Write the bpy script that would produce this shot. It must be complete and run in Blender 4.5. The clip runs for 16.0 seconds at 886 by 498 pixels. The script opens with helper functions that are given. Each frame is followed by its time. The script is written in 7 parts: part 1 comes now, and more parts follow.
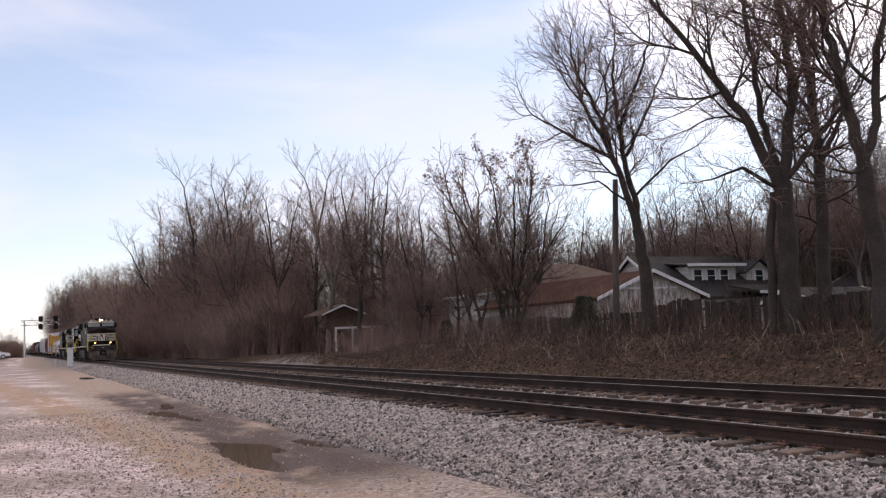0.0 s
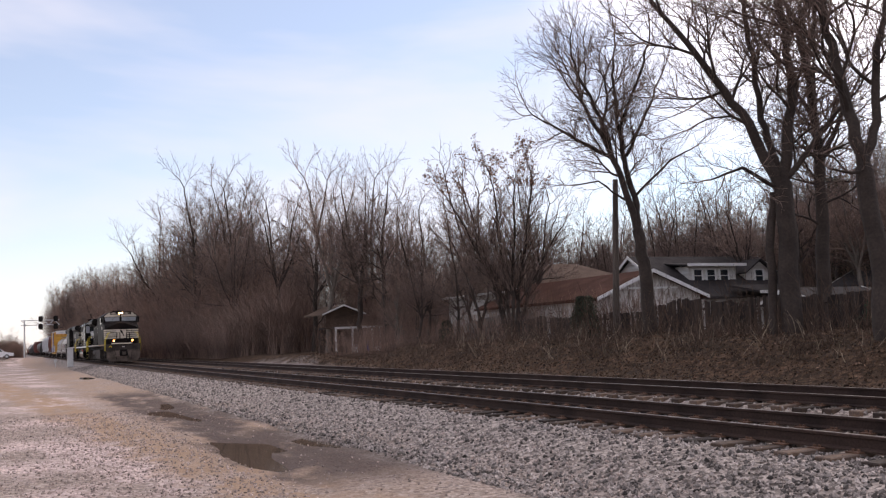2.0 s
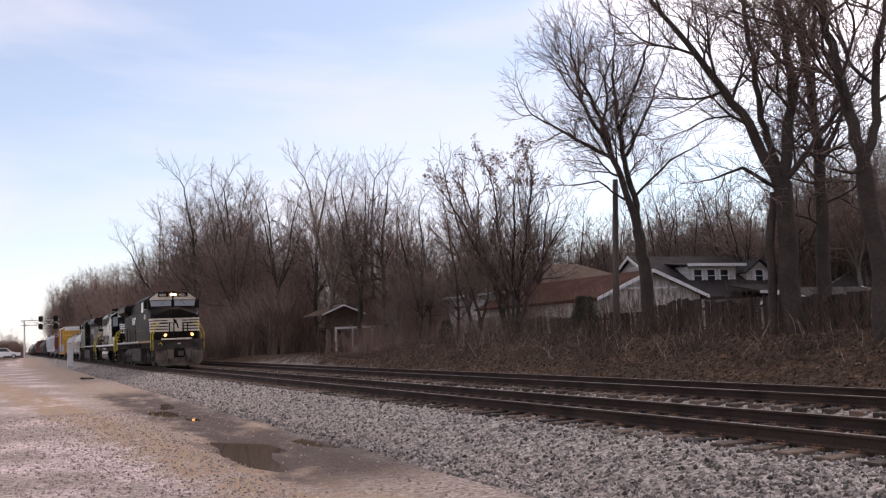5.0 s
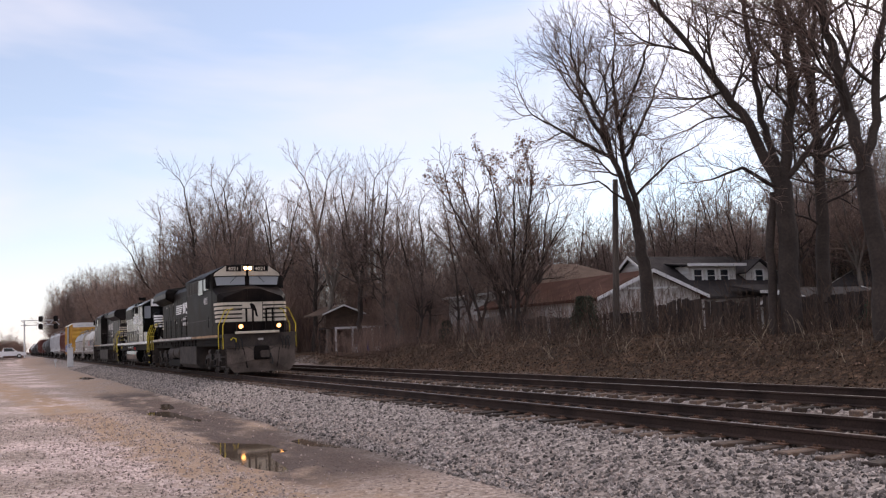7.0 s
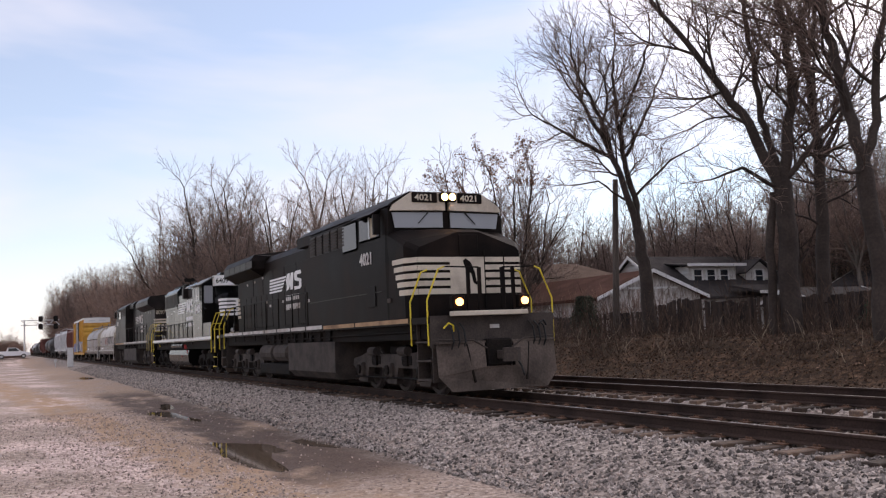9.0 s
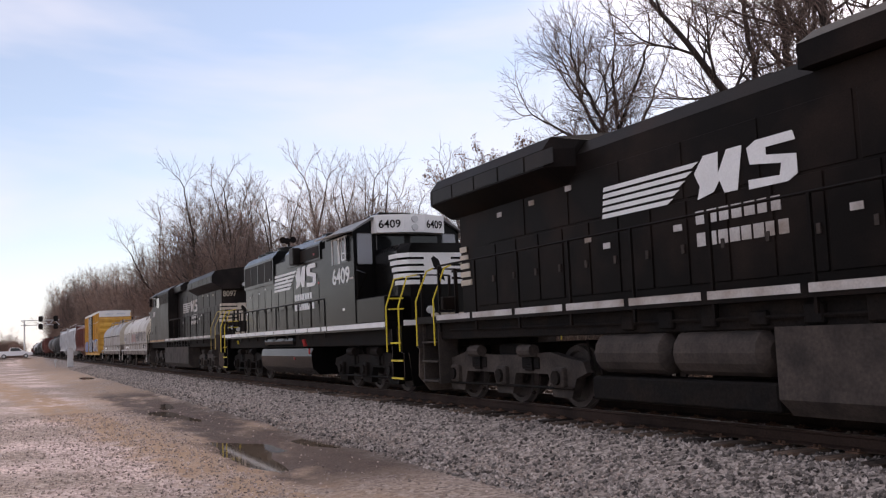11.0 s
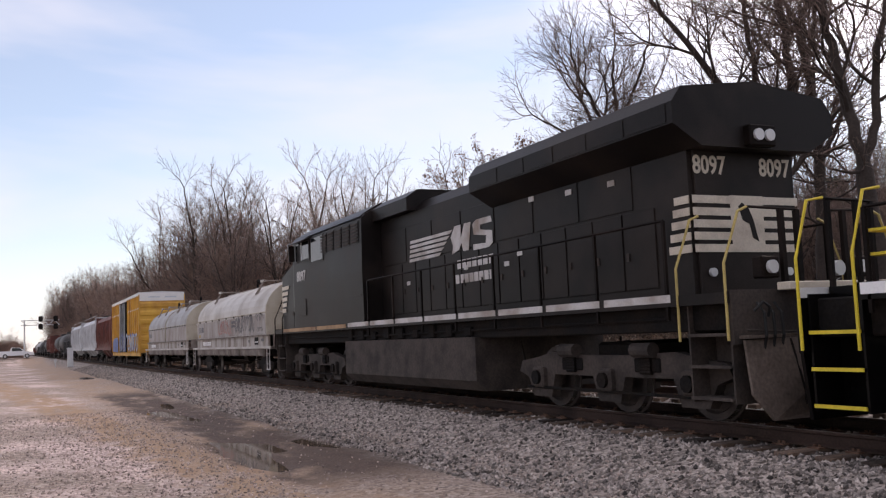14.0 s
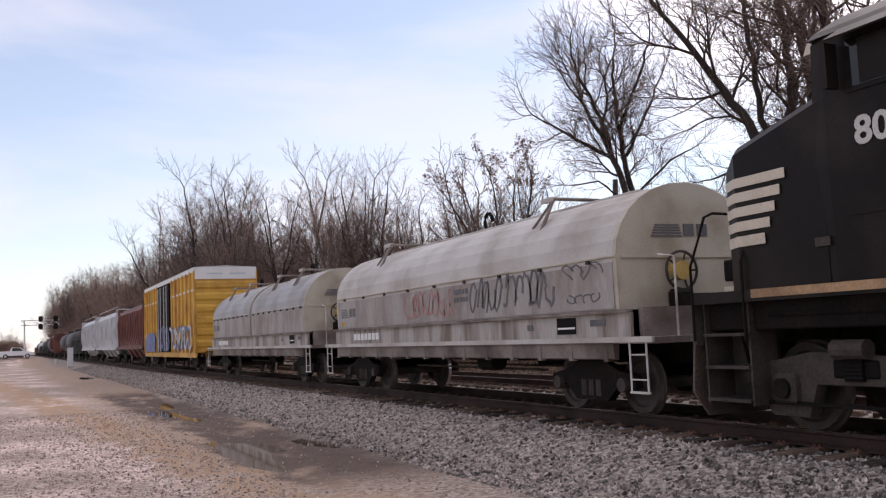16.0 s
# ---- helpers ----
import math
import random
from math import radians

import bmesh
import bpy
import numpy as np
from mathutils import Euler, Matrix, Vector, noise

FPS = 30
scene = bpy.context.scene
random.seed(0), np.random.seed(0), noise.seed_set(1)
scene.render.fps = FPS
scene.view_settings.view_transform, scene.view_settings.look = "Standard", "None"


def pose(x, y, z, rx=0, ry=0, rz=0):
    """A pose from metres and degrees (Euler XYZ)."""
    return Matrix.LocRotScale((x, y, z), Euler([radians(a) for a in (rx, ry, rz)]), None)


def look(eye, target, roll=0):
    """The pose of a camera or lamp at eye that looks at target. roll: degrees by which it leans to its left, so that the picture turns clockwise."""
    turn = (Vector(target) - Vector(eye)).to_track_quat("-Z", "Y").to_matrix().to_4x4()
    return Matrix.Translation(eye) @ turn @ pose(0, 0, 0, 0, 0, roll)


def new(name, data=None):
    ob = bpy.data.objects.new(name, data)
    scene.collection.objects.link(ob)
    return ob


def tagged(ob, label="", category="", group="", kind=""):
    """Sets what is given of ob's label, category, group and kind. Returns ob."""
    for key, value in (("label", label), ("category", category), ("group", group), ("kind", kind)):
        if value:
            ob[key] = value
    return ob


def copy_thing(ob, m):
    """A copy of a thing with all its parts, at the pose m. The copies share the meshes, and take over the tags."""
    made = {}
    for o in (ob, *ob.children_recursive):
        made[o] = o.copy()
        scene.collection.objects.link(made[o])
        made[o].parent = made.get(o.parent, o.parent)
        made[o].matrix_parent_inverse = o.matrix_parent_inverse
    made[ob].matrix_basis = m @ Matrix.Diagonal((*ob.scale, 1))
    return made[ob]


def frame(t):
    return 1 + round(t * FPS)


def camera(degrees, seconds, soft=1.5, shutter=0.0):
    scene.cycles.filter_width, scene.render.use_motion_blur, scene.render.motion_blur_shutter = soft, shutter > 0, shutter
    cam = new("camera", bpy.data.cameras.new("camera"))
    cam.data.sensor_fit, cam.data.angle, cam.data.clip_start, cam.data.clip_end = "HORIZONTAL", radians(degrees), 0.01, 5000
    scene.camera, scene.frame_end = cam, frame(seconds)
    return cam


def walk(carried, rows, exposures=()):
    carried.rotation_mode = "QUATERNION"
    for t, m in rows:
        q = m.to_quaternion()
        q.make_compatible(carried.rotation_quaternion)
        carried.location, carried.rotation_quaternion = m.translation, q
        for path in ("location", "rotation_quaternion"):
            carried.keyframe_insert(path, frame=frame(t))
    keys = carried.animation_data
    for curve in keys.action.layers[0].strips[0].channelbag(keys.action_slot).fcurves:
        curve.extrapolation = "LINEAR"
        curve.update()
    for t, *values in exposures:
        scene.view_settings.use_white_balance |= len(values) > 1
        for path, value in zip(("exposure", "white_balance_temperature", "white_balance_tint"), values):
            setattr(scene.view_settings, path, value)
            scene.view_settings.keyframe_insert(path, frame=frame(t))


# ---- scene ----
# ---------------------------------------------------------------- camera
cam = camera(51.49, 16.0, soft=1.25)
EYE = (0.0, 0.0, 1.320)
YAW, PITCH = radians(-64.588), radians(5.324)
AIM = (math.cos(PITCH) * math.sin(YAW), math.cos(PITCH) * math.cos(YAW), EYE[2] + math.sin(PITCH))
STAND = look(EYE, AIM, -2.385)
walk(cam, [(0.0, STAND), (16.0, STAND)], exposures=[(0.0, 1.20, 7300, 17), (16.0, 1.20, 7300, 17)])

# ---------------------------------------------------------------- light
NEAR, FAR = 9.446, 13.710          # centre lines of the two tracks; rail tops lie at z = 0
SUN_EL, SUN_AZ = radians(34), radians(116)   # azimuth from +x towards +y, behind the wood
world = bpy.data.worlds.new("sky")
scene.world = world
world.use_nodes = True
nt = world.node_tree
nt.nodes.clear()


def wnode(kind, **values):
    n = nt.nodes.new(kind)
    for k, v in values.items():
        n.inputs[k].default_value = v
    return n


sky = nt.nodes.new("ShaderNodeTexSky")
sky.sky_type, sky.sun_disc = "NISHITA", False
sky.sun_elevation, sky.sun_rotation = SUN_EL, radians(90) - SUN_AZ
sky.air_density, sky.dust_density, sky.ozone_density = 1.0, 0.2, 3.0
w_co = nt.nodes.new("ShaderNodeTexCoord")
w_map = wnode("ShaderNodeMapping", Scale=(1.0, 1.0, 3.2), Rotation=(0.16, 0.1, 0.5))
w_noise = wnode("ShaderNodeTexNoise", Scale=1.7, Detail=5.0, Roughness=0.5, Distortion=0.35)
w_ramp = nt.nodes.new("ShaderNodeValToRGB")
w_ramp.color_ramp.elements[0].position, w_ramp.color_ramp.elements[0].color = 0.40, (0.24, 0.24, 0.24, 1)
w_ramp.color_ramp.elements[1].position, w_ramp.color_ramp.elements[1].color = 0.66, (0.95, 0.95, 0.95, 1)
w_gain = nt.nodes.new("ShaderNodeVectorMath")
w_gain.operation = "SCALE"
w_gain.inputs["Scale"].default_value = 0.078
w_mix = nt.nodes.new("ShaderNodeMix")
w_mix.data_type = "RGBA"
w_mix.inputs["B"].default_value = (0.41, 0.43, 0.505, 1)
w_bg = wnode("ShaderNodeBackground", Strength=1.0)
w_out = nt.nodes.new("ShaderNodeOutputWorld")
nt.links.new(w_co.outputs["Generated"], w_map.inputs["Vector"])
nt.links.new(w_map.outputs["Vector"], w_noise.inputs["Vector"])
nt.links.new(w_noise.outputs["Fac"], w_ramp.inputs["Fac"])
nt.links.new(sky.outputs["Color"], w_gain.inputs[0])
nt.links.new(w_gain.outputs[0], w_mix.inputs["A"])
w_sep = nt.nodes.new("ShaderNodeSeparateXYZ")      # pale haze towards the horizon
w_haze = nt.nodes.new("ShaderNodeMapRange")
for k, v in zip(("From Min", "From Max", "To Min", "To Max"), (0.0, 0.22, 0.70, 0.0)):
    w_haze.inputs[k].default_value = v
w_haze.interpolation_type = "SMOOTHSTEP"
w_max = nt.nodes.new("ShaderNodeMath")
w_max.operation = "MAXIMUM"
nt.links.new(w_co.outputs["Generated"], w_sep.inputs[0])
nt.links.new(w_sep.outputs["Z"], w_haze.inputs["Value"])
nt.links.new(w_haze.outputs["Result"], w_max.inputs[0])
nt.links.new(w_ramp.outputs["Color"], w_max.inputs[1])
w_thick = nt.nodes.new("ShaderNodeMapRange")       # cloud added overhead, out of view, to lift the light on the lot
for k, v in zip(("From Min", "From Max", "To Min", "To Max"), (0.40, 0.85, 0.0, 1.0)):
    w_thick.inputs[k].default_value = v
w_top = nt.nodes.new("ShaderNodeMath")
w_top.operation = "MAXIMUM"
nt.links.new(w_sep.outputs["Z"], w_thick.inputs["Value"])
nt.links.new(w_thick.outputs["Result"], w_top.inputs[0])
nt.links.new(w_max.outputs[0], w_top.inputs[1])
nt.links.new(w_top.outputs[0], w_mix.inputs["Factor"])
w_dot = nt.nodes.new("ShaderNodeVectorMath")       # thin cloud glares round the veiled sun
w_dot.operation = "DOT_PRODUCT"
w_dot.inputs[1].default_value = (math.cos(SUN_EL) * math.cos(SUN_AZ), math.cos(SUN_EL) * math.sin(SUN_AZ), math.sin(SUN_EL))
w_glare = nt.nodes.new("ShaderNodeMapRange")
w_glare.interpolation_type = "SMOOTHSTEP"
for k, v in zip(("From Min", "From Max", "To Min", "To Max"), (0.84, 0.97, 0.0, 1.0)):
    w_glare.inputs[k].default_value = v
w_add = nt.nodes.new("ShaderNodeMix")
w_add.data_type, w_add.blend_type = "RGBA", "ADD"
w_add.inputs["B"].default_value = (0.70, 0.64, 0.62, 1)
nt.links.new(w_co.outputs["Generated"], w_dot.inputs[0])
nt.links.new(w_dot.outputs["Value"], w_glare.inputs["Value"])
nt.links.new(w_glare.outputs["Result"], w_add.inputs["Factor"])
nt.links.new(w_mix.outputs["Result"], w_add.inputs["A"])
nt.links.new(w_add.outputs["Result"], w_bg.inputs["Color"])
nt.links.new(w_bg.outputs["Background"], w_out.inputs["Surface"])

sun = new("sun", bpy.data.lights.new("sun", "SUN"))
sun.data.energy, sun.data.angle, sun.data.color = 0.35, radians(20), (1.0, 0.93, 0.86)
SUN_DIR = Vector((math.cos(SUN_EL) * math.cos(SUN_AZ), math.cos(SUN_EL) * math.sin(SUN_AZ), math.sin(SUN_EL)))
sun.matrix_basis = look(SUN_DIR * 100, (0, 0, 0))


# ---------------------------------------------------------------- materials
def mat(name, col, rough=0.7, metal=0.0, var=0.2, scale=3.0, bump=0.15, fine=40.0, col2=None, pick=None, spec=0.4, stretch=(1, 1, 1), amount=0.5, coat=0.0):
    """A surface with large stains, fine grain and relief. col2: what the stains show; pick: 'object' or 'island' varies pieces."""
    m = bpy.data.materials.new(name)
    m.use_nodes = True
    t = m.node_tree
    b = t.nodes["Principled BSDF"]
    b.inputs["Metallic"].default_value = metal
    b.inputs["Specular IOR Level"].default_value = spec
    b.inputs["Coat Weight"].default_value = coat
    co = t.nodes.new("ShaderNodeTexCoord")
    mp = t.nodes.new("ShaderNodeMapping")
    mp.inputs["Scale"].default_value = stretch
    n1 = t.nodes.new("ShaderNodeTexNoise")
    n1.inputs["Scale"].default_value, n1.inputs["Detail"].default_value = scale, 6.0
    n2 = t.nodes.new("ShaderNodeTexNoise")
    n2.inputs["Scale"].default_value, n2.inputs["Detail"].default_value = fine, 3.0
    t.links.new(co.outputs["Object"], mp.inputs["Vector"])
    t.links.new(mp.outputs["Vector"], n1.inputs["Vector"])
    t.links.new(mp.outputs["Vector"], n2.inputs["Vector"])
    r1 = t.nodes.new("ShaderNodeMapRange")
    r1.inputs["From Min"].default_value, r1.inputs["From Max"].default_value = 0.62 - 0.25 * amount - 0.07, 0.62 - 0.25 * amount + 0.17
    t.links.new(n1.outputs["Fac"], r1.inputs["Value"])
    mx = t.nodes.new("ShaderNodeMix")
    mx.data_type = "RGBA"
    c2 = col2 or tuple(c * (1 - 1.2 * var) for c in col)
    mx.inputs["A"].default_value, mx.inputs["B"].default_value = (*col, 1), (*c2, 1)
    t.links.new(r1.outputs["Result"], mx.inputs["Factor"])
    hsv = t.nodes.new("ShaderNodeHueSaturation")
    t.links.new(mx.outputs["Result"], hsv.inputs["Color"])
    r2 = t.nodes.new("ShaderNodeMapRange")
    r2.inputs["From Min"].default_value, r2.inputs["From Max"].default_value = 0.25, 0.75
    r2.inputs["To Min"].default_value, r2.inputs["To Max"].default_value = 1 - var, 1 + var
    t.links.new(n2.outputs["Fac"], r2.inputs["Value"])
    value = r2.outputs["Result"]
    if pick:
        src = t.nodes.new("ShaderNodeObjectInfo").outputs["Random"] if pick == "object" else t.nodes.new("ShaderNodeNewGeometry").outputs["Random Per Island"]
        r3 = t.nodes.new("ShaderNodeMapRange")
        r3.inputs["To Min"].default_value, r3.inputs["To Max"].default_value = 1 - 2.2 * var, 1 + 1.6 * var
        t.links.new(src, r3.inputs["Value"])
        mul = t.nodes.new("ShaderNodeMath")
        mul.operation = "MULTIPLY"
        t.links.new(value, mul.inputs[0])
        t.links.new(r3.outputs["Result"], mul.inputs[1])
        value = mul.outputs[0]
    t.links.new(value, hsv.inputs["Value"])
    t.links.new(hsv.outputs["Color"], b.inputs["Base Color"])
    r4 = t.nodes.new("ShaderNodeMapRange")
    r4.inputs["To Min"].default_value, r4.inputs["To Max"].default_value = max(0.03, rough - 0.12), min(1, rough + 0.12)
    t.links.new(n1.outputs["Fac"], r4.inputs["Value"])
    t.links.new(r4.outputs["Result"], b.inputs["Roughness"])
    if bump:
        bp = t.nodes.new("ShaderNodeBump")
        bp.inputs["Strength"].default_value, bp.inputs["Distance"].default_value = bump, 0.02
        t.links.new(n2.outputs["Fac"], bp.inputs["Height"])
        t.links.new(bp.outputs["Normal"], b.inputs["Normal"])
    return m


def glow(name, col, strength):
    m = bpy.data.materials.new(name)
    m.use_nodes = True
    b = m.node_tree.nodes["Principled BSDF"]
    b.inputs["Base Color"].default_value = (*col, 1)
    b.inputs["Emission Color"].default_value = (*col, 1)
    b.inputs["Emission Strength"].default_value = strength
    return m


def glassy(name, col, rough=0.04):
    m = bpy.data.materials.new(name)
    m.use_nodes = True
    b = m.node_tree.nodes["Principled BSDF"]
    b.inputs["Base Color"].default_value = (*col, 1)
    b.inputs["Roughness"].default_value = rough
    b.inputs["Specular IOR Level"].default_value = 0.4
    return m


M_BARK = mat("bark", (0.055, 0.040, 0.033), 0.9, var=0.3, scale=1.2, bump=0.6, fine=14)
M_BARK_PALE = mat("pale_bark", (0.16, 0.135, 0.115), 0.9, var=0.3, scale=0.9, bump=0.5, fine=12, col2=(0.10, 0.08, 0.065))
M_TWIG = mat("twig", (0.17, 0.118, 0.098), 0.9, var=0.25, scale=0.8, bump=0, pick="island")
M_TWIG_WARM = mat("twig_warm", (0.27, 0.185, 0.15), 0.9, var=0.25, scale=0.6, bump=0, pick="island")
M_STONE = mat("ballast_stone", (0.37, 0.315, 0.285), 0.85, var=0.40, scale=5, bump=0.3, fine=60, pick="island")
M_RAIL = mat("rail_steel", (0.050, 0.031, 0.025), 0.8, spec=0.15, var=0.3, scale=1.5, bump=0.2, fine=30, col2=(0.030, 0.020, 0.017))
M_RAILTOP = mat("rail_head", (0.20, 0.165, 0.15), 0.4, 0.7, var=0.15, scale=2, bump=0.03, stretch=(0.2, 1, 1))
M_TIE = mat("tie_timber", (0.085, 0.06, 0.048), 0.9, var=0.35, scale=2.5, bump=0.5, fine=18, pick="object", stretch=(4, 0.6, 2), col2=(0.16, 0.10, 0.065))
M_PLATE = mat("tie_plate_rust", (0.16, 0.085, 0.055), 0.85, var=0.3, scale=6, bump=0.3)


# ---------------------------------------------------------------- mesh helpers
def part(name, bm, material, parent=None, label="", smooth=False):
    me = bpy.data.meshes.new(name)
    if smooth:
        for f in bm.faces:
            f.smooth = True
    bm.to_mesh(me)
    bm.free()
    for m in (material if isinstance(material, (list, tuple)) else [material]):
        me.materials.append(m)
    ob = new(name, me)
    ob.parent = parent
    if label:
        ob["label"] = label
    return ob


def raw(name, verts, faces, material, parent=None, label="", smooth=False):
    me = bpy.data.meshes.new(name)
    me.from_pydata(verts, [], faces)
    if smooth:
        me.shade_smooth()
    me.materials.append(material)
    ob = new(name, me)
    ob.parent = parent
    if label:
        ob["label"] = label
    return ob


def box(bm, x0, x1, y0, y1, z0, z1, bevel=0.0):
    vs = [bm.verts.new(v) for v in ((x0, y0, z0), (x1, y0, z0), (x1, y1, z0), (x0, y1, z0), (x0, y0, z1), (x1, y0, z1), (x1, y1, z1), (x0, y1, z1))]
    fs = [bm.faces.new([vs[i] for i in f]) for f in ((0, 3, 2, 1), (4, 5, 6, 7), (0, 1, 5, 4), (1, 2, 6, 5), (2, 3, 7, 6), (3, 0, 4, 7))]
    if bevel:
        es = {e for f in fs for e in f.edges}
        bmesh.ops.bevel(bm, geom=list(es), offset=bevel, segments=1, affect="EDGES", profile=0.5)
    return bm


def B(*a, **k):
    return box(bmesh.new(), *a, **k)


def loft(bm, sections):
    """Closed skin through rings of equally many points, with end caps."""
    rings = [[bm.verts.new(p) for p in s] for s in sections]
    n = len(rings[0])
    for a, b in zip(rings, rings[1:]):
        for i in range(n):
            bm.faces.new((a[i], a[(i + 1) % n], b[(i + 1) % n], b[i]))
    bm.faces.new(rings[0][::-1])
    bm.faces.new(rings[-1])
    bmesh.ops.recalc_face_normals(bm, faces=bm.faces)
    return bm


def extrude_x(bm, yz, x0, x1):
    return loft(bm, [[(x0, y, z) for y, z in yz], [(x1, y, z) for y, z in yz]])


def extrude_y(bm, xz, y0, y1):
    return loft(bm, [[(x, y0, z) for x, z in xz], [(x, y1, z) for x, z in xz]])


def tube(bm, pts, r, n=6):
    """A round bar along a line of points; r a number or one for each point."""
    pts = [Vector(p) for p in pts]
    rs = r if isinstance(r, (list, tuple)) else [r] * len(pts)
    rings = []
    for i, p in enumerate(pts):
        d = (pts[min(i + 1, len(pts) - 1)] - pts[max(i - 1, 0)]).normalized()
        a = d.cross(Vector((0, 0, 1)) if abs(d.z) < 0.9 else Vector((1, 0, 0))).normalized()
        b = d.cross(a)
        rings.append([p + (a * math.cos(2 * math.pi * k / n) + b * math.sin(2 * math.pi * k / n)) * rs[i] for k in range(n)])
    return loft(bm, rings)


def T(pts, r, n=6):
    return tube(bmesh.new(), pts, r, n)


def thing(name, label, category, group="", kind="", at=None):
    ob = new(name)
    ob.empty_display_size = 0.3
    if at is not None:
        ob.matrix_basis = at
    return tagged(ob, label, category, group, kind)


# ---------------------------------------------------------------- ground
def smooth_step(a, b, v):
    t = min(1.0, max(0.0, (v - a) / (b - a)))
    return t * t * (3 - 2 * t)


POOLS = [(-16.7, 3.88, 2.4, 0.50, -0.05), (-27.4, 4.15, 2.6, 0.32, 0.10), (-17.3, 5.25, 1.1, 0.26, 0.1), (-31.5, 4.7, 2.2, 0.30, -0.12), (-69.0, 4.9, 5.0, 0.7, 0.0)]


def bank(x):
    """Height of the ground behind the far track."""
    return 0.85 - 0.75 * smooth_step(46, 56, -x)


def height(x, y):
    lot = -0.58 + 0.035 * noise.noise((x * 0.25, y * 0.5, 0)) + 0.018 * noise.noise((x * 1.1, y * 1.6, 3)) + 0.010 * noise.noise((x * 4, y * 4, 7))
    for px, py, a, b, turn in POOLS:
        dx, dy = x - px, y - py
        u, v = dx * math.cos(turn) + dy * math.sin(turn), -dx * math.sin(turn) + dy * math.cos(turn)
        wob = 1 + 0.35 * noise.noise((x * 0.8, y * 1.5, 11))
        d = (u / a) ** 2 + (v / b) ** 2
        if d < 9:
            lot -= 0.13 * math.exp(-d * 0.9 * wob)
    yc = 4.6 + 0.012 * (x + 25)
    if -48 < x < -10:      # wheel ruts in the soft mud
        dip = smooth_step(-48, -42, x) * smooth_step(-10, -13, x)
        for off in (-0.95, -0.2, 0.75):
            lot -= dip * 0.065 * math.exp(-((y - yc - off - 0.18 * noise.noise((x * 0.35, off, 1))) / 0.16) ** 2) * (0.6 + 0.8 * noise.noise((x * 0.5, off * 3, 6)))
    lot += 0.25 * smooth_step(3, -14, y)
    bed = -0.235 + 0.012 * noise.noise((x * 2, y * 2, 5))
    z = lot + (bed - lot) * smooth_step(5.9, 7.75, y + 0.2 * noise.noise((x * 0.4, 0, 9)))
    if y > 10.6 and y < 12.4:
        z -= 0.05
    far = -0.30 + 0.04 * noise.noise((x * 0.5, y * 0.5, 2))
    z += (far - z) * smooth_step(14.9, 16.2, y)
    hill = bank(x) + 0.22 * noise.noise((x * 0.3, y * 0.3, 4)) + 0.10 * noise.noise((x * 1.3, y * 1.3, 8))
    z += (hill - z) * smooth_step(16.4, 21.5, y)
    if y < 7 and -200 < x < -110:      # the road ramp to the crossing
        z += 1.05 * math.exp(-((x + 158) / 9) ** 2) * smooth_step(7, 4.5, y)
    if x < -42 and 15.5 < y < 21:      # low gravel heaps beside the far track
        z += 0.62 * math.exp(-((x + 56) / 7) ** 2 - ((y - 17.6) / 0.9) ** 2) + 0.5 * math.exp(-((x + 66) / 6) ** 2 - ((y - 17.8) / 1.0) ** 2)
    return z


def spread(lo, hi, step, out, grow=1.22):
    vals, v, d = [], lo, step
    inner = list(np.arange(lo, hi, step))
    left, v, d = [], lo, step
    while v > -out:
        d *= grow
        v -= d
        left.append(v)
    right, v, d = [], hi, step
    while v < out:
        right.append(v)
        d *= grow
        v += d
    return left[::-1] + inner + right


xs = spread(-42, -3, 0.22, 2500, 1.09)
ys = spread(1.5, 22, 0.17, 2500, 1.16)
gv = [(x, y, height(x, y)) for x in xs for y in ys]
ny = len(ys)
gf = [(i * ny + j, (i + 1) * ny + j, (i + 1) * ny + j + 1, i * ny + j + 1) for i in range(len(xs) - 1) for j in range(ny - 1)]


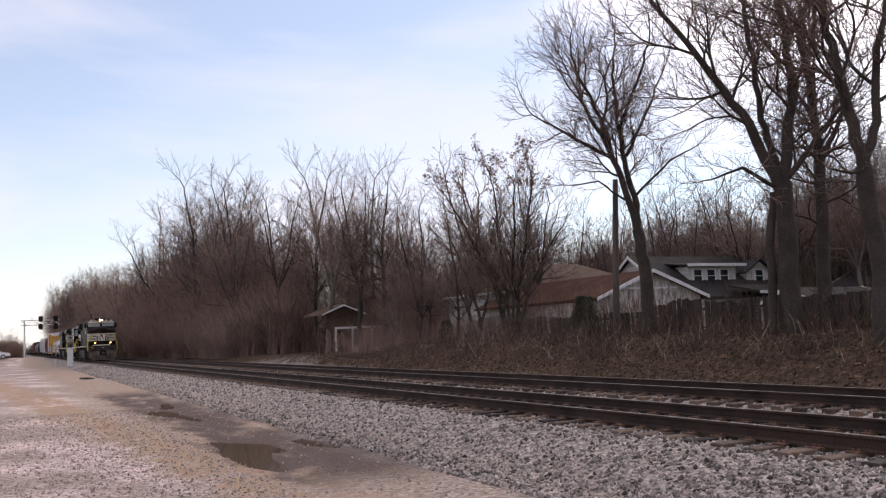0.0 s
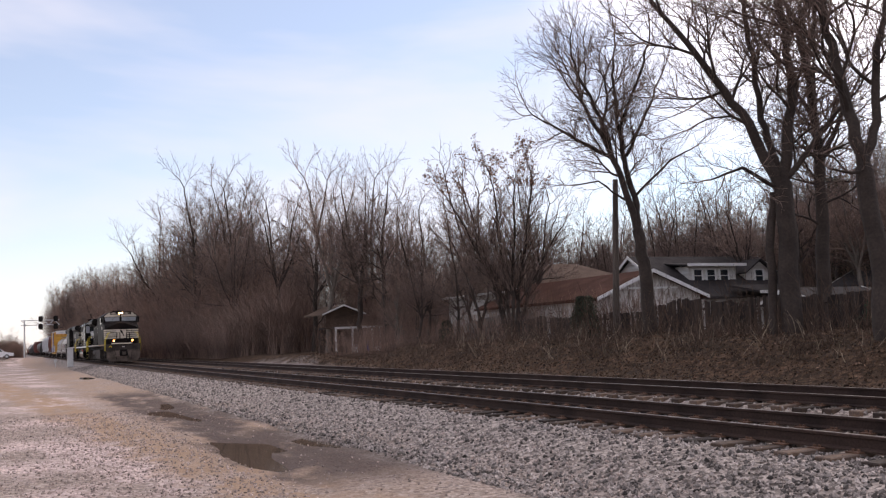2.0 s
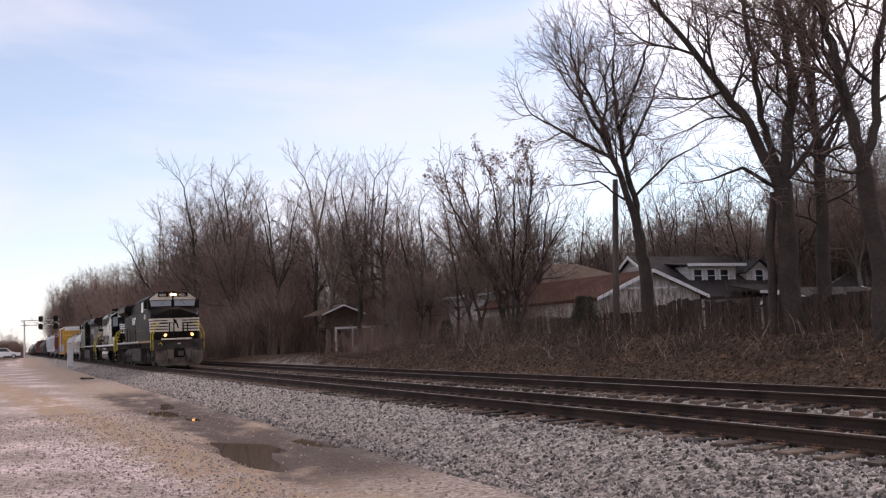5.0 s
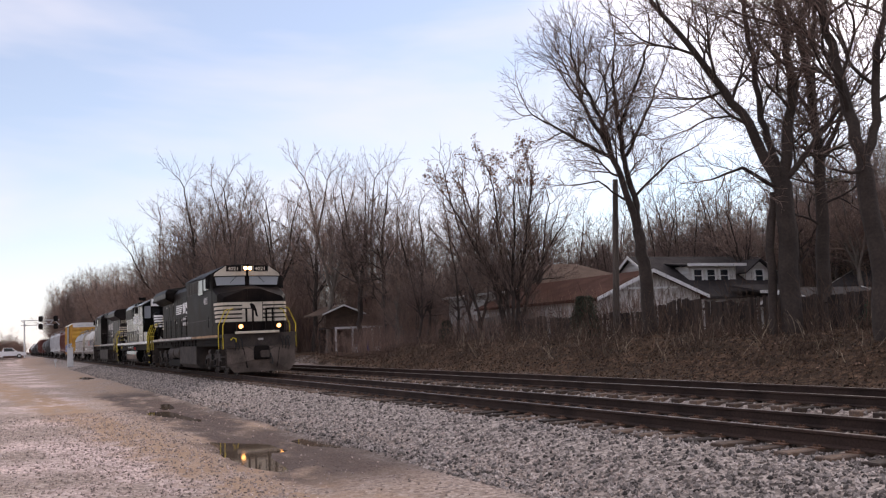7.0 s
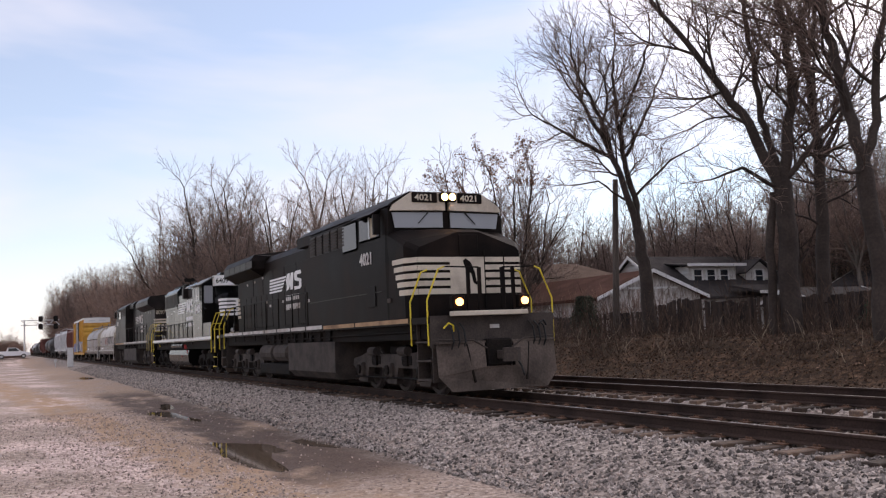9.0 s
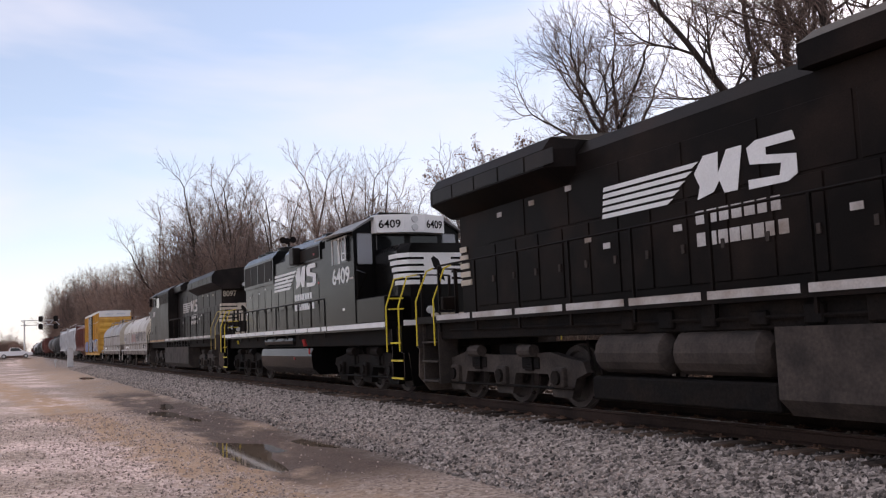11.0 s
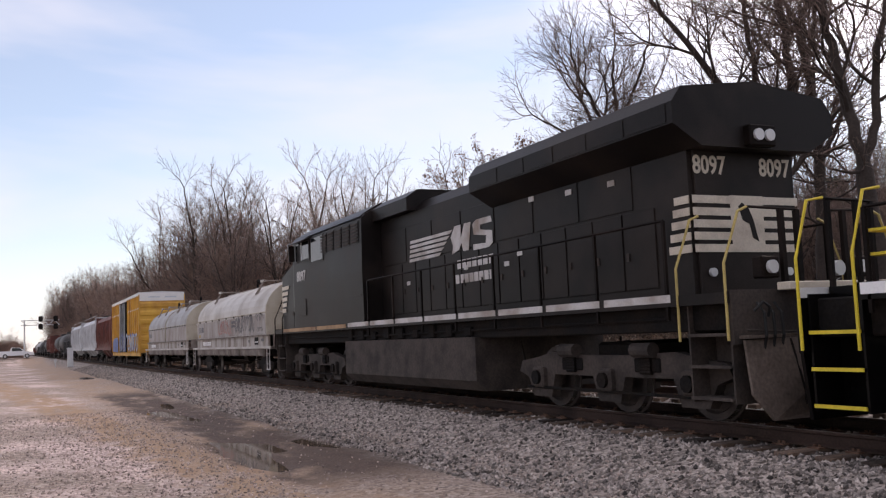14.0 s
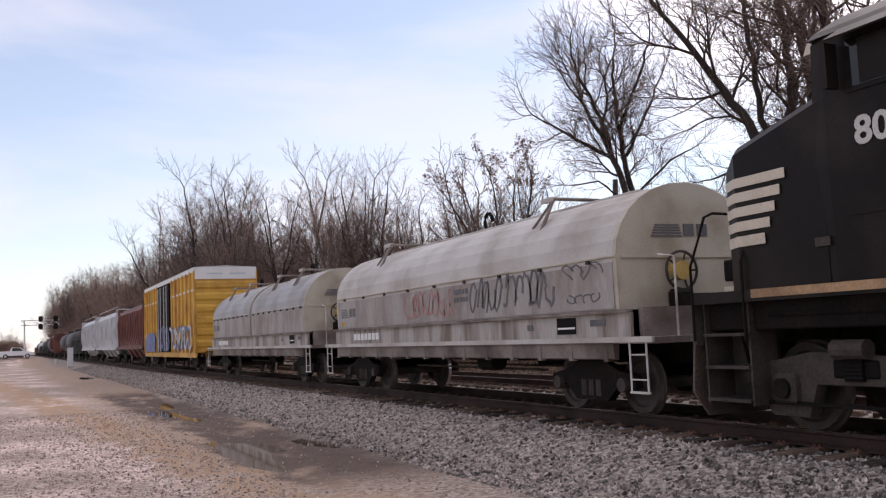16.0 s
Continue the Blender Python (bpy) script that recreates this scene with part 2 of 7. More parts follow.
def ground_material():
    m = bpy.data.materials.new("ground_gravel_and_litter")
    m.use_nodes = True
    t = m.node_tree
    b = t.nodes["Principled BSDF"]
    b.inputs["Specular IOR Level"].default_value = 0.12
    geo = t.nodes.new("ShaderNodeNewGeometry")
    sep = t.nodes.new("ShaderNodeSeparateXYZ")
    t.links.new(geo.outputs["Position"], sep.inputs[0])

    def nz(scale, detail=5.0, stretch=(1, 1, 1), rough=0.6):
        mp = t.nodes.new("ShaderNodeMapping")
        mp.inputs["Scale"].default_value = stretch
        t.links.new(geo.outputs["Position"], mp.inputs["Vector"])
        n = t.nodes.new("ShaderNodeTexNoise")
        n.inputs["Scale"].default_value, n.inputs["Detail"].default_value, n.inputs["Roughness"].default_value = scale, detail, rough
        t.links.new(mp.outputs["Vector"], n.inputs["Vector"])
        return n.outputs["Fac"]

    def rng(src, a, b2, c=0.0, d=1.0):
        r = t.nodes.new("ShaderNodeMapRange")
        for k, v in zip(("From Min", "From Max", "To Min", "To Max"), (a, b2, c, d)):
            r.inputs[k].default_value = v
        t.links.new(src, r.inputs["Value"])
        return r.outputs["Result"]

    def math_node(op, a, b2):
        n = t.nodes.new("ShaderNodeMath")
        n.operation = op
        for i, s in enumerate((a, b2)):
            if isinstance(s, (int, float)):
                n.inputs[i].default_value = s
            else:
                t.links.new(s, n.inputs[i])
        return n.outputs[0]

    def mix(fac, a, b2):
        n = t.nodes.new("ShaderNodeMix")
        n.data_type = "RGBA"
        t.links.new(fac, n.inputs["Factor"])
        for k, s in (("A", a), ("B", b2)):
            if isinstance(s, tuple):
                n.inputs[k].default_value = (*s, 1)
            else:
                t.links.new(s, n.inputs[k])
        return n.outputs["Result"]

    y = math_node("ADD", sep.outputs["Y"], rng(nz(0.5), 0.3, 0.7, -0.6, 0.6))
    grain = nz(26, 4.0)
    cell = t.nodes.new("ShaderNodeTexVoronoi")
    cell.inputs["Scale"].default_value = 17
    t.links.new(geo.outputs["Position"], cell.inputs["Vector"])
    stone = t.nodes.new("ShaderNodeSeparateColor")
    t.links.new(cell.outputs["Color"], stone.inputs[0])
    gravel = mix(rng(stone.outputs["Red"], 0.1, 0.95), (0.15, 0.125, 0.112), (0.50, 0.425, 0.38))
    pale = mix(rng(stone.outputs["Green"], 0.2, 0.9), (0.42, 0.315, 0.285), (0.76, 0.61, 0.56))
    mud = mix(nz(1.3), (0.30, 0.195, 0.13), (0.48, 0.335, 0.23))
    dull = mix(rng(stone.outputs["Blue"], 0.1, 0.9), (0.18, 0.140, 0.122), (0.54, 0.445, 0.39))
    dull = mix(rng(nz(7, 4.0), 0.40, 0.60, 0.0, 0.55), dull, (0.34, 0.255, 0.20))
    rose = math_node("MULTIPLY", rng(nz(0.42, 7.0, (0.55, 1, 1)), 0.47, 0.58), rng(sep.outputs["Y"], 3.2, 1.9))
    lot = mix(rose, dull, pale)
    y_dirt = math_node("ADD", sep.outputs["Y"], rng(nz(0.9), 0.3, 0.7, -0.5, 0.5))
    # a tan strip of drying mud, and the dark wet mud beside it
    strip = math_node("ABSOLUTE", math_node("SUBTRACT", y_dirt, math_node("ADD", math_node("MULTIPLY", sep.outputs["X"], 0.08), 4.15)), 0)
    dry = math_node("MULTIPLY", rng(strip, 1.15, 0.45), rng(nz(1.6, 6.0, (0.4, 1, 1)), 0.34, 0.52))
    lot = mix(dry, lot, mud)
    centre = math_node("ADD", math_node("MULTIPLY", sep.outputs["X"], 0.012), 4.92)
    lane = math_node("ABSOLUTE", math_node("SUBTRACT", y_dirt, centre), 0)
    tan = math_node("MULTIPLY", rng(lane, 2.2, 1.2), rng(nz(0.7), 0.38, 0.55))
    tan = math_node("MULTIPLY", tan, rng(sep.outputs["X"], -9.5, -13.5))
    lot = mix(tan, lot, mix(nz(12, 5.0), (0.29, 0.20, 0.145), (0.46, 0.34, 0.26)))
    wet = math_node("MULTIPLY", rng(lane, 1.45, 1.0), rng(nz(1.0, 6.0, (0.35, 1, 1)), 0.33, 0.47))
    wet = math_node("MULTIPLY", wet, math_node("MULTIPLY", rng(sep.outputs["X"], -11.0, -13.0), rng(sep.outputs["X"], -44, -39)))
    lot = mix(wet, lot, mix(nz(6, 7.0, (0.6, 1, 1)), (0.060, 0.040, 0.032), (0.165, 0.115, 0.092)))
    litter = mix(rng(nz(5, 7.0), 0.38, 0.66), (0.022, 0.013, 0.008), (0.15, 0.088, 0.055))
    litter = mix(rng(nz(0.7), 0.42, 0.7), litter, (0.04, 0.026, 0.017))
    col = mix(rng(y, 5.1, 6.7), lot, gravel)
    col = mix(rng(y, 16.0, 17.2), col, litter)
    # grass beyond the lot
    col = mix(rng(sep.outputs["Y"], -18, -30), col, (0.13, 0.12, 0.07))
    hs = t.nodes.new("ShaderNodeHueSaturation")
    t.links.new(col, hs.inputs["Color"])
    t.links.new(rng(grain, 0.25, 0.75, 0.72, 1.25), hs.inputs["Value"])
    t.links.new(hs.outputs["Color"], b.inputs["Base Color"])
    t.links.new(rng(wet, 0, 1, 0.95, 0.70), b.inputs["Roughness"])
    bp = t.nodes.new("ShaderNodeBump")
    bp.inputs["Strength"].default_value, bp.inputs["Distance"].default_value = 0.7, 0.03
    t.links.new(math_node("ADD", grain, cell.outputs["Distance"]), bp.inputs["Height"])
    t.links.new(bp.outputs["Normal"], b.inputs["Normal"])
    return m


tagged(raw("ground", gv, gf, ground_material(), smooth=True), "gravel lot with muddy wheel tracks and a littered bank", "ground", kind="structure")

M_WATER = glassy("muddy_water", (0.13, 0.092, 0.065), 0.04)
for lie, (px, py, a, b_, turn) in enumerate(POOLS):
    n = 40
    ring = [(px + 1.6 * a * math.cos(k * 2 * math.pi / n) * math.cos(turn) - 1.6 * b_ * math.sin(k * 2 * math.pi / n) * math.sin(turn),
             py + 1.6 * a * math.cos(k * 2 * math.pi / n) * math.sin(turn) + 1.6 * b_ * math.sin(k * 2 * math.pi / n) * math.cos(turn), -0.652 - 0.004 * lie) for k in range(n)]
    low = [(x, y, -0.72) for x, y, _ in ring]
    tagged(raw("puddle", ring + low, [tuple(range(n)), tuple(range(2 * n - 1, n - 1, -1))] + [(k, n + k, n + (k + 1) % n, (k + 1) % n) for k in range(n)], M_WATER),
           "shallow brown rain puddle in the gravel lot", "puddle", group="puddles in the lot", kind="stuff")

# ---------------------------------------------------------------- tracks
RAIL = [(-0.076, -0.18), (0.076, -0.18), (0.076, -0.165), (0.012, -0.14), (0.010, -0.045), (0.037, -0.032), (0.037, -0.006), (0.028, 0.0), (-0.028, 0.0), (-0.037, -0.006), (-0.037, -0.032), (-0.010, -0.045), (-0.012, -0.14), (-0.076, -0.165)]
X_FAR, X_END = -900.0, 60.0


def lay_track(yc, lab):
    tr = thing("track", lab, "railway track", "tracks", "structure", pose(0, yc, 0))
    for side in (-0.755, 0.755):
        bm = extrude_x(bmesh.new(), [(side + a, b2) for a, b2 in RAIL], X_FAR, X_END)
        rail = part("rail", bm, M_RAIL, tr, "rusty brown steel rail")
        part("running_surface", B(X_FAR, X_END, side - 0.026, side + 0.026, 0.0, 0.003), M_RAILTOP, rail, "worn bright rail head")
    return tr


track_near = lay_track(NEAR, "rusty railway track on grey ballast with timber ties")
track_far = lay_track(FAR, "second rusty railway track on grey ballast")

tie_mesh = None
plate_mesh = None
rng_t = random.Random(4)
for tr, yc, lo in ((track_near, NEAR, -84), (track_far, FAR, -60)):
    k, x = 0, -2.0
    while x > lo:
        if tie_mesh is None:
            o = part("tie", B(-0.115, 0.115, -1.37, 1.37, -0.375, -0.19, bevel=0.012), M_TIE, tr)
            tie_mesh = o.data
            bm = bmesh.new()
            for s in (-0.755, 0.755):
                box(bm, -0.09, 0.09, s - 0.17, s + 0.17, -0.191, -0.172)
                for q in (-0.1, 0.1):
                    box(bm, -0.05, -0.02, s + q - 0.012, s + q + 0.012, -0.172, -0.145)
                    box(bm, 0.02, 0.05, s + q - 0.012, s + q + 0.012, -0.172, -0.145)
            o2 = part("tie_plate", bm, M_PLATE, tr)
            plate_mesh = o2.data
        else:
            o, o2 = new("tie", tie_mesh), new("tie_plate", plate_mesh)
            o.parent = o2.parent = tr
        o.matrix_basis = pose(x + rng_t.uniform(-0.03, 0.03), rng_t.uniform(-0.06, 0.06), rng_t.uniform(-0.012, 0.006), 0, 0, rng_t.uniform(-1.2, 1.2))
        o2.matrix_basis = pose(x, 0, 0)
        x -= 0.552
        k += 1
    bm = bmesh.new()
    vs, fs = [], []
    while x > -420:
        v0 = len(vs)
        vs += [(x + a, b2, c) for c in (-0.375, -0.19) for a, b2 in ((-0.115, -1.37), (0.115, -1.37), (0.115, 1.37), (-0.115, 1.37))]
        fs += [(v0 + 4, v0 + 5, v0 + 6, v0 + 7), (v0, v0 + 1, v0 + 5, v0 + 4), (v0 + 1, v0 + 2, v0 + 6, v0 + 5), (v0 + 3, v0, v0 + 4, v0 + 7)]
        x -= 0.552
    bm.free()
    tagged(raw("distant_ties", vs, fs, M_TIE, tr), kind="stuff")

# loose ballast stones
rs = np.random.RandomState(11)


def scatter(name, count, place, size, label, material):
    vs, fs = [], []
    base = np.array([(1, 0, 0), (-1, 0, 0), (0, 1, 0), (0, -1, 0), (0, 0, 1), (0, 0, -1)], float)
    tri = ((0, 2, 4), (2, 1, 4), (1, 3, 4), (3, 0, 4), (2, 0, 5), (1, 2, 5), (3, 1, 5), (0, 3, 5))
    for _ in range(count):
        x, y = place()
        r = size * (0.55 + 0.9 * rs.rand() ** 1.6)
        pts = base * r * (0.6 + 0.7 * rs.rand(6, 1)) * (1, 1, 0.8)
        a, c = rs.rand() * 6.28, rs.rand() * 6.28
        ca, sa, cc, sc = math.cos(a), math.sin(a), math.cos(c), math.sin(c)
        rot = np.array(((ca, -sa, 0), (sa, ca, 0), (0, 0, 1))) @ np.array(((1, 0, 0), (0, cc, -sc), (0, sc, cc)))
        pts = pts @ rot.T + (x, y, height(x, y) + r * 0.25)
        k = len(vs)
        vs += pts.tolist()
        fs += [(k + p, k + q, k + s) for p, q, s in tri]
    return tagged(raw(name, vs, fs, material), label, "gravel", kind="stuff")


def near_bed():
    x = -5.0 - 95 * rs.rand() ** 2.3
    return x, 5.5 + 10.2 * rs.rand() ** 1.35


def lot_place():
    x = -8.0 - 22 * rs.rand() ** 1.4
    y = 7.0 - 9.0 * rs.rand()
    if abs(y - 4.65) < 1.2 and rs.rand() < 0.85:
        y -= 2.6
    return x, y


scatter("ballast_stones", 62000, near_bed, 0.032, "loose grey crushed ballast stones", M_STONE)
M_STONE_PALE = mat("lot_gravel", (0.46, 0.36, 0.315), 0.9, var=0.26, scale=5, bump=0.3, fine=60, pick="island")
scatter("lot_gravel", 14000, lot_place, 0.020, "pale pinkish loose gravel", M_STONE_PALE)


# ---------------------------------------------------------------- trees
class Limbs:
    """Collects tapered round limbs in two meshes: stout ones and twigs."""

    def __init__(self, seed):
        self.r = random.Random(seed)
        self.v, self.f = ([], []), ([], [])
        self.tips = []

    def limb(self, pts, rads, sides, where):
        v, f = self.v[where], self.f[where]
        first = len(v)
        n = len(pts)
        for i in range(n):
            d = pts[min(i + 1, n - 1)] - pts[max(i - 1, 0)]
            a = d.cross(Vector((0.31, 0.95, 0.1))).normalized()
            b = d.cross(a).normalized()
            for k in range(sides):
                t = 2 * math.pi * k / sides
                v.append(pts[i] + (a * math.cos(t) + b * math.sin(t)) * rads[i])
        for i in range(n - 1):
            for k in range(sides):
                p, q = first + i * sides + k, first + i * sides + (k + 1) % sides
                f.append((p, q, q + sides, p + sides))


def branch(L, p, d, rad, length, least, rise, spread, room=3):
    """A limb that forks again and again down to fine twigs; the stronger shoot carries on, the weaker turns away."""
    r = L.r
    pts, rads, dd = [p.copy()], [rad], d.normalized()
    segs = 3 if rad > 0.03 else 2
    for i in range(segs):
        w = 0.16 if rad > 0.03 else 0.22
        dd = (dd + Vector((r.uniform(-w, w), r.uniform(-w, w), r.uniform(-w, w) + rise))).normalized()
        pts.append(pts[-1] + dd * (length / segs))
        rads.append(rad * (1 - 0.2 * (i + 1) / segs))
    L.limb(pts, rads, 6 if rad > 0.05 else 4 if rad > 0.02 else 3, 0 if rad > 0.028 else 1)
    if rad * 0.8 < least:
        L.tips.append(pts[-1])
        return
    a = dd.orthogonal().normalized()
    a.rotate(Matrix.Rotation(r.uniform(0, 6.28), 3, dd))
    side = radians(r.uniform(26, 48)) * spread
    main = radians(r.uniform(6, 18))
    branch(L, pts[-1], dd * math.cos(main) - a * math.sin(main), rad * r.uniform(0.76, 0.84), length * r.uniform(0.80, 0.97), least, rise, spread)
    branch(L, pts[-1], dd * math.cos(side) + a * math.sin(side), rad * r.uniform(0.56, 0.70), length * r.uniform(0.66, 0.9), least, rise, spread)
    if rad < 0.05 and r.random() < 0.72:
        t = dd.orthogonal().normalized()
        t.rotate(Matrix.Rotation(r.uniform(0, 6.28), 3, dd))
        branch(L, pts[1], dd * 0.75 + t * 0.66, rad * 0.42, length * r.uniform(0.5, 0.8), least, rise, spread)


def grown_tree(label, seed, stems, reach=0.95, least=0.0055, rise=0.05, spread=1.0, every=0.55, bark=None, twigs=None, leaves=0, group=""):
    """A tree on stout stems, each (points, first radius, last radius, share of its length that is bare); boughs leave them on all sides."""
    ob = thing("tree", label, "tree", group)
    L = Limbs(seed)
    r = L.r
    for pts, r0, r1, bare in stems:
        line = [Vector(p) for p in pts]
        fine, n = [], len(line) - 1
        for i in range(n):
            for k in range(4):
                q = line[i].lerp(line[i + 1], k / 4)
                w = 0.0 if i == 0 and k == 0 else 0.05
                fine.append(q + Vector((r.uniform(-w, w), r.uniform(-w, w), 0)))
        fine.append(line[-1])
        rads = [r0 + (r1 - r0) * i / (len(fine) - 1) for i in range(len(fine))]
        L.limb(fine, rads, 9, 0)
        long = sum((b - a).length for a, b in zip(fine, fine[1:]))
        turn, gone, due = r.uniform(0, 6.28), 0.0, bare * long
        for i in range(len(fine) - 1):
            gone += (fine[i + 1] - fine[i]).length
            while gone > due and bare < 1:
                ax = (fine[i + 1] - fine[i]).normalized()
                turn += 2.4 + r.uniform(-0.4, 0.4)
                a = ax.orthogonal().normalized()
                a.rotate(Matrix.Rotation(turn, 3, ax))
                ang = radians(r.uniform(35, 62)) * spread
                size = min(rads[i] * r.uniform(0.36, 0.56), 0.055)
                branch(L, fine[i], ax * math.cos(ang) + a * math.sin(ang), max(size, least * 1.5), reach * r.uniform(0.75, 1.1) * (0.35 + size / 0.055) * 0.62, least, rise, spread)
                due += every * r.uniform(0.7, 1.3)
        if bare < 1:
            branch(L, fine[-1], fine[-1] - fine[-2], r1, reach * (0.35 + r1 / 0.055) * 0.62, least, rise, spread)
    raw("trunk", L.v[0], L.f[0], bark or M_BARK, ob, smooth=True)
    ob["tall"] = max(v.z for v in L.v[1])
    raw("crown", L.v[1], L.f[1], twigs or M_TWIG, ob, "bare fine twigs")
    if leaves:
        vs, fs = [], []
        high = [p for p in L.tips if p.z > 0.72 * ob["tall"]]
        for p in r.sample(high, min(leaves, len(high))):
            for _ in range(3):
                q = p + Vector((r.uniform(-.12, .12), r.uniform(-.12, .12), r.uniform(-.2, .02)))
                a = Vector((r.uniform(-1, 1), r.uniform(-1, 1), r.uniform(-1, 1))).normalized()
                b = a.orthogonal().normalized()
                s = r.uniform(0.05, 0.10)
                k = len(vs)
                vs += [q - a * s, q + b * s * 0.5, q + a * s, q - b * s * 0.5]
                fs += [(k, k + 1, k + 2), (k, k + 2, k + 3)]
        tagged(raw("dead_leaves", vs, fs, M_DEADLEAF, ob, "withered brown seed clusters"), kind="stuff")
    return ob


M_DEADLEAF = mat("dead_leaf", (0.20, 0.105, 0.07), 0.9, var=0.3, scale=2, bump=0, pick="island")


def stand(ob, x, y, turn=0, size=1.0, sink=0.05):
    ob.matrix_basis = pose(x, y, height(x, y) - sink, 0, 0, turn)
    return ob


# large trees on the bank
SPAN = 64.6      # their stems fan out across this bearing
t1 = grown_tree("tall bare tree with a spreading fine-twigged crown", 21, [
    ([(0.05, 0, -0.3), (-0.08, 0, 2.8), (-0.26, 0, 4.1)], 0.27, 0.21, 1),
    ([(-0.26, 0, 4.1), (-0.53, 0, 5.4), (-1.03, 0.1, 6.9)], 0.15, 0.11, 0.6),
    ([(-1.03, 0.1, 6.9), (-2.1, 0.4, 7.6), (-3.0, 0.7, 8.3), (-3.6, 0.9, 8.7)], 0.085, 0.035, 0.1),
    ([(-1.03, 0.1, 6.9), (-1.5, -0.4, 8.4), (-2.3, -0.9, 9.9), (-2.6, -1.2, 10.8)], 0.09, 0.035, 0.1),
    ([(-0.26, 0, 4.1), (-0.2, 0.1, 5.0), (-0.5, 0.2, 6.5), (-0.64, 0.3, 7.9), (-0.85, 0.2, 9.9), (-0.7, 0.1, 11.2)], 0.15, 0.035, 0.3),
    ([(-0.46, 0.2, 7.0), (0.5, 0.9, 8.7), (1.3, 1.3, 10.3)], 0.075, 0.03, 0.15),
    ([(-0.23, 0.1, 5.4), (1.0, -0.6, 6.6), (1.7, -1.0, 6.9)], 0.055, 0.025, 0.2),
    ([(-0.60, 0.3, 8.2), (0.19, -0.8, 10.4), (0.4, -1.2, 11.3)], 0.065, 0.03, 0.2),
    ([(-0.58, 0, 5.2), (-1.8, -0.7, 5.9), (-2.8, -1.2, 5.7)], 0.045, 0.022, 0.2)], reach=0.74, least=0.0036)
stand(t1, -28.3, 22.0, SPAN)
t2 = grown_tree("massive bare tree with several ascending limbs", 5, [
    ([(0, 0, -0.3), (0.06, 0, 2.8), (0.06, 0, 4.9)], 0.33, 0.28, 1),
    ([(0.0, 0, 4.6), (-0.8, 0.1, 6.8), (-1.8, 0.2, 8.3), (-2.9, 0.2, 10.0), (-4.0, 0.3, 11.5)], 0.19, 0.05, 0.25),
    ([(0.0, 0, 4.9), (-0.14, 0.3, 6.1), (-0.32, 0.5, 7.3), (-0.36, 0.7, 9.2), (-0.5, 0.8, 11.0), (-0.54, 0.8, 12.8)], 0.14, 0.05, 0.3),
    ([(0.08, 0, 4.8), (0.29, -0.2, 6.6), (0.43, -0.4, 7.7), (0.28, -0.6, 9.3), (0.05, -0.7, 11.0), (-0.1, -0.7, 12.8)], 0.19, 0.06, 0.3),
    ([(0.1, 0, 4.9), (1.13, -0.6, 6.3), (2.1, -1.0, 7.4)], 0.11, 0.035, 0.25),
    ([(-0.5, 0.25, -0.3), (-0.38, 0.25, 2.8), (-0.2, 0.15, 4.6)], 0.15, 0.12, 1),
    ([(-0.1, 0, 4.7), (-1.4, -0.6, 5.3), (-2.5, -1.0, 4.9)], 0.075, 0.025, 0.2),
    ([(0.2, 0, 5.2), (0.9, 1.2, 7.0), (1.4, 2.1, 9.0)], 0.10, 0.04, 0.2)], reach=0.88, least=0.0043)
stand(t2, -21.3, 22.0, SPAN)
t3 = grown_tree("tall bare tree leaning over the bank", 8, [
    ([(0.16, 0, -0.3), (0.15, 0, 2.3), (-0.03, 0, 4.6)], 0.27, 0.23, 1),
    ([(-0.03, 0, 4.6), (-0.35, 0, 6.1), (-0.58, 0.1, 8.0), (-0.88, 0.1, 9.3), (-1.2, 0.2, 11.2)], 0.18, 0.06, 0.3),
    ([(-0.03, 0, 4.6), (0.3, -0.1, 5.8), (0.5, -0.2, 7.7), (0.8, -0.2, 8.9), (1.2, -0.3, 10.8)], 0.14, 0.05, 0.3),
    ([(-0.35, 0, 6.0), (-0.7, -0.5, 6.8), (-1.15, -0.8, 7.4)], 0.075, 0.04, 0.3),
    ([(-0.03, 0, 4.5), (-0.5, -0.3, 4.4), (-1.1, -0.5, 4.5)], 0.05, 0.025, 0.2)], reach=0.9, least=0.0048)
stand(t3, -16.9, 20.5, SPAN)
t4 = grown_tree("bare multi-stemmed tree with withered seed clusters", 13, [
    ([(0, 0, -0.3), (-0.2, 0.3, 3.0), (-0.45, 0.6, 6.0), (-0.6, 0.9, 8.6)], 0.13, 0.04, 0.3),
    ([(0.1, 0, -0.3), (0.45, -0.3, 3.0), (1.0, -0.6, 6.0), (1.4, -0.9, 8.8)], 0.13, 0.04, 0.3),
    ([(-0.1, 0, -0.3), (-1.0, 0.3, 3.6), (-2.3, 0.8, 6.6), (-3.1, 1.0, 8.0)], 0.11, 0.035, 0.3),
    ([(0.15, 0, -0.3), (1.2, 0.2, 3.2), (2.3, 0.4, 5.2), (3.0, 0.5, 6.2)], 0.10, 0.03, 0.3),
    ([(0, -0.1, -0.3), (0.1, -0.9, 3.4), (0.25, -1.8, 6.4), (0.3, -2.2, 8.0)], 0.10, 0.035, 0.3),
    ([(-0.1, 0.1, -0.3), (-0.7, 0.9, 3.4), (-1.6, 1.7, 6.0), (-2.0, 2.2, 8.0)], 0.10, 0.035, 0.3)],
    reach=0.80, least=0.0062, rise=0.10, spread=0.8, every=0.28, leaves=750)
stand(t4, -44.2, 25.0, SPAN)
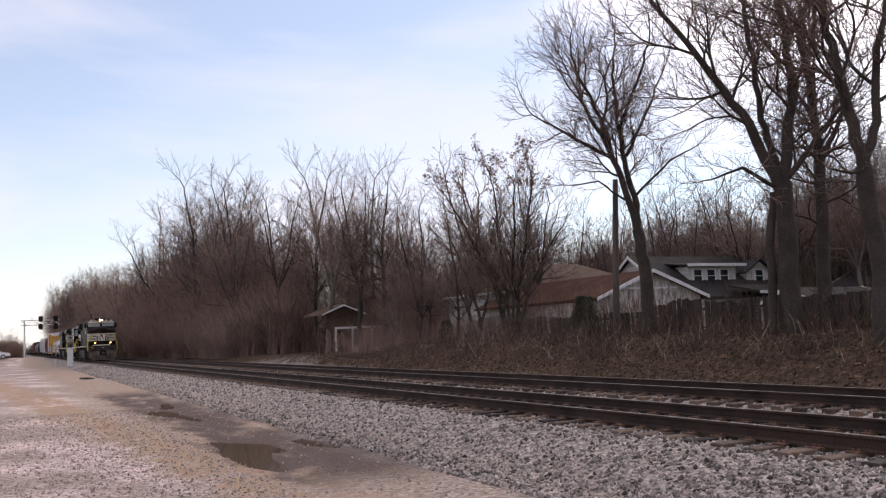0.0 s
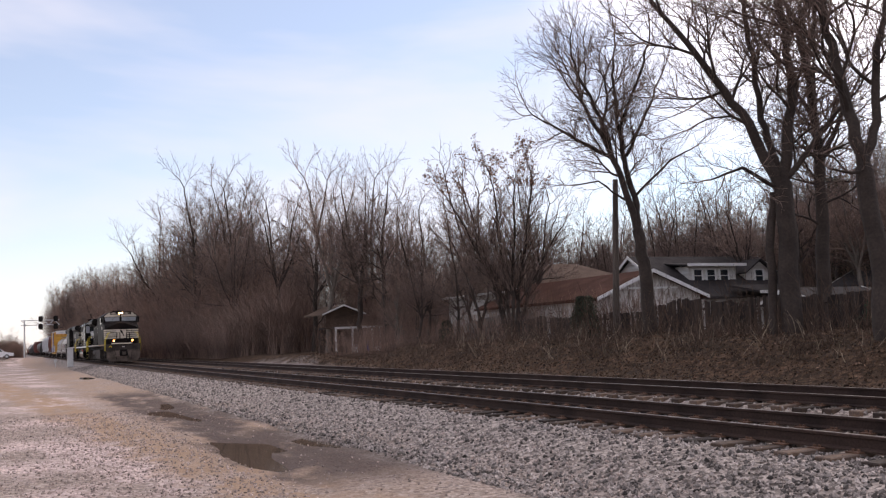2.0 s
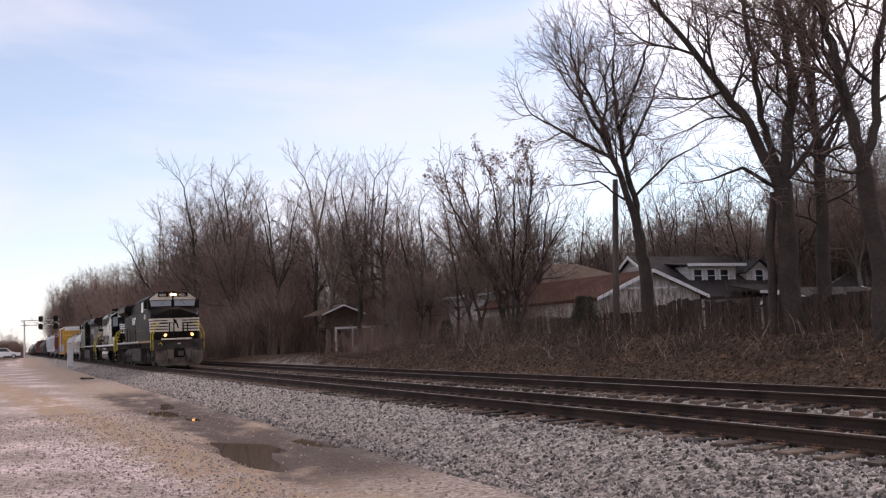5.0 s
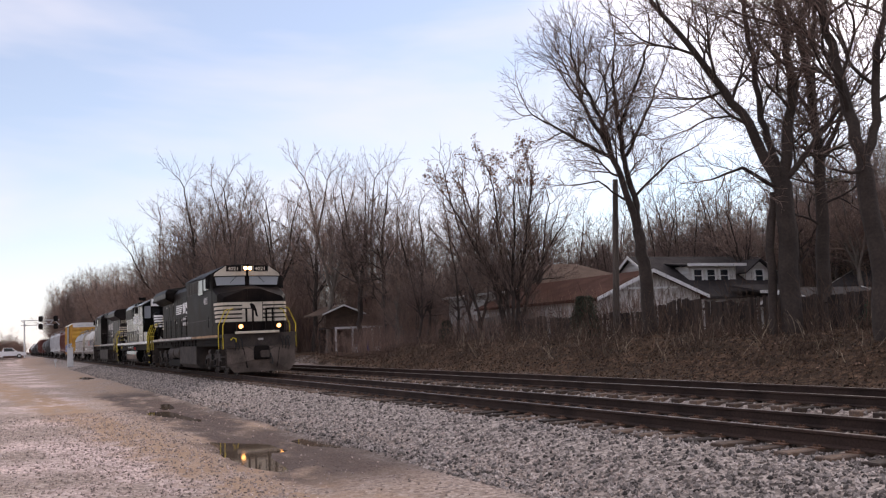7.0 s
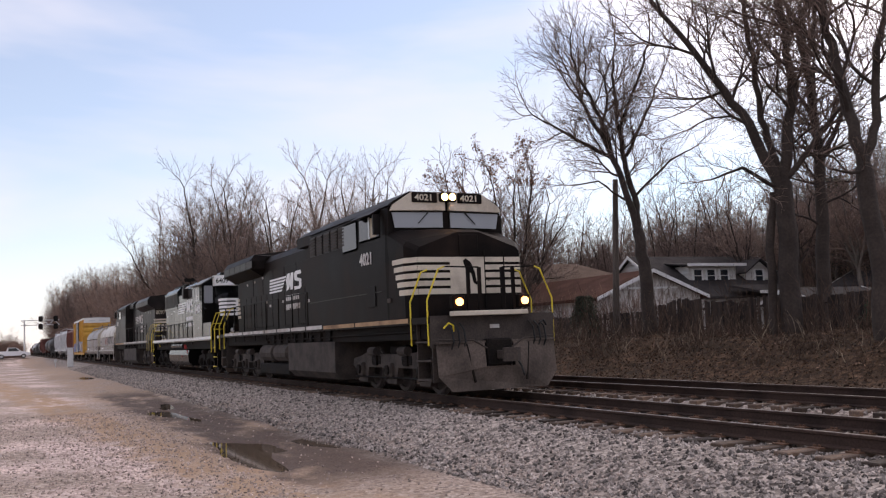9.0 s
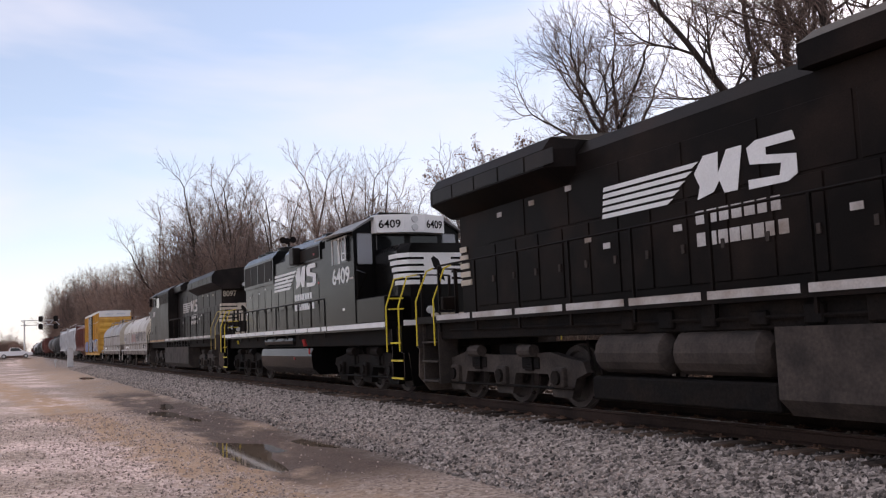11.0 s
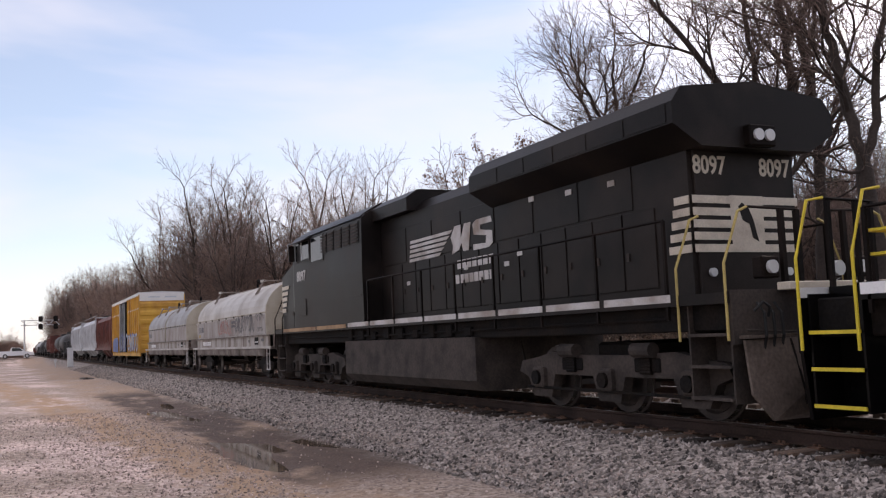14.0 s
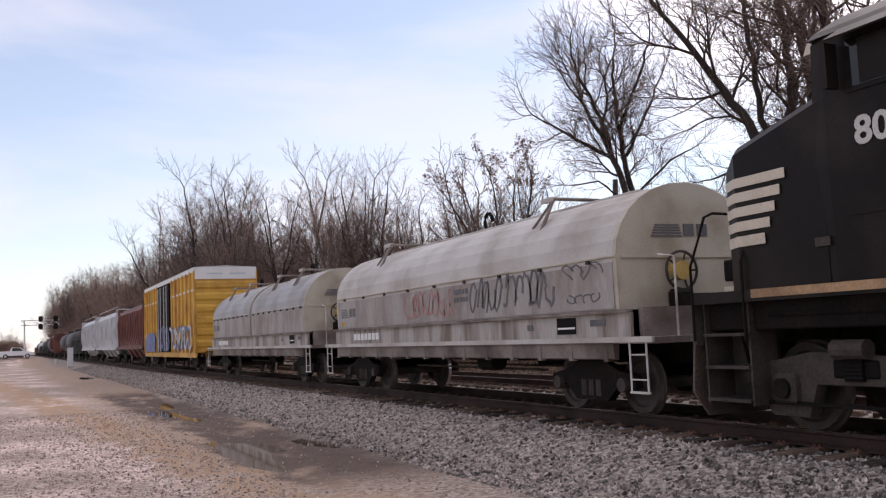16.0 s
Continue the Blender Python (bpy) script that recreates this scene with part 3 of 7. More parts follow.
t5 = grown_tree("bare tree behind the board fence", 31, [
    ([(0, 0, -0.3), (0.11, 0, 3.2), (0.24, 0, 6.5)], 0.30, 0.20, 0.75),
    ([(0.24, 0, 6.5), (0.16, 0.2, 8.4), (-0.5, 0.4, 9.9)], 0.12, 0.045, 0.1),
    ([(0.24, 0, 6.5), (0.99, -0.3, 8.0), (1.6, -0.5, 9.3)], 0.12, 0.045, 0.1),
    ([(0.24, 0, 6.5), (0.41, 0.5, 9.0), (0.7, 0.9, 10.8)], 0.12, 0.045, 0.1)], reach=0.85, rise=0.0, spread=1.15, every=0.34, least=0.0048)
stand(t5, -25.4, 28.0, SPAN)
t7 = grown_tree("young bare tree with pale forked stems", 44, [
    ([(0, 0, -0.3), (0.0, 0, 1.4), (-0.5, 0.1, 3.6), (-1.4, 0.3, 6.0)], 0.14, 0.04, 0.45),
    ([(0.0, 0, 1.2), (0.5, -0.2, 2.8), (0.65, -0.3, 5.0)], 0.10, 0.035, 0.4)], reach=0.62, least=0.007, rise=0.1, spread=0.8)
stand(t7, -48.3, 25.2, SPAN)


# the wood beside the line: a few kinds of tree, repeated
def wood_kind(seed, forked, bark, twigs, spread):
    """A forest tree about eleven metres tall on one trunk that divides, or on a straight leader."""
    q = random.Random(seed)
    stems = []
    if forked:
        z = q.uniform(3.0, 4.2)
        stems.append(([(0, 0, -0.3), (q.uniform(-.1, .1), q.uniform(-.1, .1), z * 0.5), (q.uniform(-.2, .2), q.uniform(-.2, .2), z)], 0.17, 0.13, 1))
        foot = stems[0][0][-1]
        for k in range(4):
            a = k * 1.57 + q.uniform(-0.4, 0.4)
            w, t = q.uniform(0.7, 2.2), q.uniform(7.2, 9.2)
            c, d = math.cos(a), math.sin(a)
            stems.append(([foot, (foot[0] + c * w * 0.55, foot[1] + d * w * 0.55, z + (t - z) * 0.45), (foot[0] + c * w, foot[1] + d * w, t)], 0.09, 0.035, 0.2))
    else:
        stems.append(([(0, 0, -0.3), (q.uniform(-.2, .2), q.uniform(-.2, .2), 3.5), (q.uniform(-.3, .3), q.uniform(-.3, .3), 6.5), (q.uniform(-.4, .4), q.uniform(-.4, .4), 9.6)], 0.15, 0.035, 0.28))
    return grown_tree("bare tree in the wood beside the line", seed, stems, 1.0, 0.0055, 0.05, spread, 0.34, bark, twigs, group="trees of the wood")


kinds = [wood_kind(40, True, M_BARK, M_TWIG, 1.0), wood_kind(41, False, M_BARK_PALE, M_TWIG_WARM, 0.8), wood_kind(42, True, M_BARK, M_TWIG_WARM, 0.9),
         wood_kind(43, False, M_BARK, M_TWIG, 0.95), wood_kind(44, True, M_BARK_PALE, M_TWIG_WARM, 0.85), wood_kind(46, True, M_BARK, M_TWIG, 1.1)]
for k, kd in enumerate(kinds):
    stand(kd, -64 - 9 * k, 28 + 1.5 * (k % 3), 50 * k)
rw = random.Random(77)


def wood_tall(x):
    return float(np.interp(-x, [50, 69, 90, 110, 130, 152, 172, 230, 290, 400, 480, 490, 600], [15.5, 19.0, 21.5, 23.5, 24.5, 20.5, 15.5, 19.5, 23.5, 27.0, 28.0, 9.0, 9.0]))


def plant(x, y, tall):
    src = rw.choice(kinds)
    c = copy_thing(src, Matrix.Identity(4))
    c.matrix_basis = pose(x, y, height(x, y) - 0.1, rw.uniform(-3, 3), rw.uniform(-3, 3), rw.uniform(0, 360)) @ Matrix.Scale(tall / src["tall"], 4)


x = -52.0
while x > -600:
    for y0 in (21.0, 25.5, 31.0):
        if x > -92 and y0 < 24 or x > -64 and y0 < 28:
            continue
        plant(x + rw.uniform(-2, 2), y0 + rw.uniform(-1.5, 1.5) - (0 if x > -140 else 1.5), wood_tall(x) * (rw.uniform(0.74, 1.06) if x > -200 else rw.uniform(0.95, 1.15)))
    x -= 6.5 if x > -130 else 9.0 if x > -250 else 12.0 if x > -480 else 25.0
# trees beyond the gardens
for k in range(92):
    plant(-22 - 78 * (k / 92) + rw.uniform(-3, 3), 49 + 7 * (k % 4) + 0.08 * k + rw.uniform(-3, 3), rw.uniform(10.0, 14.0))
for k in range(52):
    plant(-42 - 58 * (k / 52) + rw.uniform(-2, 2), 51 + 7 * (k % 4) + rw.uniform(-3, 3), rw.uniform(12, 16))
# unseen row added behind the viewer to darken reflections in the train's side
for k in range(34):
    plant(-190 + 8 * k + rw.uniform(-3, 3), -34 - 6 * (k % 3) + rw.uniform(-2, 2), rw.uniform(10, 14))
for k in range(22):
    plant(-20 - 1.5 * k + rw.uniform(-1, 1), 45 + 4 * (k % 3) + rw.uniform(-1.5, 1.5), rw.uniform(10.0, 13.0))
for k in range(9):      # young growth between the open shed and the gardens
    plant(-51.5 - 1.9 * k + rw.uniform(-0.6, 0.6), 25.6 + 1.3 * (k % 3) + rw.uniform(-0.5, 0.5), rw.uniform(6.5, 10.0))
for px, py, tall in ((-85, 30, 12.0), (-97, 34.5, 13.5), (-88, 33, 10.5), (-122, 43, 17.0), (-106, 38, 14.0)):
    plant(px, py, tall)
for px, py, tall in ((-262, -2.6, 8.5), (-258, -1.0, 8.0), (-266, 0.4, 9.0), (-255, -3.8, 9.0), (-268, 1.5, 8.0), (-280, -6, 10)):
    plant(px, py, tall)


# ---------------------------------------------------------------- railway vehicles: shared parts
# Each vehicle's own x runs forward from its front end plate (x = 0), z from the rail top.
M_BLACK = mat("black_loco_paint", (0.0085, 0.0066, 0.0060), 0.50, var=0.25, scale=0.9, bump=0.04, fine=50, col2=(0.024, 0.016, 0.013), amount=0.35, spec=0.05)
M_BLACK_NEW = mat("fresh_black_paint", (0.0050, 0.0045, 0.0045), 0.22, var=0.12, scale=0.7, bump=0.02, fine=8, spec=0.11)
M_BLACK_OLD = mat("faded_black_paint", (0.012, 0.0096, 0.0090), 0.42, var=0.25, scale=0.8, bump=0.06, fine=50, col2=(0.030, 0.023, 0.020), amount=0.45, spec=0.10)
M_GRIME = mat("road_grime", (0.058, 0.044, 0.037), 0.85, var=0.3, scale=2.0, bump=0.25, fine=25, col2=(0.028, 0.022, 0.019))
M_DUST = mat("pale_road_dust", (0.125, 0.095, 0.078), 0.9, var=0.3, scale=1.4, bump=0.2, fine=22, col2=(0.06, 0.045, 0.037), amount=0.5)
M_DARKGRIME = mat("greasy_dark_steel", (0.011, 0.0098, 0.0095), 0.7, var=0.35, scale=2.0, bump=0.25, fine=25, col2=(0.020, 0.015, 0.0125), spec=0.06)
M_WHEEL = mat("wheel_steel", (0.07, 0.055, 0.05), 0.7, 0.3, var=0.3, scale=3, bump=0.15)
M_TREAD = mat("wheel_tread", (0.45, 0.42, 0.40), 0.3, 0.9, var=0.1, bump=0)
M_CREAM = mat("cream_paint", (0.60, 0.52, 0.42), 0.55, var=0.12, scale=2.2, bump=0.05, col2=(0.42, 0.35, 0.28), amount=0.3)
M_WHITE = mat("white_lettering", (0.80, 0.79, 0.78), 0.5, var=0.06, scale=2, bump=0.0)
M_DIRTYWHITE = mat("dirty_white_stripe", (0.55, 0.52, 0.50), 0.6, var=0.15, scale=1.3, bump=0.02, col2=(0.27, 0.21, 0.17), amount=0.45)
M_RUSTSTRIPE = mat("rust_stained_stripe", (0.42, 0.26, 0.14), 0.7, var=0.25, scale=1.6, bump=0.05, col2=(0.20, 0.11, 0.06), amount=0.5)
M_YELLOW = mat("safety_yellow", (0.72, 0.55, 0.04), 0.5, var=0.12, scale=6, bump=0.03)
M_GLASS = glassy("cab_glass", (0.012, 0.013, 0.014), 0.05)
# sky reflection painted into the glass as a pale base colour
M_GLASS_SKYTONE = glassy("glass_painted_sky_tone", (0.30, 0.31, 0.33), 0.12)
M_RED = mat("red_valve_paint", (0.45, 0.03, 0.03), 0.5, var=0.15, bump=0.02)
M_LAMP = glow("headlight_lens", (1.0, 0.56, 0.22), 6.0)
M_DITCH = glow("ditch_light_lens", (1.0, 0.42, 0.12), 3.0)
M_LENS = glassy("unlit_lens", (0.55, 0.55, 0.55), 0.1)
# grey base colour stands in for skylight on the black cab roof
M_ROOFSHEEN = mat("painted_roof_sheen", (0.16, 0.155, 0.15), 0.45, var=0.2, scale=2.0, bump=0.04, spec=0.4)
M_RUBBER = mat("black_rubber_hose", (0.015, 0.015, 0.015), 0.7, var=0.2, bump=0.05)
M_ALU = mat("bare_aluminium", (0.55, 0.55, 0.55), 0.4, 0.6, var=0.1, bump=0.02)
M_TAN = mat("tan_curtain", (0.42, 0.36, 0.27), 0.8, var=0.15, bump=0.05)

WHEELS = []      # (wheelset, x, radius, sense)
TRAIN = []       # (vehicle, place of its front plate in the train, turn)


def wheel_mesh(r):
    bm = bmesh.new()
    for s in (-1, 1):
        prof = [(0.66, 0.13), (0.66, r - 0.12), (0.69, r - 0.09), (0.685, r), (0.69, r + 0.028), (0.71, r + 0.028), (0.725, r), (0.81, r - 0.012), (0.81, r - 0.10), (0.765, r - 0.13), (0.745, 0.16), (0.86, 0.12), (0.86, 0.02)]
        n = 24
        rings = [[bm.verts.new((q * math.cos(2 * math.pi * k / n), s * y, q * math.sin(2 * math.pi * k / n))) for k in range(n)] for y, q in prof]
        for a, b in zip(rings, rings[1:]):
            for k in range(n):
                f = bm.faces.new((a[k], a[(k + 1) % n], b[(k + 1) % n], b[k]))
                f.material_index = 1 if a is rings[6] else 0
        bm.faces.new(rings[-1])
    tube(bm, [(0, -0.66, 0), (0, 0.66, 0)], 0.09, 10)
    bmesh.ops.recalc_face_normals(bm, faces=bm.faces)
    me = bpy.data.meshes.new("wheelset")
    bm.to_mesh(me)
    bm.free()
    me.materials.append(M_WHEEL)
    me.materials.append(M_TREAD)
    return me


WHEEL_BIG, WHEEL_SMALL = wheel_mesh(0.53), wheel_mesh(0.457)


def wheelset(parent, x, r, sense=1):
    ob = new("wheelset", WHEEL_BIG if r > 0.5 else WHEEL_SMALL)
    ob.parent = parent
    ob.matrix_basis = pose(x, 0, r)
    WHEELS.append((ob, x, r, sense))


TEXTS = {}


def lettering(name, words, tall, material, parent, at, fat=0.0, slant=0.0, wide=1.0, label=""):
    """Raised lettering; at: where its lower left corner stands."""
    key = (words, tall, fat, slant, wide, material.name)
    if key not in TEXTS:
        cu = bpy.data.curves.new("letters", "FONT")
        cu.body, cu.size, cu.extrude, cu.offset, cu.shear = words, tall * 1.38, 0.004, fat, slant
        cu.resolution_u = 3
        tmp = bpy.data.objects.new("letters", cu)
        scene.collection.objects.link(tmp)
        dg = bpy.context.evaluated_depsgraph_get()
        me = bpy.data.meshes.new_from_object(tmp.evaluated_get(dg))
        me.transform(Matrix.Diagonal((wide, 1, 1, 1)))
        bpy.data.objects.remove(tmp)
        me.materials.clear()
        me.materials.append(material)
        TEXTS[key] = me
    ob = new(name, TEXTS[key])
    ob.parent = parent
    ob.matrix_basis = at
    if label:
        ob["label"] = label
    return ob


def flat(name, outlines, y, side, material, parent, label="", deep=0.006):
    """Thin raised shapes on a side wall at y: outlines in x and z."""
    bm = bmesh.new()
    for o in outlines:
        extrude_y(bm, o, side * y, side * (y + deep))
    return part(name, bm, material, parent, label)


def slant_bars(x0, x1, z0, z1, n, fill=0.62, lean=0.0, cut=0.0):
    """n level bars that fill a leaning field; cut shortens the lower ones on the right."""
    out, h = [], (z1 - z0) / n
    for k in range(n):
        a, b = z1 - (k + fill) * h, z1 - k * h
        xr = x1 - cut * (k + 0.5) / n
        out.append([(x0 + lean * (a - z0), a), (xr + lean * (a - z0), a), (xr + lean * (b - z0) + 0.05 * lean, b), (x0 + lean * (b - z0), b)])
    return out


def truck3(parent, xc, sense=1, frame_mat=None, wheelbase=1.95):
    """Three-axle truck: cast side frames with journal pedestals, springs, brake cylinders; wheelsets apart."""
    fm = frame_mat or M_GRIME
    for s in (-1, 1):
        bm = bmesh.new()
        L = wheelbase
        top = [(-L - 0.75, 0.62), (-L - 0.65, 0.80), (-L - 0.15, 0.86), (-L + 0.35, 0.95), (-0.45, 0.90), (0.45, 0.90), (L - 0.35, 0.95), (L + 0.15, 0.86), (L + 0.65, 0.80), (L + 0.75, 0.62)]
        bot = [(L + 0.45, 0.52), (L + 0.28, 0.20), (L - 0.28, 0.20), (L - 0.42, 0.58), (0.42, 0.58), (0.28, 0.20), (-0.28, 0.20), (-0.42, 0.58), (-L + 0.42, 0.58), (-L + 0.28, 0.20), (-L - 0.28, 0.20), (-L - 0.45, 0.52)]
        extrude_y(bm, [(xc + a, b) for a, b in top + bot], s * 0.98, s * 1.14)
        part("truck_frame", bm, fm, parent, "cast truck side frame")
        for k in (-0.5, 0.5):
            part("frame_web", B(xc + k * L - 0.3, xc + k * L + 0.3, min(s * 1.13, s * 1.16), max(s * 1.13, s * 1.16), 0.66, 0.86, bevel=0.02), M_DARKGRIME, parent)
        part("brake_rod", T([(xc - L - 0.4, s * 1.18, 0.34), (xc + L + 0.4, s * 1.18, 0.36)], 0.025, 5), M_DARKGRIME, parent)
        for k in (-1, 0, 1):
            x = xc + k * L
            bm = B(x - 0.17, x + 0.17, s * 1.00 if s > 0 else -1.24, 1.24 if s > 0 else -1.00, 0.36, 0.70, bevel=0.03)
            jb = part("journal_box", bm, fm, parent)
            part("journal_cap", T([(x, s * 1.24, 0.53), (x, s * 1.29, 0.53)], 0.12, 10), M_DARKGRIME, jb)
        for k in (-0.5, 0.5):
            x = xc + k * L
            part("brake_cylinder", T([(x - 0.22, s * 1.2, 0.98), (x + 0.22, s * 1.2, 0.98)], 0.11, 10), fm, parent)
            bm = bmesh.new()
            for j in range(5):
                tube(bm, [(x - 0.12, s * 1.17, 0.66 + j * 0.045), (x + 0.12, s * 1.17, 0.66 + j * 0.045)], 0.035, 6)
            part("spring", bm, M_DARKGRIME, parent)
        part("sand_pipe", T([(xc + L + 0.75, s * 1.1, 1.15), (xc + L + 0.72, s * 1.0, 0.6), (xc + L + 0.55, s * 0.78, 0.15)], 0.022), M_DARKGRIME, parent)
    part("bolster", B(xc - 0.5, xc + 0.5, -0.98, 0.98, 0.55, 1.1, bevel=0.05), M_DARKGRIME, parent)
    for k in (-1, 0, 1):
        wheelset(parent, xc + k * L, 0.53, sense)


def truck2(parent, xc, sense=1):
    """Two-axle freight truck with cast side frames."""
    for s in (-1, 1):
        bm = bmesh.new()
        o = [(-1.15, 0.42), (-1.12, 0.60), (-0.75, 0.66), (-0.35, 0.82), (0.35, 0.82), (0.75, 0.66), (1.12, 0.60), (1.15, 0.42), (0.95, 0.36), (0.72, 0.44), (0.42, 0.20), (-0.42, 0.20), (-0.72, 0.44), (-0.95, 0.36)]
        extrude_y(bm, [(xc + a, b) for a, b in o], s * 0.96, s * 1.10)
        part("truck_frame", bm, M_DARKGRIME, parent, "cast truck side frame")
        bm = bmesh.new()
        for q in (-0.2, 0, 0.2):
            tube(bm, [(xc + q, s * 1.05, 0.27), (xc + q, s * 1.05, 0.52)], 0.085, 8)
        part("spring", bm, M_GRIME, parent)
        for q in (-0.89, 0.89):
            part("bearing_cap", T([(xc + q, s * 0.95, 0.457), (xc + q, s * 1.18, 0.457)], 0.11, 10), M_GRIME, parent)
    part("bolster", B(xc - 0.2, xc + 0.2, -1.0, 1.0, 0.45, 0.72, bevel=0.03), M_DARKGRIME, parent)
    for q in (-0.89, 0.89):
        wheelset(parent, xc + q, 0.457, sense)


def coupler(parent, x, way):
    bm = bmesh.new()
    box(bm, min(x, x + way * 0.38), max(x, x + way * 0.38), -0.09, 0.09, 0.76, 0.95, bevel=0.02)
    o = [(0.36, -0.13), (0.50, -0.17), (0.58, -0.02), (0.66, 0.06), (0.62, 0.16), (0.48, 0.16), (0.36, 0.12)]
    loft(bm, [[(x + way * a, b, 0.72) for a, b in o], [(x + way * a, b, 1.0) for a, b in o]])
    part("coupler", bm, M_GRIME, parent, "knuckle coupler")
    part("air_hose", T([(x + way * 0.05, 0.35, 0.85), (x + way * 0.25, 0.38, 0.6), (x + way * 0.45, 0.33, 0.42), (x + way * 0.62, 0.2, 0.5)], 0.025), M_RUBBER, parent)


def grab(parent, pts, material=None, r=0.019, name="handrail"):
    return part(name, T(pts, r, 6), material or M_YELLOW, parent)


def stair(parent, x0, x1, y, side, edge=None, body=None):
    """Corner steps below the platform, open on the outside."""
    a, b = min(x0, x1), max(x0, x1)
    body = body or M_BLACK
    part("step_well", B(a, a + 0.03, min(side * 0.95, side * y), max(side * 0.95, side * y), 0.32, 1.6), body, parent)
    part("step_well", B(b - 0.03, b, min(side * 0.95, side * y), max(side * 0.95, side * y), 0.32, 1.6), body, parent)
    part("step_back", B(a, b, side * 0.98 - 0.015, side * 0.98 + 0.015, 0.32, 1.6), body, parent)
    for z in (0.36, 0.76, 1.16):
        tread = part("step", B(a + 0.02, b - 0.02, min(side * 1.0, side * (y + 0.02)), max(side * 1.0, side * (y + 0.02)), z, z + 0.03), body, parent)
        if edge:
            part("step_edge", B(a + 0.02, b - 0.02, min(side * (y + 0.02), side * (y + 0.04)), max(side * (y + 0.02), side * (y + 0.04)), z - 0.005, z + 0.035), edge, tread)


def side_rails(parent, xa, xb, z0, z1, y, step, material):
    n = max(2, round(abs(xb - xa) / step))
    for s in (-1, 1):
        for k in range(n + 1):
            x = xa + (xb - xa) * k / n
            part("stanchion", B(x - 0.022, x + 0.022, s * y - 0.02, s * y + 0.02, z0 - 0.32, z1), material, parent)
        part("handrail", T([(xa, s * y, z1), ((xa + xb) / 2, s * y, z1 - 0.01), (xb, s * y, z1)], 0.021), material, parent)


def sill_bars(parent, spans, z0, z1, y, material):
    for s in (-1, 1):
        for a, b in spans:
            part("sill_stripe", B(a, b, min(s * y, s * (y + 0.006)), max(s * y, s * (y + 0.006)), z0, z1), material, parent)


def horse_block(x, z, h, w):
    """The plain emblem block."""
    return [(x, z), (x + 0.3 * w, z + 0.1 * h), (x + 0.45 * w, z + 0.45 * h), (x + 0.8 * w, z + 0.55 * h), (x + w, z + 0.9 * h), (x + 0.8 * w, z + h), (x + 0.45 * w, z + 0.85 * h), (x + 0.2 * w, z + 0.5 * h), (x + 0.1 * w, z + 0.2 * h)]


def emblem(parent, y, side, x0, x1, z0, z1, material, bars_frac=0.5):
    """The railroad's mark as plain shapes: five bars, a leaping block and two heavy blocks."""
    d = 1 if side < 0 else -1
    L = x1 - x0

    def fx(u):
        return x0 + u * L if side < 0 else x1 - u * L

    def flip(o):
        return [(fx(u), z0 + v * (z1 - z0)) for u, v in o]

    for k in range(5):
        a, b = 0.88 - k * 0.175, 0.77 - k * 0.175
        e = 0.56 - 0.035 * k
        part("emblem_bar", extrude_y(bmesh.new(), flip([(0.02 - 0.004 * k, b), (e - 0.02, b), (e + 0.015, a), (0.025 - 0.004 * k, a)]), side * y, side * (y + 0.006)), material, parent)
    for o in ([(0.56, 0.02), (0.575, 0.30), (0.55, 0.62), (0.60, 0.98), (0.67, 0.98), (0.665, 0.5), (0.71, 0.98), (0.78, 0.98), (0.75, 0.05), (0.69, 0.05), (0.67, 0.35), (0.64, 0.12)],
              [(0.80, 0.20), (0.93, 0.16), (0.94, 0.40), (0.81, 0.52), (0.80, 0.88), (0.84, 1.0), (0.99, 1.0), (1.0, 0.80), (0.88, 0.80), (0.88, 0.64), (1.0, 0.52), (1.0, 0.12), (0.96, 0.0), (0.80, 0.0)]):
        part("emblem_block", extrude_y(bmesh.new(), flip(o), side * y, side * (y + 0.006)), material, parent)


def word_bars(parent, y, side, x0, x1, z0, z1, material, n=7, seed=1):
    """A word as a row of plain upright bars."""
    r = random.Random(seed)
    w = (x1 - x0) / n
    for k in range(n):
        a = x0 + k * w + 0.06 * w
        b = a + w * r.uniform(0.66, 0.86)
        part("letter_bar", B(a, b, min(side * y, side * (y + 0.006)), max(side * y, side * (y + 0.006)), z0, z1), material, parent)


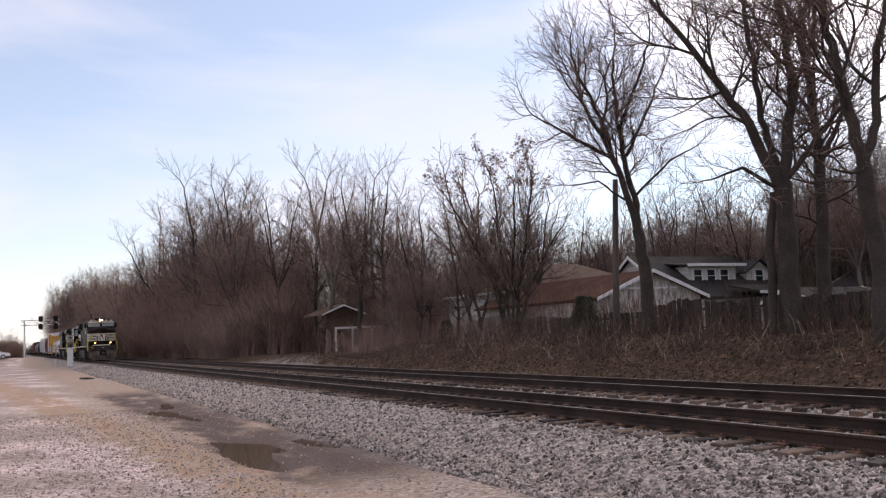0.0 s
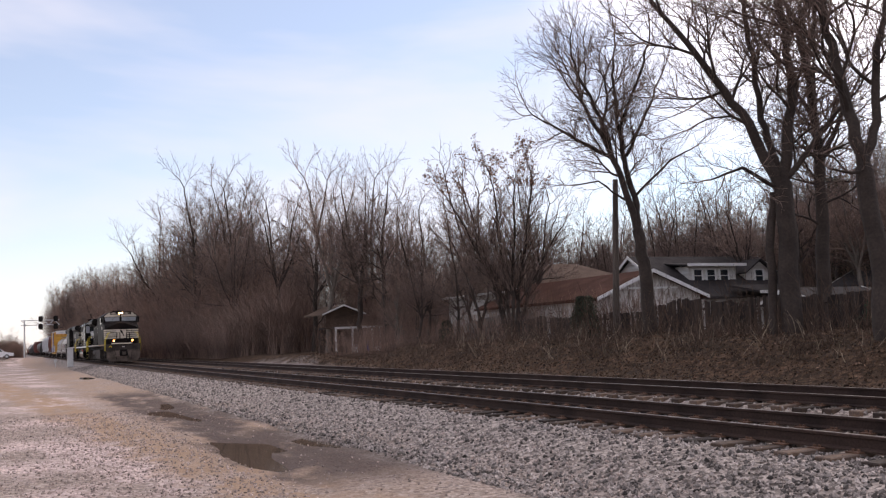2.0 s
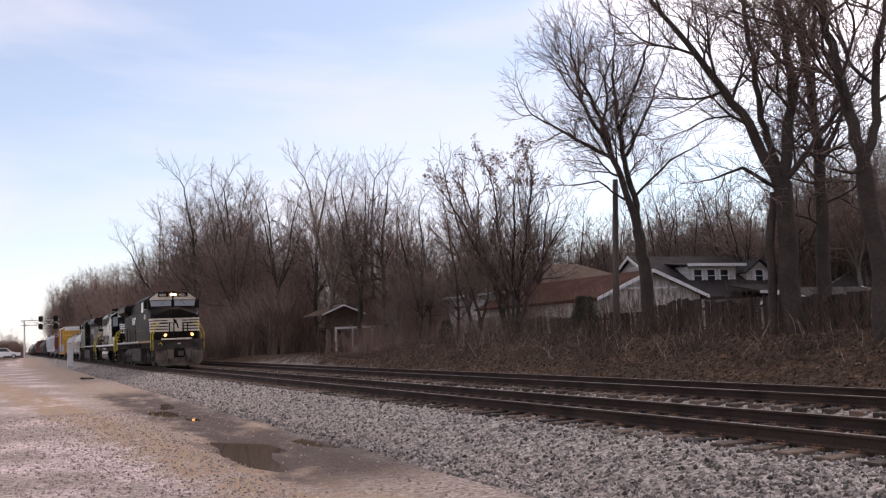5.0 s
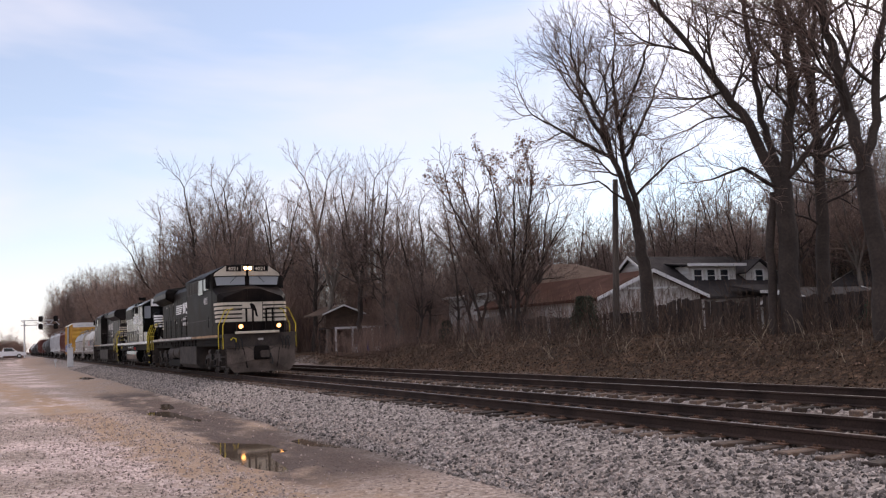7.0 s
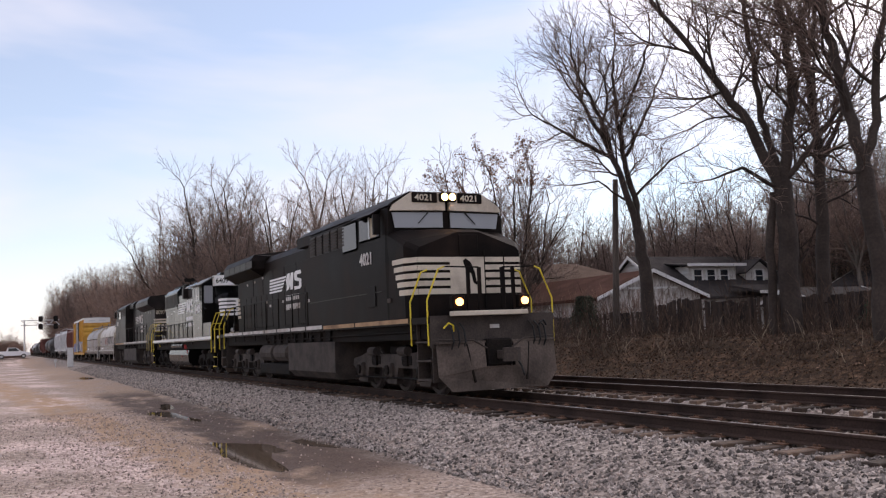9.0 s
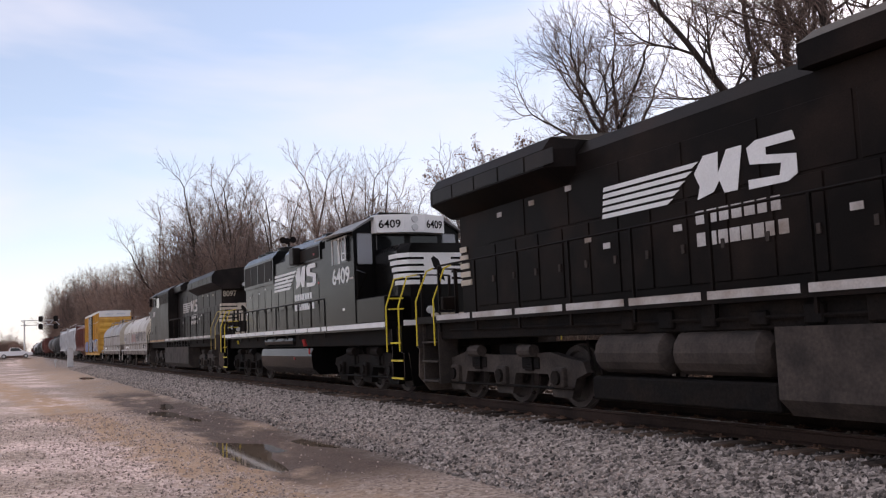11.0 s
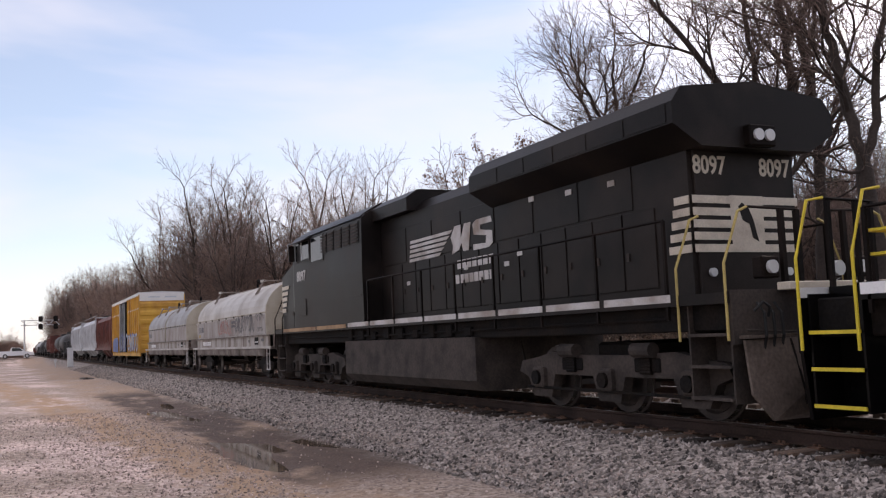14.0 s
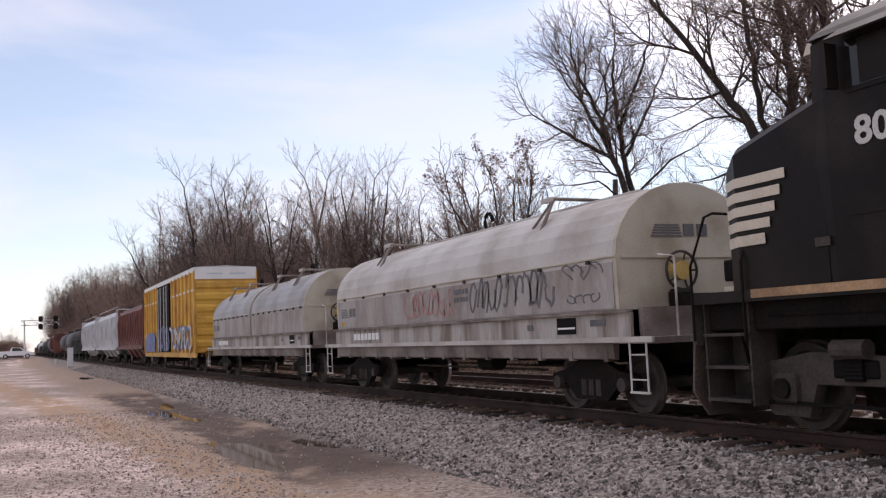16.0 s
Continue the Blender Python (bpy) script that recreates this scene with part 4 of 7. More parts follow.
# ---------------------------------------------------------------- wide-cab locomotives
def wide_cab_loco(label, number, paint, stripe, sill, nose_mat, lit, wing, mark, sense, worn_rail, rear_rail=None):
    """Six-axle wide-cab road diesel. wing: front end of the radiator wings; mark: x range of the emblem."""
    v = thing("locomotive", label, "locomotive", "locomotives of the train")
    LEN = 21.2
    nx = 0.0 if sense > 0 else 0.45      # this nose reaches farther forward
    part("frame", B(-LEN + 0.1, -0.1, -1.35, 1.35, 1.22, 1.62, bevel=0.02), M_DARKGRIME, v)
    part("walkway", B(-LEN + 0.03, -0.03, -1.53, 1.53, 1.56, 1.70), paint, v)
    sill_bars(v, [(-20.1 + k * 1.62, -20.1 + k * 1.62 + 1.5) for k in range(8)], 1.615, 1.72, 1.533, stripe)
    sill_bars(v, [(-7.1, -4.6), (-4.5, -1.1)], 1.60, 1.70, 1.535, M_RUSTSTRIPE)
    # full-width cab with the equipment cabin behind it
    sec = [(-1.5, 1.70), (-1.52, 3.0), (-1.5, 4.30), (-1.42, 4.40), (-0.95, 4.66), (0.95, 4.66), (1.42, 4.40), (1.5, 4.30), (1.52, 3.0), (1.5, 1.70)]
    bm = loft(bmesh.new(), [[(-8.4, a, b) for a, b in sec], [(-2.35, a, b) for a, b in sec], [(-2.2 + (0.0 if b > 3.9 else 0.05), a * 0.985, b) for a, b in sec]])
    part("cab", bm, paint, v)
    part("cab_roof", loft(bmesh.new(), [[(x, a, b) for a, b in ((-1.5, 4.36), (-1.36, 4.47), (-0.94, 4.71), (0.94, 4.71), (1.36, 4.47), (1.5, 4.36), (0, 4.3))] for x in (-8.3, -2.16)]), paint, v)
    part("roof_box", B(-4.4, -3.5, -0.4, 0.4, 4.70, 4.86, bevel=0.04), paint, v)
    part("antenna_plate", B(-3.3, -2.7, -0.3, 0.3, 4.71, 4.80, bevel=0.03), M_DARKGRIME, v)
    part("air_horn", T([(-6.2, -0.3, 4.8), (-5.8, -0.3, 4.88), (-5.6, -0.3, 4.88)], [0.04, 0.05, 0.1], 8), M_DARKGRIME, v)
    # nose
    nose = [[(x, y * k, z) for y, z in ((-1, 1.7), (-1, zt - 0.10), (-0.94, zt), (-0.22, zm), (0.22, zm), (0.94, zt), (1, zt - 0.10), (1, 1.7))] for x, k, zt, zm in ((-2.25, 1.5, 3.78, 3.83), (-1.35 + nx, 1.48, 3.44, 3.72), (-1.02 + nx, 1.30, 3.28, 3.62))]
    part("nose", loft(bmesh.new(), nose), paint, v)
    door_x = -1.0 + nx
    for ya in (0.36, 0.86):
        part("door_seam", B(door_x - 0.02, door_x + 0.012, ya, ya + 0.02, 1.75, 3.2), M_DARKGRIME, v)
    part("nose_door", B(door_x - 0.03, door_x + 0.012, -0.26, 0.22, 3.08, 3.56, bevel=0.008), paint, v)
    part("door_handle", T([(door_x + 0.02, 0.45, 2.5), (door_x + 0.06, 0.45, 2.55), (door_x + 0.06, 0.6, 2.55)], 0.015), M_DARKGRIME, v)
    # nose stripes: one cream field with dark bars
    for s in (-1, 1):
        bm = bmesh.new()
        for k in range(5):
            zt, zb = 3.05 - k * 0.176, 3.05 - k * 0.176 - (0.115 if k < 4 else 0.125)
            # wraps from the front face round the corner on to the side
            for (xa, ya), (xb, yb) in (((-1.012 + nx, s * 0.34), (-1.012 + nx, s * 1.295)), ((-1.012 + nx, s * 1.30), (-1.345 + nx, s * 1.485)), ((-1.345 + nx, s * 1.488), (-1.95 + 0.5 * nx + 0.09 * k, s * 1.508))):
                n = Vector((yb - ya, xa - xb, 0)).normalized() * 0.008
                if n.x * 1 + n.y * s < 0:
                    n = -n
                q = [(xa, ya), (xb, yb), (xb + n.x, yb + n.y), (xa + n.x, ya + n.y)]
                loft(bm, [[(a, b, zb) for a, b in q], [(a, b, zt) for a, b in q]])
        part("nose_stripes", bm, nose_mat, v)["kind"] = "stuff"
    part("nose_panel", B(-1.02 + nx, -1.000 + nx, -0.50, 0.36, 2.22, 3.05), nose_mat, v, "cream nose panel")
    part("nose_emblem", loft(bmesh.new(), [[(x, -a + 0.18, b) for a, b in horse_block(0.0, 2.40, 0.62, 0.36)] for x in (-1.002 + nx, -0.992 + nx)]), paint, v, "dark plain emblem")
    # front windows and number boards
    for s in (-1, 1):
        win = [(s * 0.10, 3.86), (s * 1.33, 3.84), (s * 1.40, 4.20), (s * 0.10, 4.22)]
        pane = part("windscreen", loft(bmesh.new(), [[(-2.16, a, b) for a, b in win], [(-2.13, a, b) for a, b in win]]), M_GLASS_SKYTONE, v)
        part("wiper", T([(-2.11, s * 0.45, 4.25), (-2.10, s * 0.75, 3.95)], 0.012), M_RUBBER, pane)
        brow = [(s * 0.06, 4.26), (s * 1.44, 4.24), (s * 1.38, 4.38), (s * 0.92, 4.68), (s * 0.06, 4.68)]
        part("number_panel", loft(bmesh.new(), [[(-2.22, a, b) for a, b in brow], [(-2.06, a, b) for a, b in brow]]), nose_mat, v, "cream panel over the windscreen")
        nb = part("number_board", B(-2.08, -2.02, min(s * 0.27, s * 0.92), max(s * 0.27, s * 0.92), 4.44, 4.68, bevel=0.015), M_BLACK, v, "black number board with pale digits")
        lettering("number", number, 0.15, M_CREAM, nb, pose(-2.017, (-0.86 if s < 0 else 0.33), 4.485, 90, 0, 90), fat=0.004, wide=1.15)
        part("headlight", T([(-2.06, s * 0.10, 4.57), (-1.95, s * 0.10, 4.57)], 0.085, 14), M_LAMP if lit else M_LENS, v, "glowing round headlight" if lit else "unlit headlight")
    part("headlight_housing", B(-2.14, -1.97, -0.22, 0.22, 4.46, 4.68, bevel=0.03), M_BLACK, v)
    # side windows, awnings and digits
    for s in (-1, 1):
        yy = s * 1.513
        for xa, xb, za, zb, g in ((-4.05, -2.65, 3.66, 4.27, 1), (-5.35, -4.2, 3.52, 4.28, 0)):
            fr = part("window_frame", B(xa, xb, min(yy, yy - s * 0.02), max(yy, yy + s * 0.015) , za, zb), M_BLACK_OLD, v)
            part("pane", B(xa + 0.05, xb - 0.05, min(yy + s * 0.012, yy + s * 0.022), max(yy + s * 0.012, yy + s * 0.022), za + 0.05, zb - 0.05), M_GLASS, fr)
            if g:
                part("window_post", B((xa + xb) / 2 + 0.02, (xa + xb) / 2 + 0.09, min(yy + s * 0.02, yy + s * 0.035), max(yy + s * 0.02, yy + s * 0.035), za + 0.04, zb - 0.04), M_ALU, fr)
                part("curtain", B((xa + xb) / 2 + 0.12, xb - 0.2, min(yy + s * 0.021, yy + s * 0.027), max(yy + s * 0.021, yy + s * 0.027), za + 0.06, zb - 0.08), M_TAN if lit else M_BLACK_OLD, fr)
        o = [(s * 1.50, 4.37), (s * 1.50, 4.34), (s * 1.74, 4.20), (s * 1.75, 4.22)]
        part("awning", loft(bmesh.new(), [[(x, a, b) for a, b in o] for x in (-4.1, -2.6)]), paint, v)
        part("mirror", B(-2.6, -2.54, min(s * 1.55, s * 1.72), max(s * 1.55, s * 1.72), 3.72, 4.20), M_BLACK_OLD, v)
        lettering("number", number, 0.30, stripe, v, pose(-4.06 if s < 0 else -2.72, s * 1.528, 3.10, 90, 0, 0 if s < 0 else 180), fat=0.010, wide=1.08)
        part("hatch", B(-3.6, -3.05, min(s * 1.515, s * 1.53), max(s * 1.515, s * 1.53), 2.05, 2.55, bevel=0.005), paint, v)
        part("seam", B(-8.3, -2.6, min(s * 1.518, s * 1.526), max(s * 1.518, s * 1.526), 2.38, 2.40), M_BLACK_OLD, v)
        part("label_plate", B(-2.3, -2.1, min(s * 1.51, s * 1.53), max(s * 1.51, s * 1.53), 2.1, 2.2), M_GRIME, v)
        for x in (-8.2, -7.55, -6.9, -6.25, -5.65):
            lv = part("intake_grille", B(x, x + 0.5, min(s * 1.505, s * 1.52), max(s * 1.505, s * 1.52), 3.7, 4.26), M_BLACK_OLD, v)
            for k in range(6):
                part("louvre", B(x + 0.03, x + 0.47, min(s * 1.52, s * 1.545), max(s * 1.52, s * 1.545), 3.74 + k * 0.085, 3.78 + k * 0.085), M_GRIME, lv)
    # engine hood with doors
    hood = [(-0.98, 1.70), (-0.98, 4.18), (-0.78, 4.42), (0.78, 4.42), (0.98, 4.18), (0.98, 1.70)]
    part("hood", extrude_x(bmesh.new(), hood, -19.95, -8.4), paint, v)
    part("cabin_top", loft(bmesh.new(), [[(x, a, b) for a, b in ((-1.2, 4.2), (-1.2, 4.5), (-0.9, 4.70), (0.9, 4.70), (1.2, 4.5), (1.2, 4.2))] for x in (-10.6, -8.35)]), paint, v)
    part("exhaust_stack", B(-12.6, -11.9, -0.3, 0.3, 4.4, 4.62, bevel=0.03), M_DARKGRIME, v)
    for s in (-1, 1):
        for k in range(13):
            x = -19.2 + k * 0.79
            d = part("hood_door", B(x, x + 0.74, min(s * 0.97, s * 1.002), max(s * 0.97, s * 1.002), 1.86, 3.02, bevel=0.006), paint, v)
            part("latch", B(x + 0.62, x + 0.68, min(s * 1.0, s * 1.025), max(s * 1.0, s * 1.025), 2.3, 2.42), M_GRIME, d)
        for k in range(7):
            x = -18.7 + k * 1.45
            part("hood_panel", B(x, x + 1.38, min(s * 0.97, s * 0.996), max(s * 0.97, s * 0.996), 3.06, 3.86, bevel=0.006), paint, v)
        for x, z in ((-18.3, 3.5), (-17.1, 3.55), (-15.9, 3.62), (-15.4, 2.7), (-13.2, 2.62), (-10.2, 2.5), (-14.9, 2.55)):
            part("notice_plate", B(x, x + 0.18, min(s * 1.0, s * 1.012), max(s * 1.0, s * 1.012), z, z + 0.09), M_DIRTYWHITE, v)
    # radiator wings
    w = [(-1.0, 3.72), (-1.47, 4.0), (-1.47, 4.30), (-1.30, 4.52), (0, 4.68), (1.30, 4.52), (1.47, 4.30), (1.47, 4.0), (1.0, 3.72)]
    part("radiator_wing", loft(bmesh.new(), [[(-20.3, a, b) for a, b in w], [(wing, a, b) for a, b in w], [(wing + 0.25, a * 0.68, min(b, 4.45)) for a, b in w]]), paint, v, "overhanging radiator housing")
    for s in (-1, 1):
        n = round((wing + 20.2) / 0.95)
        for k in range(n):
            x = -20.2 + k * 0.95
            part("radiator_screen", B(x + 0.03, x + 0.92, min(s * 1.468, s * 1.48), max(s * 1.468, s * 1.48), 4.03, 4.28), M_BLACK_OLD, v)
    # rear end
    part("rear_panel", B(-20.0, -19.95, -0.9, 0.9, 1.72, 3.9, bevel=0.01), paint, v)
    for s in (-1, 1):
        lettering("number", number, 0.26, M_CREAM, v, pose(-20.005, 0.93 if s < 0 else -0.28, 3.40, 90, 0, -90), fat=0.007, wide=0.82)
        for k in range(5):
            part("rear_stripe", B(-20.012, -20.003, min(s * 0.30, s * 0.97), max(s * 0.30, s * 0.97), 2.30 + k * 0.17, 2.41 + k * 0.17), nose_mat, v)
        part("rear_light", T([(-20.40, s * 0.10, 3.89), (-20.46, s * 0.10, 3.89)], 0.085, 12), M_LENS, v)
        part("class_light", T([(-20.0, s * 0.7, 2.02), (-20.05, s * 0.7, 2.02)], 0.06, 12), M_LENS, v)
        for k in range(5):
            z = 2.30 + k * 0.17
            part("side_stripe", B(-19.96, -19.5 - 0.04 * k, min(s * 0.985, s * 1.006), max(s * 0.985, s * 1.006), z, z + 0.11), nose_mat, v)
    part("rear_light_box", B(-20.42, -19.9, -0.24, 0.24, 3.74, 4.04, bevel=0.02), M_BLACK, v)
    part("rear_emblem_panel", B(-20.010, -20.002, -0.30, 0.30, 2.30, 3.1), nose_mat, v, "cream emblem panel")
    part("rear_emblem", loft(bmesh.new(), [[(x, a - 0.18, b) for a, b in horse_block(0.0, 2.45, 0.55, 0.34)] for x in (-20.018, -20.008)]), paint, v, "dark plain emblem")
    # mark and words on both hood sides
    for s in (-1, 1):
        emblem(v, 1.004, s, mark[0], mark[1], 2.98, 3.58, M_DIRTYWHITE if sense < 0 or worn_rail else M_WHITE)
        m0 = mark[0] + 0.54 * (mark[1] - mark[0]) if s < 0 else mark[0]
        word_bars(v, 1.004, s, m0, m0 + 0.40 * (mark[1] - mark[0]), 2.66, 2.84, M_DIRTYWHITE, 7, 3)
        word_bars(v, 1.004, s, m0, m0 + 0.42 * (mark[1] - mark[0]), 2.36, 2.54, M_DIRTYWHITE, 8, 5)
    side_rails(v, -20.0, -8.7, 1.70, 2.72, 1.50, 1.6, M_BLACK)
    # end platforms: rails, steps, pilot, plow
    yl = M_YELLOW
    for e, way in ((0.0, 1), (-LEN, -1)):
        rail = (yl if sense > 0 else M_BLACK) if way > 0 else (rear_rail or yl)
        for s in (-1, 1):
            stair(v, e - way * 0.12, e - way * 0.92, 1.42, s, M_GRIME, M_GRIME)
            for q in (0.06, 0.96):
                grab(v, [(e - way * q, s * 1.53, 1.10), (e - way * q, s * 1.53, 2.05), (e - way * q, s * 1.25, 2.70), (e - way * q, s * 1.10, 2.76)], rail)
        part("end_plate", B(min(e, e - way * 0.06), max(e, e - way * 0.06), -1.5, 1.5, 1.05, 1.72), M_GRIME, v)
        for s in (-1, 1):
            for yq in (0.55, 0.28):
                part("stanchion", B(e - way * 0.05 - 0.03, e - way * 0.05 + 0.03, s * yq - 0.035, s * yq + 0.035, 1.7, 2.74), M_BLACK, v)
            grab(v, [(e - way * 0.05, s * 0.3, 2.74), (e - way * 0.05, s * 1.1, 2.76)], M_BLACK)
            dl = part("ditch_light_box", B(min(e - way * 0.02, e - way * 0.2), max(e - way * 0.02, e - way * 0.2), s * 0.8 - 0.15, s * 0.8 + 0.15, 1.86, 2.14, bevel=0.02), M_BLACK, v)
            part("ditch_light", T([(e - way * 0.03, s * 0.8, 2.0), (e + way * 0.03, s * 0.8, 2.0)], 0.085, 14), M_DITCH if (lit and way > 0) else M_LENS, dl, "glowing ditch light" if lit and way > 0 else "")
        part("anticlimber", B(min(e, e + way * 0.22), max(e, e + way * 0.22), -1.05, 0.75, 1.70, 1.80, bevel=0.01), nose_mat, v)
        pl = [(-1.42, 1.10), (-1.42, 0.45), (-1.15, 0.13), (1.15, 0.13), (1.42, 0.45), (1.42, 1.10), (0.35, 1.12), (0.35, 0.62), (-0.35, 0.62), (-0.35, 1.12)]
        part("plow", loft(bmesh.new(), [[(e + way * (0.06 + (0.10 if abs(a) < 1 else 0.0) + 0.12 * (1.1 - b)), a, b) for a, b in pl], [(e + way * (0.10 + (0.10 if abs(a) < 1 else 0.0) + 0.12 * (1.1 - b)), a, b) for a, b in pl]]), M_DUST, v, "dusty steel snow plow")
        for s in (-1, 1):
            part("plow_brace", T([(e + way * 0.14, s * 0.75, 1.1), (e + way * 0.24, s * 0.62, 0.3)], 0.03), M_DARKGRIME, v)
            part("hose_rack", T([(e + way * 0.1, s * 1.25, 1.45), (e + way * 0.16, s * 1.15, 1.56), (e + way * 0.16, s * 1.05, 1.5), (e + way * 0.1, s * 1.02, 1.38)], 0.02), M_YELLOW if s < 0 else M_RUBBER, v)
            part("uncoupling_lever", T([(e + way * 0.12, s * 1.4, 1.22), (e + way * 0.18, s * 0.6, 1.18), (e + way * 0.22, s * 0.3, 1.0)], 0.018), M_GRIME, v)
        for q in (-1.12, -0.98, -0.84, 0.84, 0.98, 1.12):
            part("brake_hose", T([(e + way * 0.03, q, 1.55), (e + way * 0.17, q + 0.03, 1.42), (e + way * 0.20, q + 0.05, 1.15), (e + way * 0.12, q + 0.02, 0.98)], 0.02, 5), M_RUBBER, v)
        part("footboard", B(min(e, e + way * 0.16), max(e, e + way * 0.16), -1.42, 1.42, 1.12, 1.16), M_DUST, v)
        part("draft_gear", B(min(e, e + way * 0.25), max(e, e + way * 0.25), -0.3, 0.3, 0.62, 1.2, bevel=0.04), M_DARKGRIME, v)
        part("chain_plate", B(min(e, e + way * 0.02) - 0.002, max(e, e + way * 0.02) + 0.002, -0.1, 0.12, 1.42, 1.50), M_DIRTYWHITE, v)
        coupler(v, e + way * 0.2, way)
    # underframe
    tank = [(-1.46, 0.42), (-1.46, 1.25), (1.46, 1.25), (1.46, 0.42), (1.25, 0.22), (-1.25, 0.22)]
    if sense < 0:
        part("fuel_tank", extrude_x(bmesh.new(), tank, -14.25, -6.8), M_GRIME, v, "dusty fuel tank")
    else:
        part("fuel_tank", extrude_x(bmesh.new(), tank, -11.0, -6.4), M_GRIME, v, "dusty fuel tank")
        for s in (-1, 1):
            for x in (-14.7, -12.9):
                part("air_reservoir", T([(x, s * 1.2, 0.95), (x + 0.12, s * 1.2, 0.95), (x + 1.6, s * 1.2, 0.95), (x + 1.7, s * 1.2, 0.95)], [0.15, 0.30, 0.30, 0.15], 14), M_GRIME, v)
            part("equipment_box", B(-14.8, -11.05, min(s * 0.9, s * 1.42), max(s * 0.9, s * 1.42), 0.25, 0.6, bevel=0.03), M_DARKGRIME, v)
    for s in (-1, 1):
        for k in range(9):
            x = -14.0 + k * 0.85
            part("cable_box", B(x, x + 0.28, min(s * 1.2, s * 1.42), max(s * 1.2, s * 1.42), 1.27, 1.45 + 0.06 * (k % 3), bevel=0.02), M_DARKGRIME, v)
        part("pipe", T([(-19.8, s * 1.36, 1.4), (-10, s * 1.38, 1.36), (-1.2, s * 1.36, 1.4)], 0.03), M_DARKGRIME, v)
    truck3(v, -3.15, sense, M_GRIME)
    truck3(v, -18.05, sense, M_GRIME)
    return v


lead = wide_cab_loco("black wide-cab diesel locomotive with cream nose stripes and glowing headlights", "4021", M_BLACK, M_DIRTYWHITE, None, M_CREAM, True, -15.8, (-14.9, -10.9), 1, False)
TRAIN.append((lead, 54.3, 0))
third = wide_cab_loco("weathered black wide-cab diesel locomotive running backwards", "8097", M_BLACK_OLD, M_DIRTYWHITE, None, M_CREAM, False, -14.3, (-14.3, -10.2), -1, True, mat("faded_yellow", (0.50, 0.38, 0.13), 0.6, var=0.2, bump=0.03))
TRAIN.append((third, -9.35, 180))


